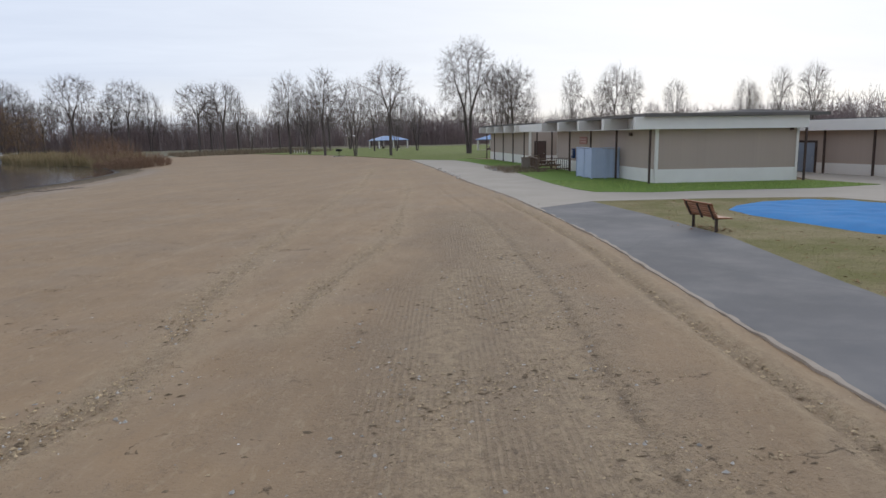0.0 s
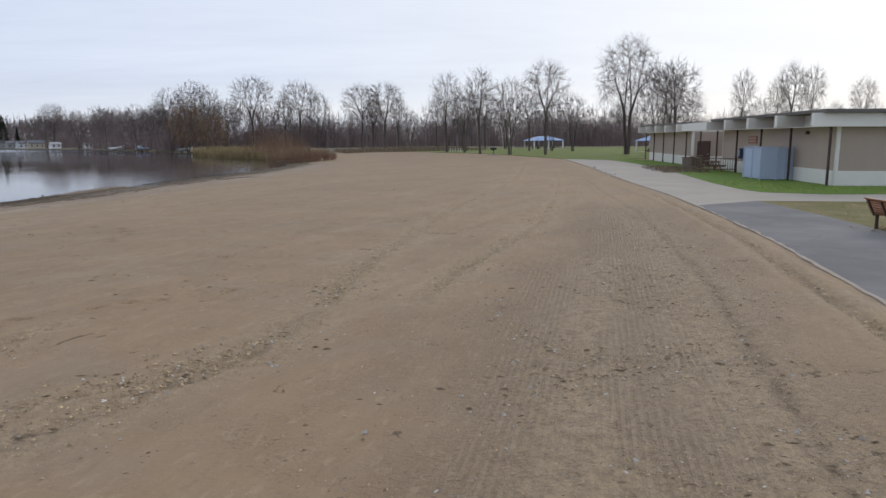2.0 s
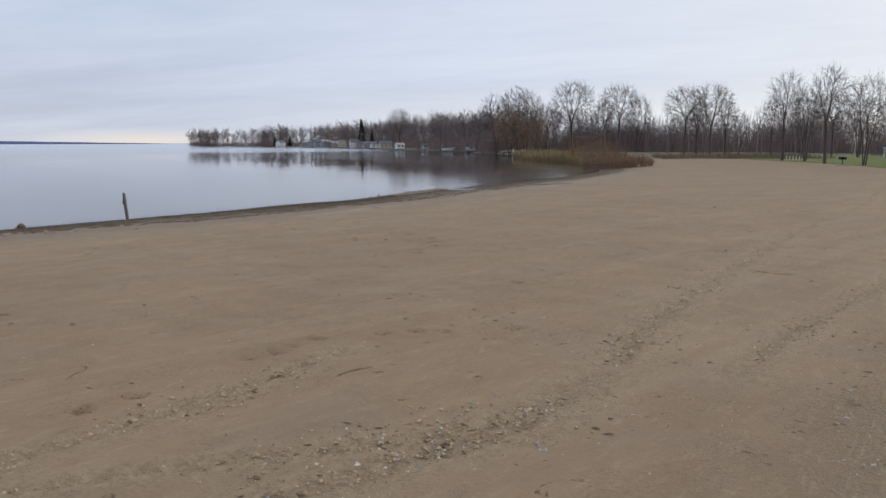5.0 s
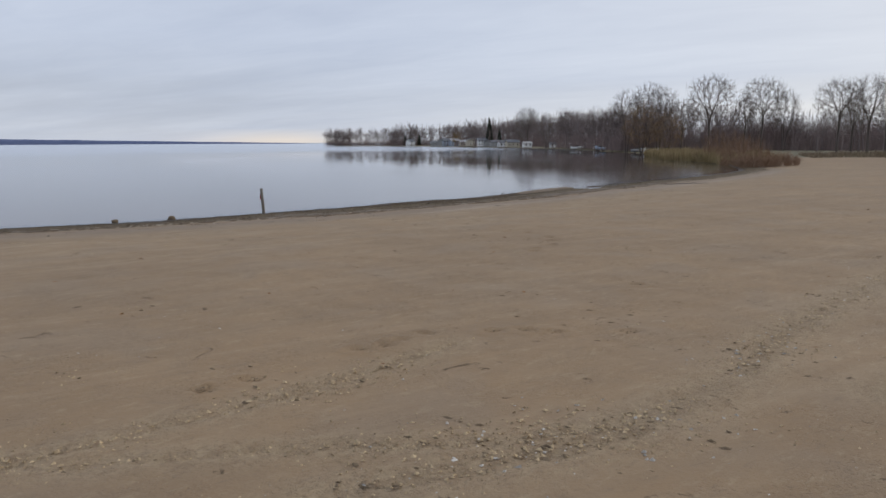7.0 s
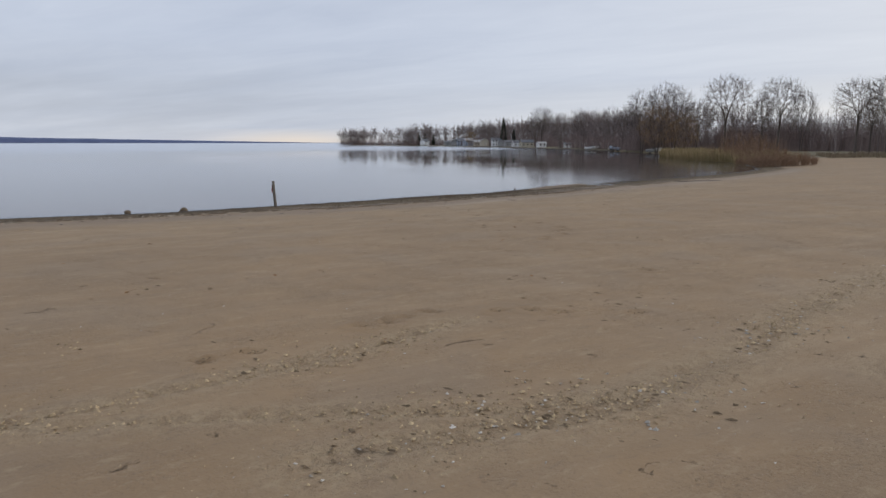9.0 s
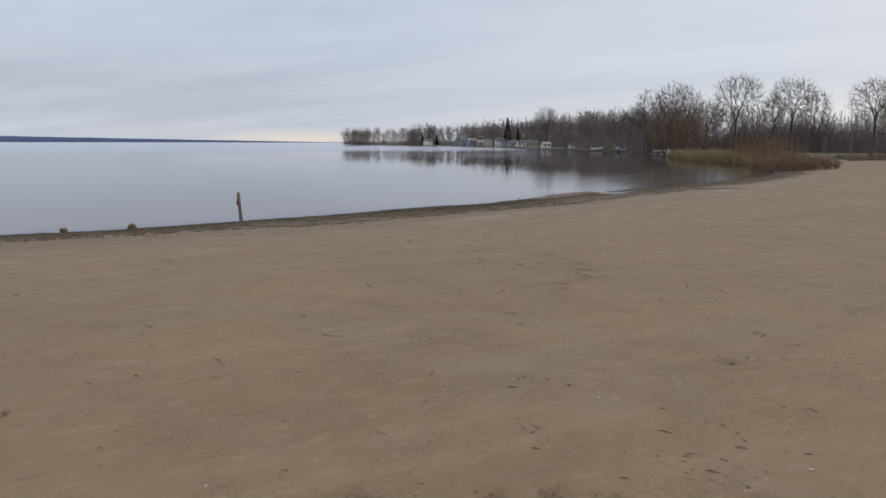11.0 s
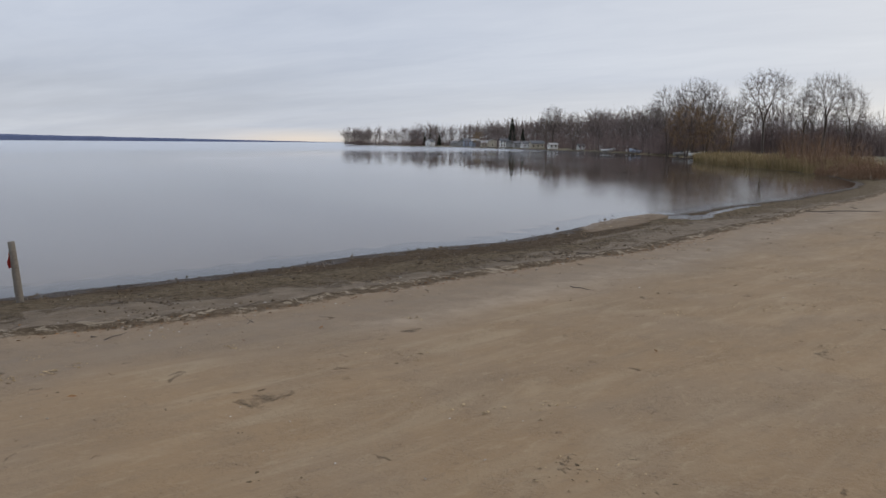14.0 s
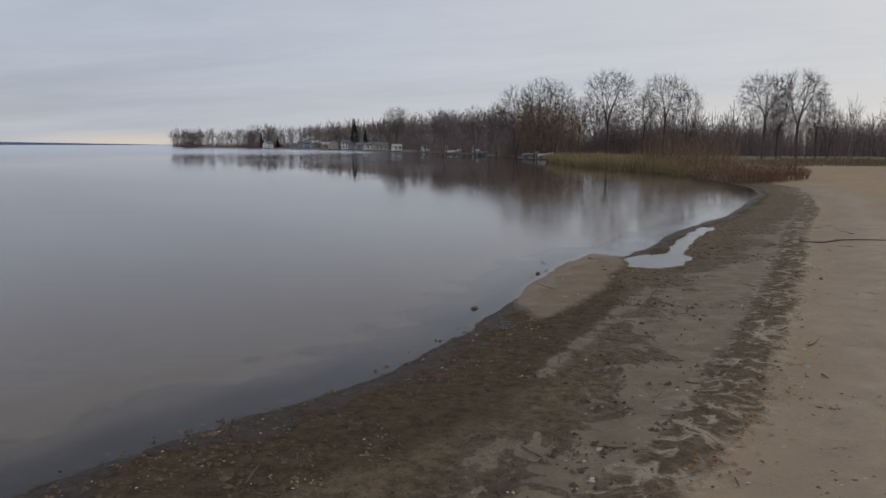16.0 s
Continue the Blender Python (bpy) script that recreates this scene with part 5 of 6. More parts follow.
def build_rack():
    root = thing("bicycle_rack", pose(13.0, 151.5, land_z(13, 151.5), 0, 0, -60), "row of short white posts by the sand's edge", "rack")
    for k in range(8):
        bm = bmesh.new()
        cyl(bm, 0.07, 0.07, -0.1, 0.60, 8, Matrix.Translation((k * 0.95, 0, 0)))
        cyl(bm, 0.09, 0.04, 0.60, 0.68, 8, Matrix.Translation((k * 0.95, 0, 0)))
        part("post", bm, WHITE, root, "short white post")


build_grill()
build_rack()

# ---- bare trees ----


def tubes(lines, sides):
    """Tapered tubes along polylines of (point, radius): verts and faces."""
    verts, faces = [], []
    ring = [(math.cos(math.tau * k / sides), math.sin(math.tau * k / sides)) for k in range(sides)]
    for line in lines:
        start = len(verts)
        n = len(line)
        for i, (p, r) in enumerate(line):
            a, b = line[max(i - 1, 0)][0], line[min(i + 1, n - 1)][0]
            t = b - a
            ref = Vector((1, 0, 0)) if abs(t.x) < 0.8 * t.length else Vector((0, 1, 0))
            u = t.cross(ref)
            u.normalize()
            v = t.cross(u)
            v.normalize()
            if i == n - 1:
                verts.append(tuple(p))
            else:
                verts += [tuple(p + u * (c * r) + v * (s * r)) for c, s in ring]
        for i in range(n - 2):
            for k in range(sides):
                a = start + i * sides + k
                b = start + i * sides + (k + 1) % sides
                faces.append((a, b, b + sides, a + sides))
        tip, last = start + (n - 1) * sides, start + (n - 2) * sides
        for k in range(sides):
            faces.append((last + k, last + (k + 1) % sides, tip))
    return verts, faces


def grow(rng, start, way, length, r, segs, wiggle, rise, end=0.25):
    pts, p, d = [(start.copy(), r)], start.copy(), way.normalized()
    for i in range(segs):
        d = (d + Vector((rng.gauss(0, wiggle), rng.gauss(0, wiggle), rng.gauss(0, wiggle) + rise))).normalized()
        p = p + d * (length / segs)
        pts.append((p.copy(), r * (1 - (1 - end) * (i + 1) / segs)))
    return pts


def sprout(rng, line, at, angle):
    """A place and a way for a child of a line."""
    k = at * (len(line) - 1)
    i = min(int(k), len(line) - 2)
    p = line[i][0].lerp(line[i + 1][0], k - i)
    r = line[i][1] + (line[i + 1][1] - line[i][1]) * (k - i)
    d = (line[i + 1][0] - line[i][0]).normalized()
    side = d.cross(Vector((rng.gauss(0, 1), rng.gauss(0, 1), rng.gauss(0, 1))))
    side.normalize()
    return p, (d * math.cos(angle) + side * math.sin(angle)), r


def crown_points(rng, high, low, wide, belly, count):
    """Points spread evenly through a domed crown, more of them near its skin."""
    out = []
    while len(out) < count:
        best, far = None, -1
        for _ in range(8):
            u, a = rng.random(), rng.uniform(0, math.tau)
            r = wide * high * math.sqrt(max(0.0, 1 - ((u - belly) / (belly if u < belly else 1 - belly)) ** 2)) * math.sqrt(rng.uniform(0.05, 1.0))
            p = Vector((r * math.cos(a), r * math.sin(a), high * (low + (0.97 - low) * u)))
            d = min(((p - q).length_squared for q in out), default=1.0)
            if d > far:
                best, far = p, d
        out.append(best)
    return out


def tree_lines(seed, high, stems=1, fork=0.3, low=0.22, wide=0.3, belly=0.6, points=150, lean=0.1, twig=0.012, sprigs=6, buds=1, reach=0.10, droop=0.0, girth=0.0145):
    """Stem lines and twig lines of a leafless tree: straight limbs that part again and again towards the points of a domed crown."""
    rng = random.Random(seed)
    wood, fine = [], []
    goals = crown_points(rng, high, low, wide, belly, points)

    def radius(n):
        return max(girth * high * (n / points) ** 0.66, twig * 1.05)

    def spray(a, b, n, out):
        """Twigs along a last stretch of branch."""
        way = (b - a).normalized()
        for k in range(n):
            p = a.lerp(b, (k + rng.random()) / n)
            side = way.cross(Vector((rng.gauss(0, 1), rng.gauss(0, 1), rng.gauss(0, 1)))).normalized()
            t = radians(rng.uniform(10, 36))
            d = way * math.cos(t) + side * math.sin(t) + Vector((0, 0, 0.18 - droop * 3))
            ln = high * reach * rng.uniform(0.45, 1.0)
            tw = grow(rng, p, d, ln, twig, 2 if droop else 1, 0.05, 0.02 - droop * 3, 0.5)
            out.append(tw)
            for _ in range(buds):
                q, e, _r = sprout(rng, tw, rng.uniform(0.1, 0.85), radians(rng.uniform(14, 36)))
                out.append(grow(rng, q, e, ln * rng.uniform(0.4, 0.75), twig * 0.8, 1, 0.04, 0.03 - droop * 2, 0.5))

    def part_ways(start, way, group, line):
        """Carries a line on towards a group of goals, and sends side lines off where the group parts."""
        while True:
            n = len(group)
            mid = sum(group, Vector()) / n
            if n == 1:
                to = group[0] - start
                bend = start + to * 0.5 + way * to.length * 0.12
                line += [(bend, twig * 1.3), (group[0], twig * 0.7)]
                spray(start, group[0], sprigs, fine)
                break
            to = mid - start
            d = (to.normalized() * 1.0 + way * 0.55 + Vector((rng.gauss(0, 0.06), rng.gauss(0, 0.06), 0.18 + rng.gauss(0, 0.03)))).normalized()
            go = to.length * (0.28 if n > points * 0.3 else 0.40) * rng.uniform(0.75, 1.2)
            at_ = start + d * max(go, 0.02 * high)
            line.append((at_, radius(n)))
            if n < points * 0.10 and sprigs > 5:
                spray(start, at_, 3, fine)
            axis_ = (group[rng.randrange(n)] - mid).cross(to).cross(to) * -1 if n < 3 else max((g - mid for g in group), key=lambda v: (v - to.normalized() * v.dot(to.normalized())).length)
            group = sorted(group, key=lambda g: g.dot(axis_))
            cut = max(1, min(n - 1, round(n * rng.choice((0.28, 0.38, 0.5, 0.62, 0.72)))))
            a, b = group[:cut], group[cut:]
            big, small = (a, b) if len(a) >= len(b) else (b, a)
            side = [(at_, radius(len(small)))]
            part_ways(at_, d, small, side)
            (wood if len(small) > max(2, points * 0.03) else fine).append(side)
            start, way, group = at_, d, big

    share = sorted(goals, key=lambda g: math.atan2(g.y, g.x))
    for k in range(stems):
        mine = share[k * points // stems:(k + 1) * points // stems] if stems > 1 else goals
        out = sum(mine, Vector()) / len(mine)
        a = math.atan2(out.y, out.x)
        tilt = lean if stems > 1 else 0.015
        foot = Vector((math.cos(a), math.sin(a), 0)) * (0.014 * high if stems > 1 else 0.0) + Vector((0, 0, -0.3))
        bole = grow(rng, foot, Vector((tilt * math.cos(a), tilt * math.sin(a), 1)), high * fork * rng.uniform(0.85, 1.1) + 0.3, radius(len(mine)) * 1.12, 4, 0.02, 0.0, 0.89)
        part_ways(bole[-1][0], (bole[-1][0] - bole[-2][0]).normalized(), mine, bole)
        wood.append(bole)
    return wood, fine


def make_tree(seed, high, bark, twigs, label, category="tree", **kw):
    root = new("tree")
    wood, fine = tree_lines(seed, high, **kw)
    raw("trunk", *tubes(wood, 7), bark, root, "", True)
    raw("crown", *tubes(fine, 3), twigs, root, "bare branching crown")
    return tagged(root, label, category)


def at(x, y, turn=0.0, size=1.0, sink=0.0):
    return Matrix.Translation((x, y, land_z(x, y) - sink)) @ Matrix.Rotation(turn, 4, "Z") @ Matrix.Diagonal((size, size, size, 1))


def place(ob, x, y, turn, size, slim=1.0):
    """A copy at a place, scaled."""
    c = copy_thing(ob, Matrix.Identity(4))
    c.matrix_basis = at(x, y, turn, size) @ Matrix.Diagonal((slim, slim, 1, 1))
    return c


BIG = make_tree(11, 18.5, BARK, TWIG, "tall leafless park tree with a high fine crown", stems=2, fork=0.26, low=0.20, wide=0.27, belly=0.55, points=440, lean=0.02, twig=0.0105, sprigs=6, girth=0.019)
BIG.matrix_basis = at(38.9, 112, 0.4, 1.05)
tagged(BIG, group="lawn trees")
MAPLE = make_tree(23, 15, BARK, TWIG, "leafless park tree with upswept limbs on the lawn's edge", fork=0.30, low=0.30, wide=0.26, belly=0.66, points=270, twig=0.0105)
MAPLE.matrix_basis = at(25.1, 110.5, 1.0)
TWIN = make_tree(31, 15, BARK, TWIG, "leafless tree with several slender stems", stems=3, fork=0.22, low=0.22, wide=0.24, belly=0.62, points=255, lean=0.08, twig=0.0105)
TWIN.matrix_basis = at(20.0, 114, 0.2, 0.86)
SLIM = make_tree(47, 15.2, BARK, TWIG, "leafless slender tree at the lawn's edge", fork=0.30, low=0.28, wide=0.21, belly=0.64, points=215, twig=0.0105)
SLIM.matrix_basis = at(16.4, 124, 2.0)
ROUND = make_tree(59, 18, BARK, TWIG, "leafless round-crowned tree behind the beach", fork=0.22, low=0.33, wide=0.31, belly=0.64, points=380, twig=0.0115, reach=0.085)
ROUND.matrix_basis = at(-7.0, 202, 0.0, 1.05)
for o in (MAPLE, TWIN, SLIM, ROUND):
    tagged(o, group="lawn trees")
for ob, x, y, turn, size in ((SLIM, 11.9, 141, 1.0, 1.05), (TWIN, 17.5, 166, 0.7, 0.9), (MAPLE, 24.0, 172, 2.9, 0.95), (SLIM, 12.5, 176, 1.9, 0.9), (TWIN, 30.0, 178, 2.2, 0.95), (TWIN, 15.0, 136, 2.4, 0.85), (MAPLE, 30.5, 150, 2.0, 0.8), (TWIN, 34.5, 146, 1.1, 0.78), (TWIN, 43.3, 110, 1.2, 0.98), (MAPLE, 40.6, 97, 2.2, 0.92),
                             (SLIM, 46.0, 112, 3.1, 0.92), (SLIM, 48.7, 110, 0.3, 0.66),
                             (ROUND, -0.5, 201.5, 1.7, 1.07), (SLIM, 3.3, 202, 2.2, 0.98), (MAPLE, -4.0, 205, 0.9, 1.0), (TWIN, 7.0, 212, 0.4, 0.8),
                             (ROUND, -44.5, 241, 2.6, 1.38), (ROUND, -29.5, 244, 0.6, 1.30), (TWIN, -23.5, 248, 0.2, 1.3), (MAPLE, -35.5, 252, 0.2, 1.25),
                             (SLIM, 55.2, 106.5, 0.5, 0.88), (TWIN, 58.4, 107, 1.5, 0.62), (SLIM, 58.5, 102.5, 0.6, 0.78), (MAPLE, 59.2, 99.7, 2.6, 0.92), (SLIM, 61.4, 98.4, 0.6, 0.86),
                             (TWIN, 65.1, 98.4, 1.0, 0.54), (MAPLE, 71.9, 102, 0.9, 0.78), (TWIN, 80.6, 95.6, 2.0, 0.76), (SLIM, 84.7, 98.6, 2.0, 0.7), (SLIM, 86.4, 94.4, 1.1, 0.86),
                             (MAPLE, 85.6, 86.9, 0.4, 0.86), (TWIN, 38.7, 145, 1.4, 0.82)):
    place(ob, x, y, turn, size, 0.7 if x > 54 else 1.0)
WILLOWTREE = make_tree(71, 15.5, BARK, WILLOW, "big brown leafless willow on the lake shore", stems=4, fork=0.14, low=0.12, wide=0.42, belly=0.5, points=230, lean=0.2, twig=0.015, reach=0.12, droop=0.07)
WILLOWTREE.matrix_basis = at(-62, 226, 0.0, 1.08)
CROWNED = make_tree(83, 18, BARK, TWIG, "dark leafless shore tree with crowded stems", stems=3, fork=0.22, low=0.16, wide=0.29, belly=0.6, points=360, lean=0.08, twig=0.0115, reach=0.085)
CROWNED.matrix_basis = at(-64, 240, 0.0, 1.32)
for o in (WILLOWTREE, CROWNED):
    tagged(o, group="shore trees")
for ob, x, y, turn, size in ((CROWNED, -58, 231, 1.4, 1.22), (CROWNED, -72, 243, 2.4, 1.22), (WILLOWTREE, -53, 222, 1.6, 0.85), (ROUND, -52, 236, 1.0, 0.95),
                             (CROWNED, -88, 278, 0.7, 1.05), (CROWNED, -106, 310, 2.7, 1.1), (ROUND, -132, 344, 0.7, 1.1), (CROWNED, -158, 376, 1.7, 1.15), (ROUND, -186, 412, 1.9, 1.45), (CROWNED, -196, 425, 0.2, 1.2)):
    place(ob, x, y, turn, size)
GOLD = make_tree(91, 13, BARK, GOLDEN, "golden leafless willow by the far houses", stems=3, fork=0.15, low=0.08, wide=0.44, belly=0.5, points=60, lean=0.2, twig=0.045, reach=0.12, droop=0.06, sprigs=7, buds=1)
GOLD.matrix_basis = at(-318, 551, 0, 1.1)


def conifer(seed, high, width):
    rng = random.Random(seed)
    root = new("conifer")
    bm = bmesh.new()
    cyl(bm, high * 0.016, 0.03, -0.3, high, 7)
    part("trunk", bm, BARK, root)
    verts, faces = [], []
    for k in range(620):
        s = (k + rng.random()) / 620
        z = high * (0.06 + 0.94 * s)
        a, ln = rng.uniform(0, math.tau), width * (1 - s) ** 0.8 * rng.uniform(0.55, 1.1) + 0.25
        d = Vector((math.cos(a), math.sin(a), rng.uniform(-0.25, 0.12)))
        w = Vector((-d.y, d.x, 0)) * ln * 0.24
        p = Vector((0, 0, z))
        n = len(verts)
        verts += [tuple(p), tuple(p + d * ln * 0.6 + w), tuple(p + d * ln), tuple(p + d * ln * 0.6 - w), tuple(p + d * ln * 0.55 + Vector((0, 0, -ln * 0.22)))]
        faces += [(n, n + 1, n + 4), (n + 1, n + 2, n + 4), (n + 2, n + 3, n + 4), (n + 3, n, n + 4)]
    raw("crown", verts, faces, NEEDLE, root, "dark green needles")
    return tagged(root, "dark green conifer among the bare shore trees", "tree", "conifers")


PINE = conifer(3, 18, 3.4)
PINE.matrix_basis = at(-262, 506, 0, 1.28)
for x, y, s in ((-428, 640, 0.82), (-420, 645, 0.7), (-438, 644, 0.7), (-250, 500, 0.8)):
    place(PINE, x, y, x, s)

# ---- woods, brush and reeds ----


def wood_kinds(twig):
    """A few plain kinds of woodland tree, 15 m high, as vertex arrays and faces."""
    kinds = []
    for k, (fork, low, wide, belly) in enumerate(((0.25, 0.20, 0.20, 0.6), (0.22, 0.16, 0.26, 0.58), (0.3, 0.26, 0.17, 0.55), (0.24, 0.20, 0.30, 0.62), (0.2, 0.12, 0.22, 0.5), (0.3, 0.22, 0.24, 0.66))):
        wood, fine = tree_lines(300 + k, 15, fork=fork, low=low, wide=wide, belly=belly, points=24, twig=twig, sprigs=5, buds=0, reach=0.11, girth=0.010)
        verts, faces = tubes([[(p, min(r, 0.15)) for p, r in line] for line in wood + fine], 3)
        kinds.append((np.array(verts), faces))
    return kinds


def build_woods():
    """Belts of woods: front edge as a way, depth, trees, brush clumps, heights, twig size."""
    belts = [
        ([(-30, 250), (10, 256), (40, 252), (72, 220)], 50, 190, 1650, (10, 15.5), 0.05),
        ([(-80, 256), (-57, 262), (-30, 258)], 40, 105, 900, (11, 16), 0.05),
        ([(72, 220), (92, 180), (98, 140), (110, 112), (140, 85), (175, 50)], 50, 250, 1500, (7.5, 11.5), 0.05),
        ([(-80, 258), (-100, 294), (-122, 326), (-146, 364), (-174, 404)], 55, 180, 380, (15, 22), 0.07),
        ([(-190, 432), (-206, 454), (-252, 516), (-286, 548), (-335, 592), (-384, 628), (-428, 652)], 60, 235, 620, (18.5, 25), 0.10),
        ([(-425, 636), (-495, 676)], 25, 60, 240, (14, 25), 0.11),
        ([(-498, 678), (-530, 688)], 16, 14, 44, (13, 22), 0.11),
        ([(-540, 690), (-556, 696)], 16, 12, 24, (16, 25), 0.11),
        ([(-567, 699), (-609, 711)], 18, 40, 110, (16, 25.5), 0.11),
        ([(-228, 449), (-276, 503), (-311, 536), (-360, 578), (-412, 617)], 6, 8, 8, (9, 15), 0.10),
        ([(-14, 208), (16, 214), (52, 200)], 34, 60, 30, (10, 14.5), 0.04),
    ]
    for k, (way, deep, count, clumps, hs, r) in enumerate(belts):
        rng = random.Random(100 + k)
        lens = [math.dist(a, b) for a, b in zip(way, way[1:])]
        stamps, faces, total, brush = [], [], 0, []
        kinds = wood_kinds(r * 0.62)
        for j in range(count + clumps):
            s = rng.random() * sum(lens)
            i = 0
            while s > lens[i] and i < len(lens) - 1:
                s -= lens[i]
                i += 1
            a, b = Vector(way[i]), Vector(way[i + 1])
            t = (b - a).normalized()
            n = Vector((-t.y, t.x)) if way[-1][0] > way[0][0] else Vector((t.y, -t.x))
            p = a + t * s + n * (rng.random() ** 1.5 * deep)
            z = land_z(p.x, p.y) if k == 2 else 0.0
            if j < count:
                stand = 1 + (0.16 if k < 4 else 0.24) * noise.noise(Vector((p.x * 0.03, p.y * 0.03, 2)))
                vs, fs = rng.choice(kinds)
                tall, a, slim = rng.uniform(*hs) * stand / 15, rng.uniform(0, math.tau), rng.uniform(0.8, 1.25)
                c, sn = math.cos(a) * tall * slim, math.sin(a) * tall * slim
                stamps.append(vs @ np.array([[c, sn, 0], [-sn, c, 0], [0, 0, tall]]) + (p.x, p.y, z))
                faces += [tuple(v + total for v in f) for f in fs]
                total += len(vs)
            else:
                tall = rng.choice((1.0, 1.0, 1.45))
                for m in range(7):
                    q = Vector((p.x + rng.gauss(0, 1.6), p.y + rng.gauss(0, 1.6), z - 0.2))
                    stem = grow(rng, q, Vector((rng.gauss(0, 0.2), rng.gauss(0, 0.2), 1)), rng.uniform(*((5.0, 10.0) if k < 2 else (4.5, 9.0) if k == 2 else (4.0, 10.0) if k == 4 else (2.5, 8.0) if 5 <= k <= 8 else (3.6, 7.4))) * (1.0 if k != 3 else tall), r * 0.95, 1, 0.08, 0.0, 0.4)
                    brush.append(stem)
                    for m2 in range(4):
                        p2, d2, _ = sprout(rng, stem, rng.uniform(0.15, 0.95), radians(rng.uniform(20, 55)))
                        brush.append(grow(rng, p2, d2, rng.uniform(1.0, 2.4), r * 0.62, 1, 0.1, 0.05, 0.4))
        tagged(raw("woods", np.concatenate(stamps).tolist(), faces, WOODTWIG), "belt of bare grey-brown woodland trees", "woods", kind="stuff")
        tagged(raw("brush", *tubes(brush, 3), BRUSH), "tangle of bare reddish-brown undergrowth", "brush", kind="stuff")


build_woods()


def blades(name, mat, label, count, seed, place_one, high, wide, lean=0.16, z_off=-0.1):
    """Thin upright blades as bent triangles."""
    rng = random.Random(seed)
    verts, faces = [], []
    spots = [place_one(rng) for _ in range(count)]
    hz = land(np.array([s[0] for s in spots]), np.array([s[1] for s in spots]))[0]
    for (x, y, k), z in zip(spots, hz):
        z = max(z, WATER_Z - 0.3) + z_off
        h = rng.uniform(*high) * k
        a = rng.uniform(0, math.pi)
        dx, dy = math.cos(a) * wide, math.sin(a) * wide
        lx, ly = rng.gauss(0, lean) * h, rng.gauss(0, lean) * h
        n = len(verts)
        verts += [(x - dx, y - dy, z), (x + dx, y + dy, z), (x + lx * 0.4 + dx * 0.8, y + ly * 0.4 + dy * 0.8, z + h * 0.6), (x + lx * 0.4 - dx * 0.8, y + ly * 0.4 - dy * 0.8, z + h * 0.6), (x + lx, y + ly, z + h)]
        faces += [(n, n + 1, n + 2, n + 3), (n + 3, n + 2, n + 4)]
    return tagged(raw(name, verts, faces, mat), label, name.replace("_", " "), kind="stuff")


def strip(way, deep):
    """Places in a strip on the right of a way, thicker near its front."""
    lens = [math.dist(a, b) for a, b in zip(way, way[1:])]

    def one(rng):
        s = rng.random() * sum(lens)
        i = 0
        while s > lens[i] and i < len(lens) - 1:
            s -= lens[i]
            i += 1
        a, b = Vector(way[i]), Vector(way[i + 1])
        t = (b - a).normalized()
        p = a + t * s + Vector((t.y, -t.x)) * (rng.random() ** 1.5 * deep - 0.8)
        k = 0.74 + 0.42 * noise.noise(Vector((p.x * 0.16, p.y * 0.16, 0))) + 0.3 * noise.noise(Vector((p.x * 0.5, p.y * 0.5, 3)))
        return p.x, p.y, k
    return one


REEDS = [(-21.0, 130.0), (-23.0, 136), (-29.5, 147.5), (-39.5, 163), (-52, 196)]
blades("reeds", REED, "dense straw-coloured reeds along the water", 17000, 1, strip(REEDS, 11), (1.9, 3.0), 0.03, 0.22)
blades("reeds", REEDGREEN, "olive-green reeds at the water's edge", 8000, 2, strip(REEDS, 8), (1.6, 2.8), 0.03, 0.22)
blades("reeds", MARSH, "brown marsh grass in front of the woods", 7000, 3, strip([(18, 186), (-4, 182), (-12, 170), (-8, 150)][::-1], 30), (0.3, 1.5), 0.05, 0.3)


def build_shrubs():
    """Russet scrub at the end of the reed bed."""
    for k, (cx, cy, r, n, high) in enumerate(((-14.0, 115.0, 3.0, 170, 2.3), (-11.2, 118.2, 2.8, 150, 2.2), (-17.3, 121, 2.8, 110, 1.9), (-18.5, 134, 4.0, 150, 5.4), (-24.0, 146, 5.0, 190, 6.8))):
        rng = random.Random(200 + k)
        lines = []
        for j in range(n):
            a, q = rng.uniform(0, math.tau), r * math.sqrt(rng.random())
            x, y = cx + q * math.cos(a), cy + q * math.sin(a)
            out = Vector((0.22 * math.cos(a) * q / r, 0.22 * math.sin(a) * q / r, 1))
            stem = grow(rng, Vector((x, y, max(land_z(x, y), WATER_Z) - 0.15)), out, high * rng.uniform(0.7, 1.0) * (1.12 - 0.62 * (q / r) ** 2), 0.024, 3, 0.14, -0.02, 0.4)
            lines.append(stem)
            for m in range(18):
                p, d, _ = sprout(rng, stem, rng.uniform(0.25, 0.98), radians(rng.uniform(25, 70)))
                lines.append(grow(rng, p, d, rng.uniform(0.3, 0.8), 0.016, 1, 0.15, 0.02, 0.4))
        ob = raw("shrub", *tubes(lines, 3), RUSSET)
        tagged(ob, "low russet leafless shrub at the sand's edge" if k < 3 else "tall russet-brown leafless shrub behind the reeds", "shrub", "shore shrubs")


build_shrubs()

# ---- far shore, houses and docks ----


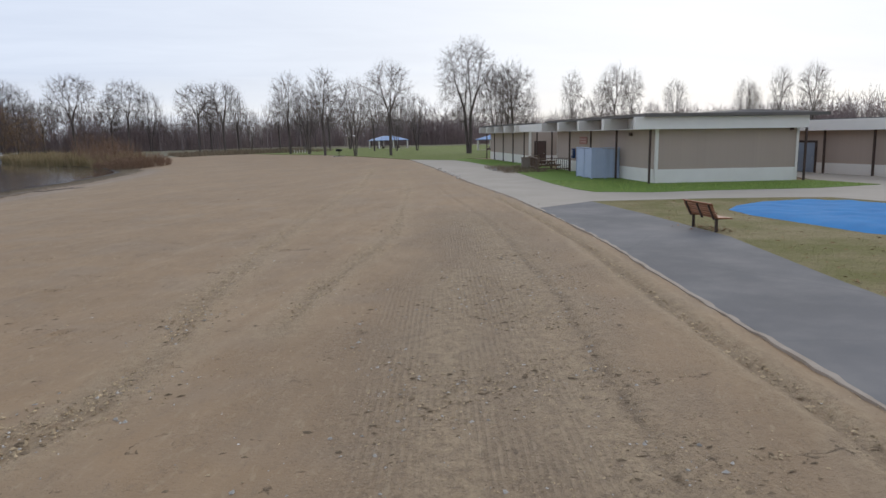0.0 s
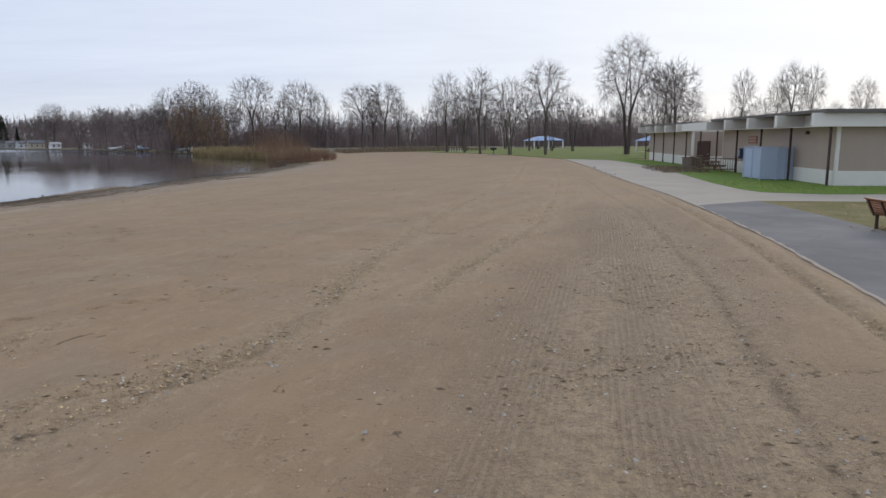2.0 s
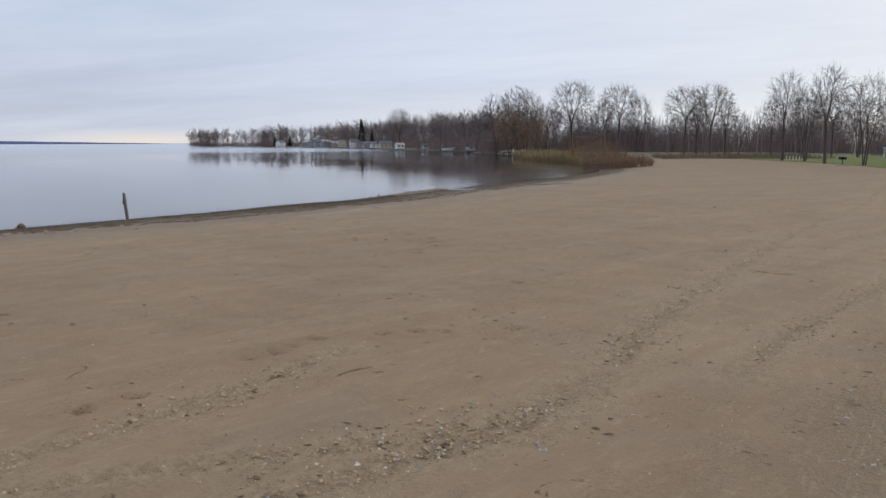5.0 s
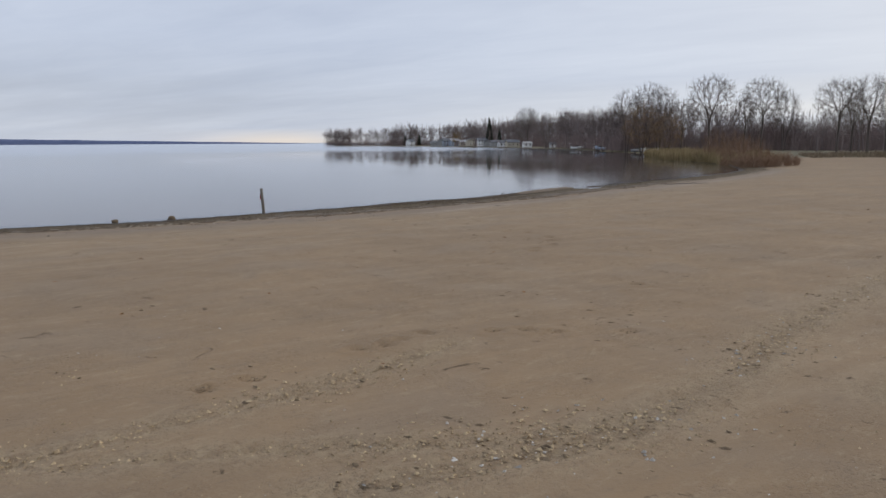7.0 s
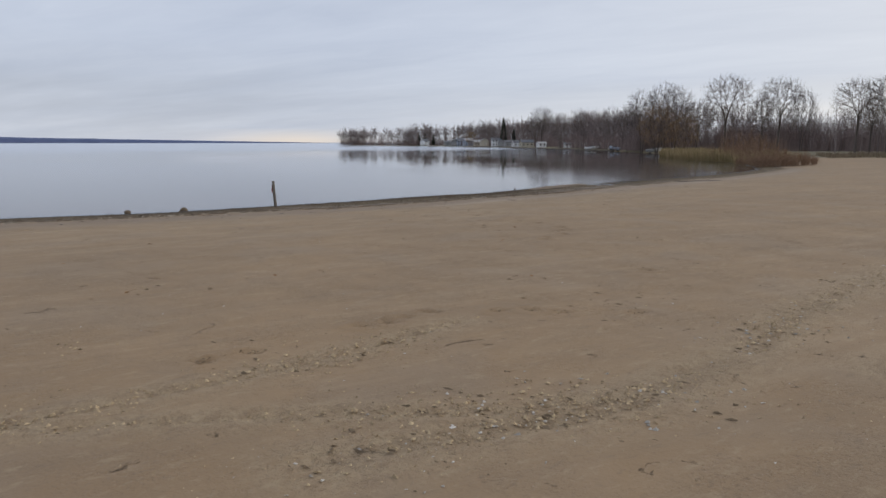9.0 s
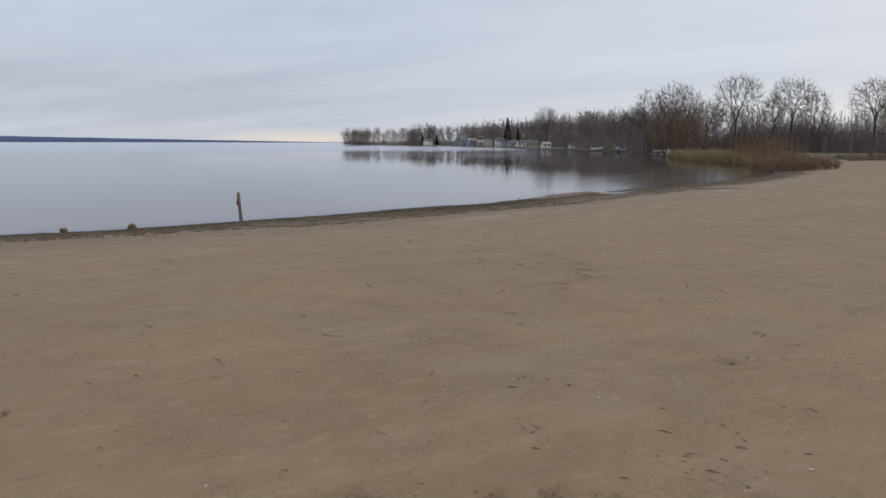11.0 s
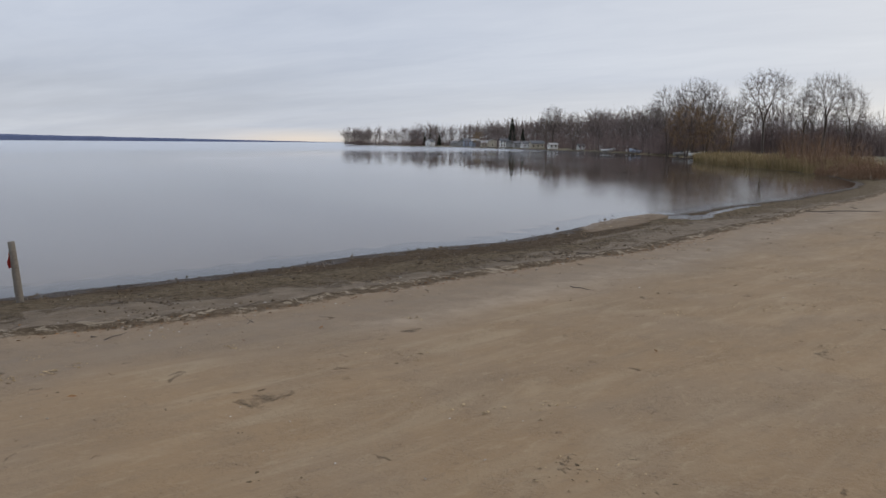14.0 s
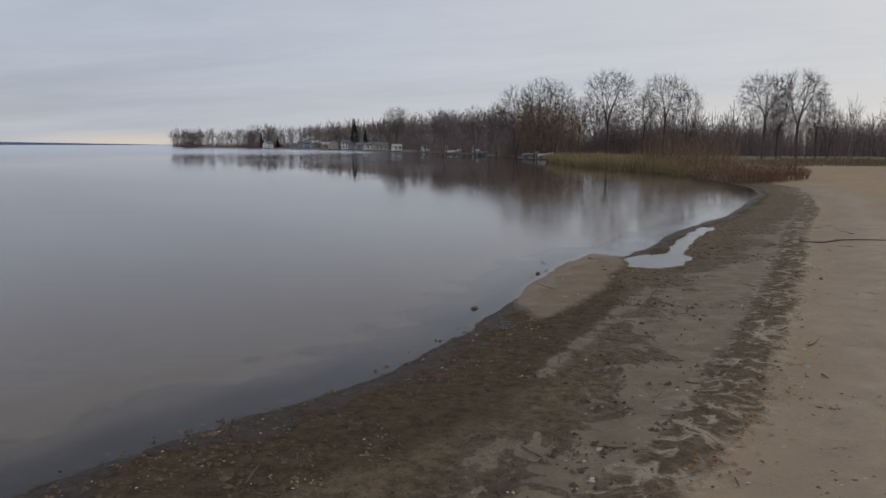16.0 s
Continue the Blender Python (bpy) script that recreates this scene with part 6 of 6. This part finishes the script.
def build_far_shore():
    """The low wooded shore across the lake, 4 km off, coloured with its haze."""
    verts, faces = [], []
    n = 260
    rng = random.Random(8)
    for i in range(n + 1):
        az = radians(38 + 52 * i / n)
        s = i / n
        h = max(1.2, -1 + 60 * max(0, s - 0.045) ** 0.95) * (1 + 0.10 * noise.noise(Vector((i * 0.11, 0, 0))) + 0.06 * noise.noise(Vector((i * 0.5, 4, 0))))
        d = 4150 - 500 * s
        for dd, z in ((0, WATER_Z - 1), (12, h * 0.7), (40, h), (300, h * 0.6), (320, WATER_Z - 1)):
            verts.append((-(d + dd) * math.sin(az), (d + dd) * math.cos(az), z))
    for i in range(n):
        for k in range(4):
            a = i * 5 + k
            faces.append((a, a + 1, a + 6, a + 5))
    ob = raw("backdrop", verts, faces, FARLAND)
    tagged(ob, "low wooded shore across the lake, tinted haze blue", "backdrop", kind="structure")


build_far_shore()


def build_house(x, y, turn, w, d, h, rise, wall, roof, label, garage=False):
    root = thing("house", pose(x, y, 0, 0, 0, turn) @ Matrix.Scale(0.84, 4), label, "house", "lakeside houses")
    boxed("wall", (-w / 2, w / 2, -d / 2, d / 2, -0.3, h), wall, root)
    bm = bmesh.new()
    a, b, o = w / 2 + 0.4, d / 2 + 0.5, 0.18
    vs = [bm.verts.new(c) for c in ((-a, -b, h - 0.1), (a, -b, h - 0.1), (a, b, h - 0.1), (-a, b, h - 0.1), (-a, 0, h + rise), (a, 0, h + rise),
                                    (-a, -b, h + o), (a, -b, h + o), (a, b, h + o), (-a, b, h + o), (-a, 0, h + rise + o), (a, 0, h + rise + o))]
    for f in ((0, 1, 5, 4), (2, 3, 4, 5), (6, 10, 11, 7), (8, 11, 10, 9), (0, 6, 7, 1), (2, 8, 9, 3), (0, 4, 10, 6), (4, 3, 9, 10), (1, 7, 11, 5), (5, 11, 8, 2)):
        bm.faces.new([vs[k] for k in f])
    bmesh.ops.recalc_face_normals(bm, faces=bm.faces[:])
    part("roof", bm, roof, root)
    for s in (-1, 1):
        bm = bmesh.new()
        vs = [bm.verts.new(c) for c in ((s * (w / 2 - 0.02), -d / 2, h - 0.02), (s * (w / 2 - 0.02), d / 2, h - 0.02), (s * (w / 2 - 0.02), 0, h + rise - 0.1))]
        bm.faces.new(vs)
        bmesh.ops.solidify(bm, geom=bm.faces[:], thickness=0.1)
        part("gable", bm, wall, root)
    n = max(2, int(w / 2.6))
    for row in range(1 if h < 4 else 2):
        for k in range(n):
            cx = -w / 2 + (k + 0.5) * w / n
            z = 0.95 + 2.7 * row
            win = boxed("window", (cx - 0.6, cx + 0.6, -d / 2 - 0.06, -d / 2 - 0.002, z - 0.08, z + 1.38), WHITE, root, 0, "white-framed window")
            boxed("pane", (cx - 0.5, cx + 0.5, -d / 2 - 0.07, -d / 2 - 0.061, z, z + 1.3), GLASS, win, 0, "dark glass pane")
    for s in (-1, 1):
        win = boxed("window", (s * w / 2 - 0.06, s * w / 2 + 0.06, -0.6, 0.6, 0.9, 2.3), WHITE, root, 0, "white-framed window")
        boxed("pane", (s * (w / 2 + 0.065) - 0.004, s * (w / 2 + 0.065) + 0.004, -0.5, 0.5, 1.0, 2.2), GLASS, win, 0, "dark glass pane")
    boxed("chimney", (w * 0.2, w * 0.2 + 0.7, 0.2, 0.9, h + rise * 0.4, h + rise + 0.9), SHINGLE, root)


for args in ((-416, 622, 70, 7.5, 10, 4.4, 3.0, HOUSEWHITE, SHINGLE, "white gabled lakeside house with grey roof"),
             (-367, 590, 34, 8, 7, 3.2, 1.8, HOUSEGREY, SHINGLE, "small grey lakeside cottage"),
             (-352, 580, 112, 10, 9, 4.2, 3.0, HOUSEGREY, SHINGLE, "grey lakeside house with shingle roof"),
             (-339, 570, 38, 11, 9, 5.0, 3.0, HOUSEBLUE, SHINGLE, "two-storey pale blue lakeside house"),
             (-327, 561, 44, 9, 9, 5.0, 2.6, HOUSEBLUE, PALEROOF, "pale blue lakeside house with light roof"),
             (-303, 537, 36, 9, 8, 3.6, 2.2, HOUSETAN, PALEROOF, "cream lakeside house with pale roof"),
             (-291, 527, 125, 9, 8, 5.2, 2.0, HOUSETAN, PALEROOF, "two-storey cream lakeside house"),
             (-267, 502, 38, 8, 8, 5.2, 2.4, HOUSEWHITE, SHINGLE, "tall white lakeside house"),
             (-257, 494, 120, 11, 8, 3.6, 2.2, HOUSEGREY, SHINGLE, "wide grey lakeside house"),
             (-240, 474, 44, 10, 8, 3.2, 2.0, HOUSEGREY, SHINGLE, "low grey lakeside bungalow"),
             (-225, 457, 44, 9, 8, 3.0, 2.0, HOUSEWHITE, SHINGLE, "low white lakeside bungalow"),
             (-208, 436, 40, 10, 8, 3.2, 2.2, HOUSETAN, SHINGLE, "cream lakeside house half hidden by trees"),
             (-183, 405, 44, 6, 5, 2.4, 1.4, HOUSEWHITE, PALEROOF, "low white cottage on the wooded shore"),
             (-155, 379, 40, 4.6, 4, 2.1, 1.1, HOUSEWHITE, SHINGLE, "tiny white cabin with grey roof among shore trees"),
             (-143, 366, 50, 4, 4, 2.1, 1.0, HOUSETAN, PALEROOF, "small cream cabin among shore trees"),
             (-131, 349, 38, 4.4, 4, 2.1, 1.1, HOUSEWHITE, PALEROOF, "small white cabin among shore trees"),
             (-119, 335, 52, 4, 4, 2.0, 1.0, HOUSEGREY, PALEROOF, "pale grey cabin among shore trees"),
             (-108, 319, 44, 4.4, 4, 2.1, 1.0, HOUSEWHITE, SHINGLE, "white cabin near the willows")):
    build_house(*args)


def utility_pole(x, y, high):
    root = thing("utility_pole", pose(x, y, 0, 0, 0, 30), "pale wooden utility pole with a cross-arm", "pole", "utility poles")
    bm = bmesh.new()
    cyl(bm, 0.3, 0.2, -0.4, high, 8)
    part("shaft", bm, POSTWOOD, root)
    boxed("crossarm", (-1.3, 1.3, -0.1, 0.1, high - 1.0, high - 0.75), POSTWOOD, root)


for x, y, h in ((-407, 621, 19), (-349, 579, 18), (-264, 508, 22)):
    utility_pole(x, y, h)


def build_dock(x, y, turn, ln):
    root = thing("dock", pose(x, y, WATER_Z, 0, 0, turn), "low grey wooden boat dock on posts", "dock", "boat docks")
    n = 8
    for k in range(n):
        a = ln * k / n
        boxed("deck_panel", (a, a + ln / n - 0.04, -0.9, 0.9, 0.45, 0.62), DOCKWOOD, root)
        for s in (-0.8, 0.8):
            boxed("pile", (a + 0.1, a + 0.26, s - 0.08, s + 0.08, -1.5, 0.95), DOCKWOOD, root)


for x, y, turn, ln in ((-131, 322, 168, 34), (-110, 296, 172, 24), (-160, 358, 166, 26), (-228, 436, 170, 26), (-88, 260, 176, 16), (-310, 522, 166, 22)):
    build_dock(x, y, turn, ln)


def build_boat(x, y, turn, s, mat, label):
    root = thing("boat", pose(x, y, land_z(x, y) + 0.5, 0, 0, turn), label, "boat", "beached boats")
    bm = bmesh.new()
    rings = []
    for i in range(9):
        t = i / 8
        w, z = s * 0.23 * math.sin(math.pi * (0.12 + 0.5 * t) ) * (1.15 - t ** 3.5) , 0.12 * t * t * s
        w = max(w, 0.03)
        rings.append([bm.verts.new(c) for c in ((-s / 2 + s * t, -w, 0.16 * s + z), (-s / 2 + s * t, -w * 0.75, 0.02 * s + z * 0.6), (-s / 2 + s * t, 0, -0.03 * s + z * 0.5), (-s / 2 + s * t, w * 0.75, 0.02 * s + z * 0.6), (-s / 2 + s * t, w, 0.16 * s + z))])
    for a, b in zip(rings, rings[1:]):
        for k in range(4):
            bm.faces.new((a[k], a[k + 1], b[k + 1], b[k]))
        bm.faces.new((a[4], a[0], b[0], b[4]))
    bm.faces.new(rings[0])
    bm.faces.new(rings[-1])
    bmesh.ops.recalc_face_normals(bm, faces=bm.faces[:])
    part("hull", bm, mat, root, "", True)
    boxed("console", (-0.08 * s, 0.06 * s, -0.09 * s, 0.09 * s, 0.165 * s, 0.27 * s), GLASS, root, 0.03)
    for t in (-0.25, 0.2):
        boxed("cradle", (t * s - 0.15, t * s + 0.15, -0.12 * s, 0.12 * s, -0.75, 0.0), DOCKWOOD, root)


build_boat(-60.5, 232, 14, 4.6, HOUSEWHITE, "white motor boat on a cradle by the willows")
build_boat(-66, 237, 34, 5.0, HOUSEGREY, "grey motor boat on a cradle under the trees")
build_boat(-117, 316, 24, 6.0, HOUSEWHITE, "white motor boat drawn up on the shore")
build_boat(-96, 287, 154, 6.0, HOUSEBLUE, "blue motor boat drawn up on the shore")

# ---- small loose stuff ----


def scatter(name, mat, label, category, count, seed, spot, size, flat, long=1.0):
    """Many small rough bits, each a low nugget half buried in the sand."""
    rng = random.Random(seed)
    spots = [spot(rng) for _ in range(count)]
    px, py = np.array([s[0] for s in spots]), np.array([s[1] for s in spots])
    z, d = land(px, py)
    verts, faces = [], []
    for (x, y), h, dist in zip(spots, z, d):
        if dist < -0.2 or (name == "wrack" and x < -21.3 and 50.0 < y < 61.0):
            continue
        s = rng.uniform(0, 1) ** 2.8 * (size[1] - size[0]) + size[0]
        a, sx, sy, f = rng.uniform(0, math.tau) if long < 1.35 else rng.gauss(0, 0.4), s * long * rng.uniform(0.7, 1.4), s * rng.uniform(0.5, 1.0), s * rng.uniform(0.7, 1.2) * flat
        c, sn = math.cos(a), math.sin(a)
        n, sides = len(verts), 5 if s > 0.4 * size[1] else 4
        turned = rng.uniform(0, math.tau)
        for k in range(sides):
            w = turned + (k + rng.uniform(-0.3, 0.3)) * math.tau / sides
            u, q = sx * math.cos(w) * rng.uniform(0.6, 1.15), sy * math.sin(w) * rng.uniform(0.6, 1.15)
            verts.append((x + c * u - sn * q, y + sn * u + c * q, h - f * 0.2))
            faces.append((n + k, n + (k + 1) % sides, n + sides))
        verts.append((x + rng.gauss(0, 0.3) * s, y + rng.gauss(0, 0.3) * s, h + f))
    return tagged(raw(name, verts, faces, mat), label, category, kind="stuff")


def near_way(ways):
    runs = [(a, b, half) for way, half in ways for a, b in zip(way, way[1:])]
    weights = [math.sqrt(math.dist(a, b)) for a, b, half in runs]

    def one(rng):
        (ax, ay), (bx, by), half = rng.choices(runs, weights)[0]
        t = rng.random()
        return ax + (bx - ax) * t + rng.gauss(0, half), ay + (by - ay) * t + rng.gauss(0, half)
    return one


def over(x0, x1, y0, y1):
    def one(rng):
        while True:
            x, y = rng.uniform(x0, x1), rng.uniform(y0, y1)
            if x < 6.2 + (y - 5) * 0.25:
                return x, y
    return one


def clustered(x0, x1, y0, y1, clumps):
    seeds = random.Random(77)
    at_points = [(seeds.uniform(x0, x1), seeds.uniform(y0, y1), seeds.uniform(0.08, 0.5)) for _ in range(clumps)]

    def one(rng):
        while True:
            x, y, s = at_points[rng.randrange(clumps)]
            x, y = rng.gauss(x, s), rng.gauss(y, s * 0.7)
            if x < 6.2 + (y - 5) * 0.25:
                return x, y
    return one


def on_ridge(side, half):
    def one(rng):
        i = rng.randrange(2, len(RIDGE) - 4)
        (ax, ay), (bx, by) = RIDGE[i], RIDGE[i + 1]
        t, w, ln = rng.random(), rng.gauss(side, half), math.hypot(bx - ax, by - ay)
        return ax + (bx - ax) * t + (by - ay) / ln * w, ay + (by - ay) * t - (bx - ax) / ln * w
    return one


SHORE_NEAR = list(zip(SHORE[4:], SHORE[5:25]))


def on_margin(lo, hi):
    def one(rng):
        (ax, ay), (bx, by) = SHORE_NEAR[rng.randrange(len(SHORE_NEAR))]
        t, w = rng.random(), rng.uniform(lo, hi)
        ln = math.hypot(bx - ax, by - ay)
        return ax + (bx - ax) * t + (by - ay) / ln * w, ay + (by - ay) * t - (bx - ax) / ln * w
    return one


scatter("crumbs", CRUMB, "sand-coloured crumbs turned up along the tyre tracks", "crumbs", 8000, 1, near_way(TRACKS), (0.006, 0.030), 0.55)
scatter("crumbs", CRUMB, "pale crumbs on the churned sand", "crumbs", 8500, 25, near_way([(TRACKS[0][0], 1.3), (TRACKS[5][0], 1.2), (COMB[1][0], 0.9)]), (0.006, 0.028), 0.55)
scatter("clods", PITSHADE, "brown lumps standing for shaded pits in the churned sand", "clods", 750, 26, near_way([(TRACKS[0][0], 1.3), (TRACKS[5][0], 1.2), (COMB[1][0], 1.0)]), (0.008, 0.040), 0.32, 1.8)
scatter("crumbs", CRUMB, "pale crumbs thrown up along the wheel ruts", "crumbs", 6500, 51, near_way([(RUTS[k][0], 0.26) for k in (1, 2, 3, 4)]), (0.007, 0.040), 0.6)
scatter("clods", PITSHADE, "dark lumps standing for shaded pits along the wheel ruts", "clods", 300, 52, near_way([(RUTS[k][0], 0.26) for k in (1, 2, 3, 4)]), (0.010, 0.042), 0.45, 1.5)
scatter("crumbs", CRUMB, "crumbly sand heaped beside the path edging", "crumbs", 2200, 22, near_way([(BERM[1:8], 0.2)]), (0.01, 0.05), 0.5)
scatter("crumbs", CRUMB, "sand spilled over the edge of the asphalt path", "crumbs", 1500, 27, near_way([([(x + 0.3, y) for x, y in CURB[1:8]], 0.16)]), (0.008, 0.04), 0.35)
scatter("crumbs", EDGING, "broken concrete and sand along the edge of the walk", "rubble", 900, 28, near_way([([(x + 0.1, y) for x, y in CURB[6:]], 0.22)]), (0.02, 0.11), 0.5)
scatter("crumbs", CRUMB, "drifted sand on the margin of the concrete walk", "crumbs", 1800, 30, near_way([([(x + 0.45, y) for x, y in CURB[6:]], 0.28)]), (0.02, 0.10), 0.2)
scatter("crumbs", CRUMB, "small sandy crumbs strewn over the beach", "crumbs", 8200, 2, clustered(-27, 12, 3, 46, 330), (0.006, 0.030), 0.5)
scatter("pebbles", STONE, "pale pebbles pressed into the sand", "pebbles", 2200, 12, over(-27, 12, 3, 48), (0.006, 0.022), 0.5)
scatter("clods", PITSHADE, "dark lumps standing for shaded pits all over the sand", "clods", 700, 4, clustered(-27, 12, 3, 46, 150), (0.010, 0.045), 0.45)
scatter("clods", PITSHADE, "long dark lumps standing for shaded marks in the sand", "clods", 800, 21, clustered(-12, 9, 4, 24, 160), (0.010, 0.040), 0.4, 1.6)
scatter("clods", PITSHADE, "dark lumps standing for shade along old footprints", "clods", 260, 23, near_way([(RUTS[3][0], 0.35), (RUTS[4][0], 0.5), (FEET[:11], 0.4), (FEET[11:], 0.6)]), (0.010, 0.045), 0.3, 1.8)
scatter("clods", PITSHADE, "dark lumps standing for shade inside old footprints", "clods", 300, 33, lambda r: (lambda p: (p[0] + r.gauss(0, 0.10), p[1] + r.gauss(0, 0.08)))(FEET[r.randrange(len(FEET))]), (0.010, 0.032), 0.4, 1.25)
scatter("crumbs", CRUMB, "sandy crumbs on the firm sand behind the wrack", "crumbs", 2600, 41, clustered(-23, -11, 27, 58, 90), (0.008, 0.040), 0.5)
scatter("clods", PITSHADE, "small dark lumps standing for shaded pits behind the wrack", "clods", 900, 42, clustered(-23, -11, 24, 56, 130), (0.010, 0.045), 0.35, 1.6)
scatter("pebbles", STONE, "pale lumps and pebbles thrown up by wheels", "pebbles", 950, 71, near_way([(RUTS[0][0][:6], 0.4), (TRACKS[5][0], 0.8), (RUTS[1][0][:5], 0.55), (COMB[0][0], 0.8)]), (0.010, 0.046), 0.5)
scatter("clods", PITSHADE, "brown lumps standing for shaded hollows in turned sand", "clods", 700, 72, near_way([(RUTS[0][0][:6], 0.5), (TRACKS[5][0], 0.9), (RUTS[1][0][:5], 0.5), (COMB[0][0], 0.9)]), (0.010, 0.048), 0.35, 1.5)
scatter("shells", SHELL, "white shell fragments on the sand", "shells", 800, 5, over(-27, 10, 3, 48), (0.007, 0.034), 0.35)
scatter("shells", SHELL, "white shell fragments in the tracks", "shells", 420, 6, near_way(TRACKS[:2] + [(TRACKS[5][0], 1.0)]), (0.008, 0.040), 0.3)
scatter("wrack", CLOD, "dark wrack and silt crumbs on the wet margin", "wrack", 5200, 7, on_margin(-0.1, 4.6), (0.012, 0.085), 0.6)
scatter("wrack", CLOD, "matted dark weed and silt lumps along the wrack line", "wrack", 3600, 19, on_ridge(-0.08, 0.26), (0.015, 0.085), 0.7)
scatter("shells", SHELL, "pale shells and foam bits on the wet margin", "shells", 700, 8, on_margin(0.2, 7.0), (0.008, 0.034), 0.3)
scatter("shells", SHELL, "white shell bits along the water's edge", "shells", 260, 64, on_margin(-0.15, 1.3), (0.008, 0.032), 0.35)
scatter("wrack", GRIT, "tan grit and broken reed on the wet silt", "grit", 8000, 29, on_margin(0.3, 5.4), (0.012, 0.05), 0.4, 1.3)
scatter("wrack", STONE, "pale grit in the wrack line", "grit", 1900, 9, on_ridge(0.0, 0.40), (0.015, 0.075), 0.45)


def in_line(poly):
    xs, ys = [p[0] for p in poly], [p[1] for p in poly]

    def one(rng):
        while True:
            x, y = rng.uniform(min(xs), max(xs)), rng.uniform(max(min(ys), -2), max(ys))
            if inside(poly, np.array([x]), np.array([y]))[0]:
                return x, y, 0.8 + 0.4 * rng.random()
    return one


blades("grass", BLADE, "short sparse blades on the dry lawn", 11000, 11, in_line([(11.3, 9.5), (13.8, 16.8), (15.5, 27.8), (25, 24), (26.4, 18), (24, 10)]), (0.02, 0.05), 0.007, 0.4, 0.0)


def bank(rng):
    p = HOUSE @ Vector((rng.uniform(-5.6, -2.3), rng.uniform(14.5, 24.5), 0))
    return p.x, p.y, 0.7 + 0.6 * rng.random()


def turf(rng):
    x, y, k = in_line([(18.0, 32.2), (18.0, 34.5), (19.5, 42), (24.0, 37.0), (33.0, 33.6), (33.4, 29.0), (28.7, 28.6), (20.2, 30.4)])(rng)
    return x, y, k


GRASSGREEN = mottled("green_grass_blades", (0.24, 0.34, 0.07), (0.38, 0.42, 0.13), 0.35, 0.9, 8.0, 0.0, position=True, vary=0.35, island=True)
blades("bank_plants", MARSH, "dry brown plants on the bank by the ramp", 1500, 31, bank, (0.12, 0.42), 0.018, 0.45, 0.0)
blades("grass", GRASSGREEN, "short green blades of the turf strip", 6000, 32, turf, (0.03, 0.07), 0.012, 0.4, 0.05)


def build_leaves(name, label, count, seed, spot, size):
    rng = random.Random(seed)
    verts, faces = [], []
    for _ in range(count):
        x, y = spot(rng)[:2]
        z = land_z(x, y) + 0.032
        s, a = rng.uniform(*size), rng.uniform(0, math.tau)
        c, sn = math.cos(a) * s, math.sin(a) * s
        n = len(verts)
        verts += [(x - c, y - sn, z), (x - sn * 0.5, y + c * 0.5, z + s * rng.uniform(0, 0.5)), (x + c, y + sn, z + s * rng.uniform(0, 0.4)), (x + sn * 0.5, y - c * 0.5, z + s * rng.uniform(0, 0.5))]
        faces += [(n, n + 1, n + 2), (n, n + 2, n + 3)]
    tagged(raw(name, verts, faces, LEAF), label, "leaves", kind="stuff")


build_leaves("leaves", "brown dead leaves lying on the dry lawn", 420, 1, in_line([(11.3, 9.5), (13.8, 16.8), (15.5, 27.8), (25, 24), (26.4, 18), (24, 10)]), (0.03, 0.07))
build_leaves("leaves", "brown dead leaves gathered under the bench", 90, 2, lambda r: (14.35 + r.gauss(0, 0.25), 18.3 + r.gauss(0, 0.5)), (0.03, 0.08))
build_leaves("leaves", "brown leaves caught in the wrack line", 1100, 5, on_ridge(0.30, 0.30), (0.02, 0.055))
build_leaves("leaves", "a few orange-brown leaves on the sand", 26, 3, lambda r: (r.uniform(-22, 4), r.uniform(4, 40)), (0.05, 0.09))


def build_twigs():
    rng = random.Random(17)
    spot = on_margin(0.5, 7.0)
    lines = []
    for _ in range(160):
        x, y = spot(rng)
        a = rng.uniform(0, math.tau)
        lines.append(grow(rng, Vector((x, y, land_z(x, y) + 0.02)), Vector((math.cos(a), math.sin(a), 0.03)), rng.uniform(0.12, 0.6), rng.uniform(0.006, 0.014), 3, 0.12, 0, 0.5))
    tagged(raw("driftwood_twigs", *tubes(lines, 4), BARK), "thin driftwood twigs along the wet margin", "twigs", kind="stuff")


build_twigs()


def build_branch(way, r, label):
    lines = [[(Vector((x, y, land_z(x, y) + r * 0.8)), r * (1 - 0.5 * k / (len(way) - 1))) for k, (x, y) in enumerate(way)]]
    tagged(raw("branch", *tubes(lines, 6), BARK, None, "", True), label, "branch")


build_branch([(-15.9, 65.8), (-15.4, 65.2), (-14.8, 65.0), (-14.1, 65.8), (-13.4, 65.9), (-12.5, 65.7), (-11.6, 65.9)], 0.03, "long thin dark branch lying across the sand")
build_branch([(-17.95, 37.60), (-17.78, 37.48), (-17.6, 37.50), (-17.42, 37.34), (-17.18, 37.32)], 0.011, "short crooked dark branch on the sand")


def build_shore_lumps():
    rng = random.Random(44)
    # two stones, then two smaller lumps that stand in for birds
    for x, y, r in ((-31.3, 25.9, 0.20), (-32.5, 23.4, 0.17), (-24.15, 51.0, 0.09), (-23.75, 56.0, 0.08)):
        ob = part("rock", lump(rng, r, 0.75), CLOD, None, "", True)
        ob.matrix_world = pose(x, y, max(land_z(x, y), WATER_Z - 0.05) + r * 0.25, 0, 0, rng.uniform(0, 360))
        tagged(ob, "small dark lump at the water's edge", "rock", "waterline stones")


build_shore_lumps()
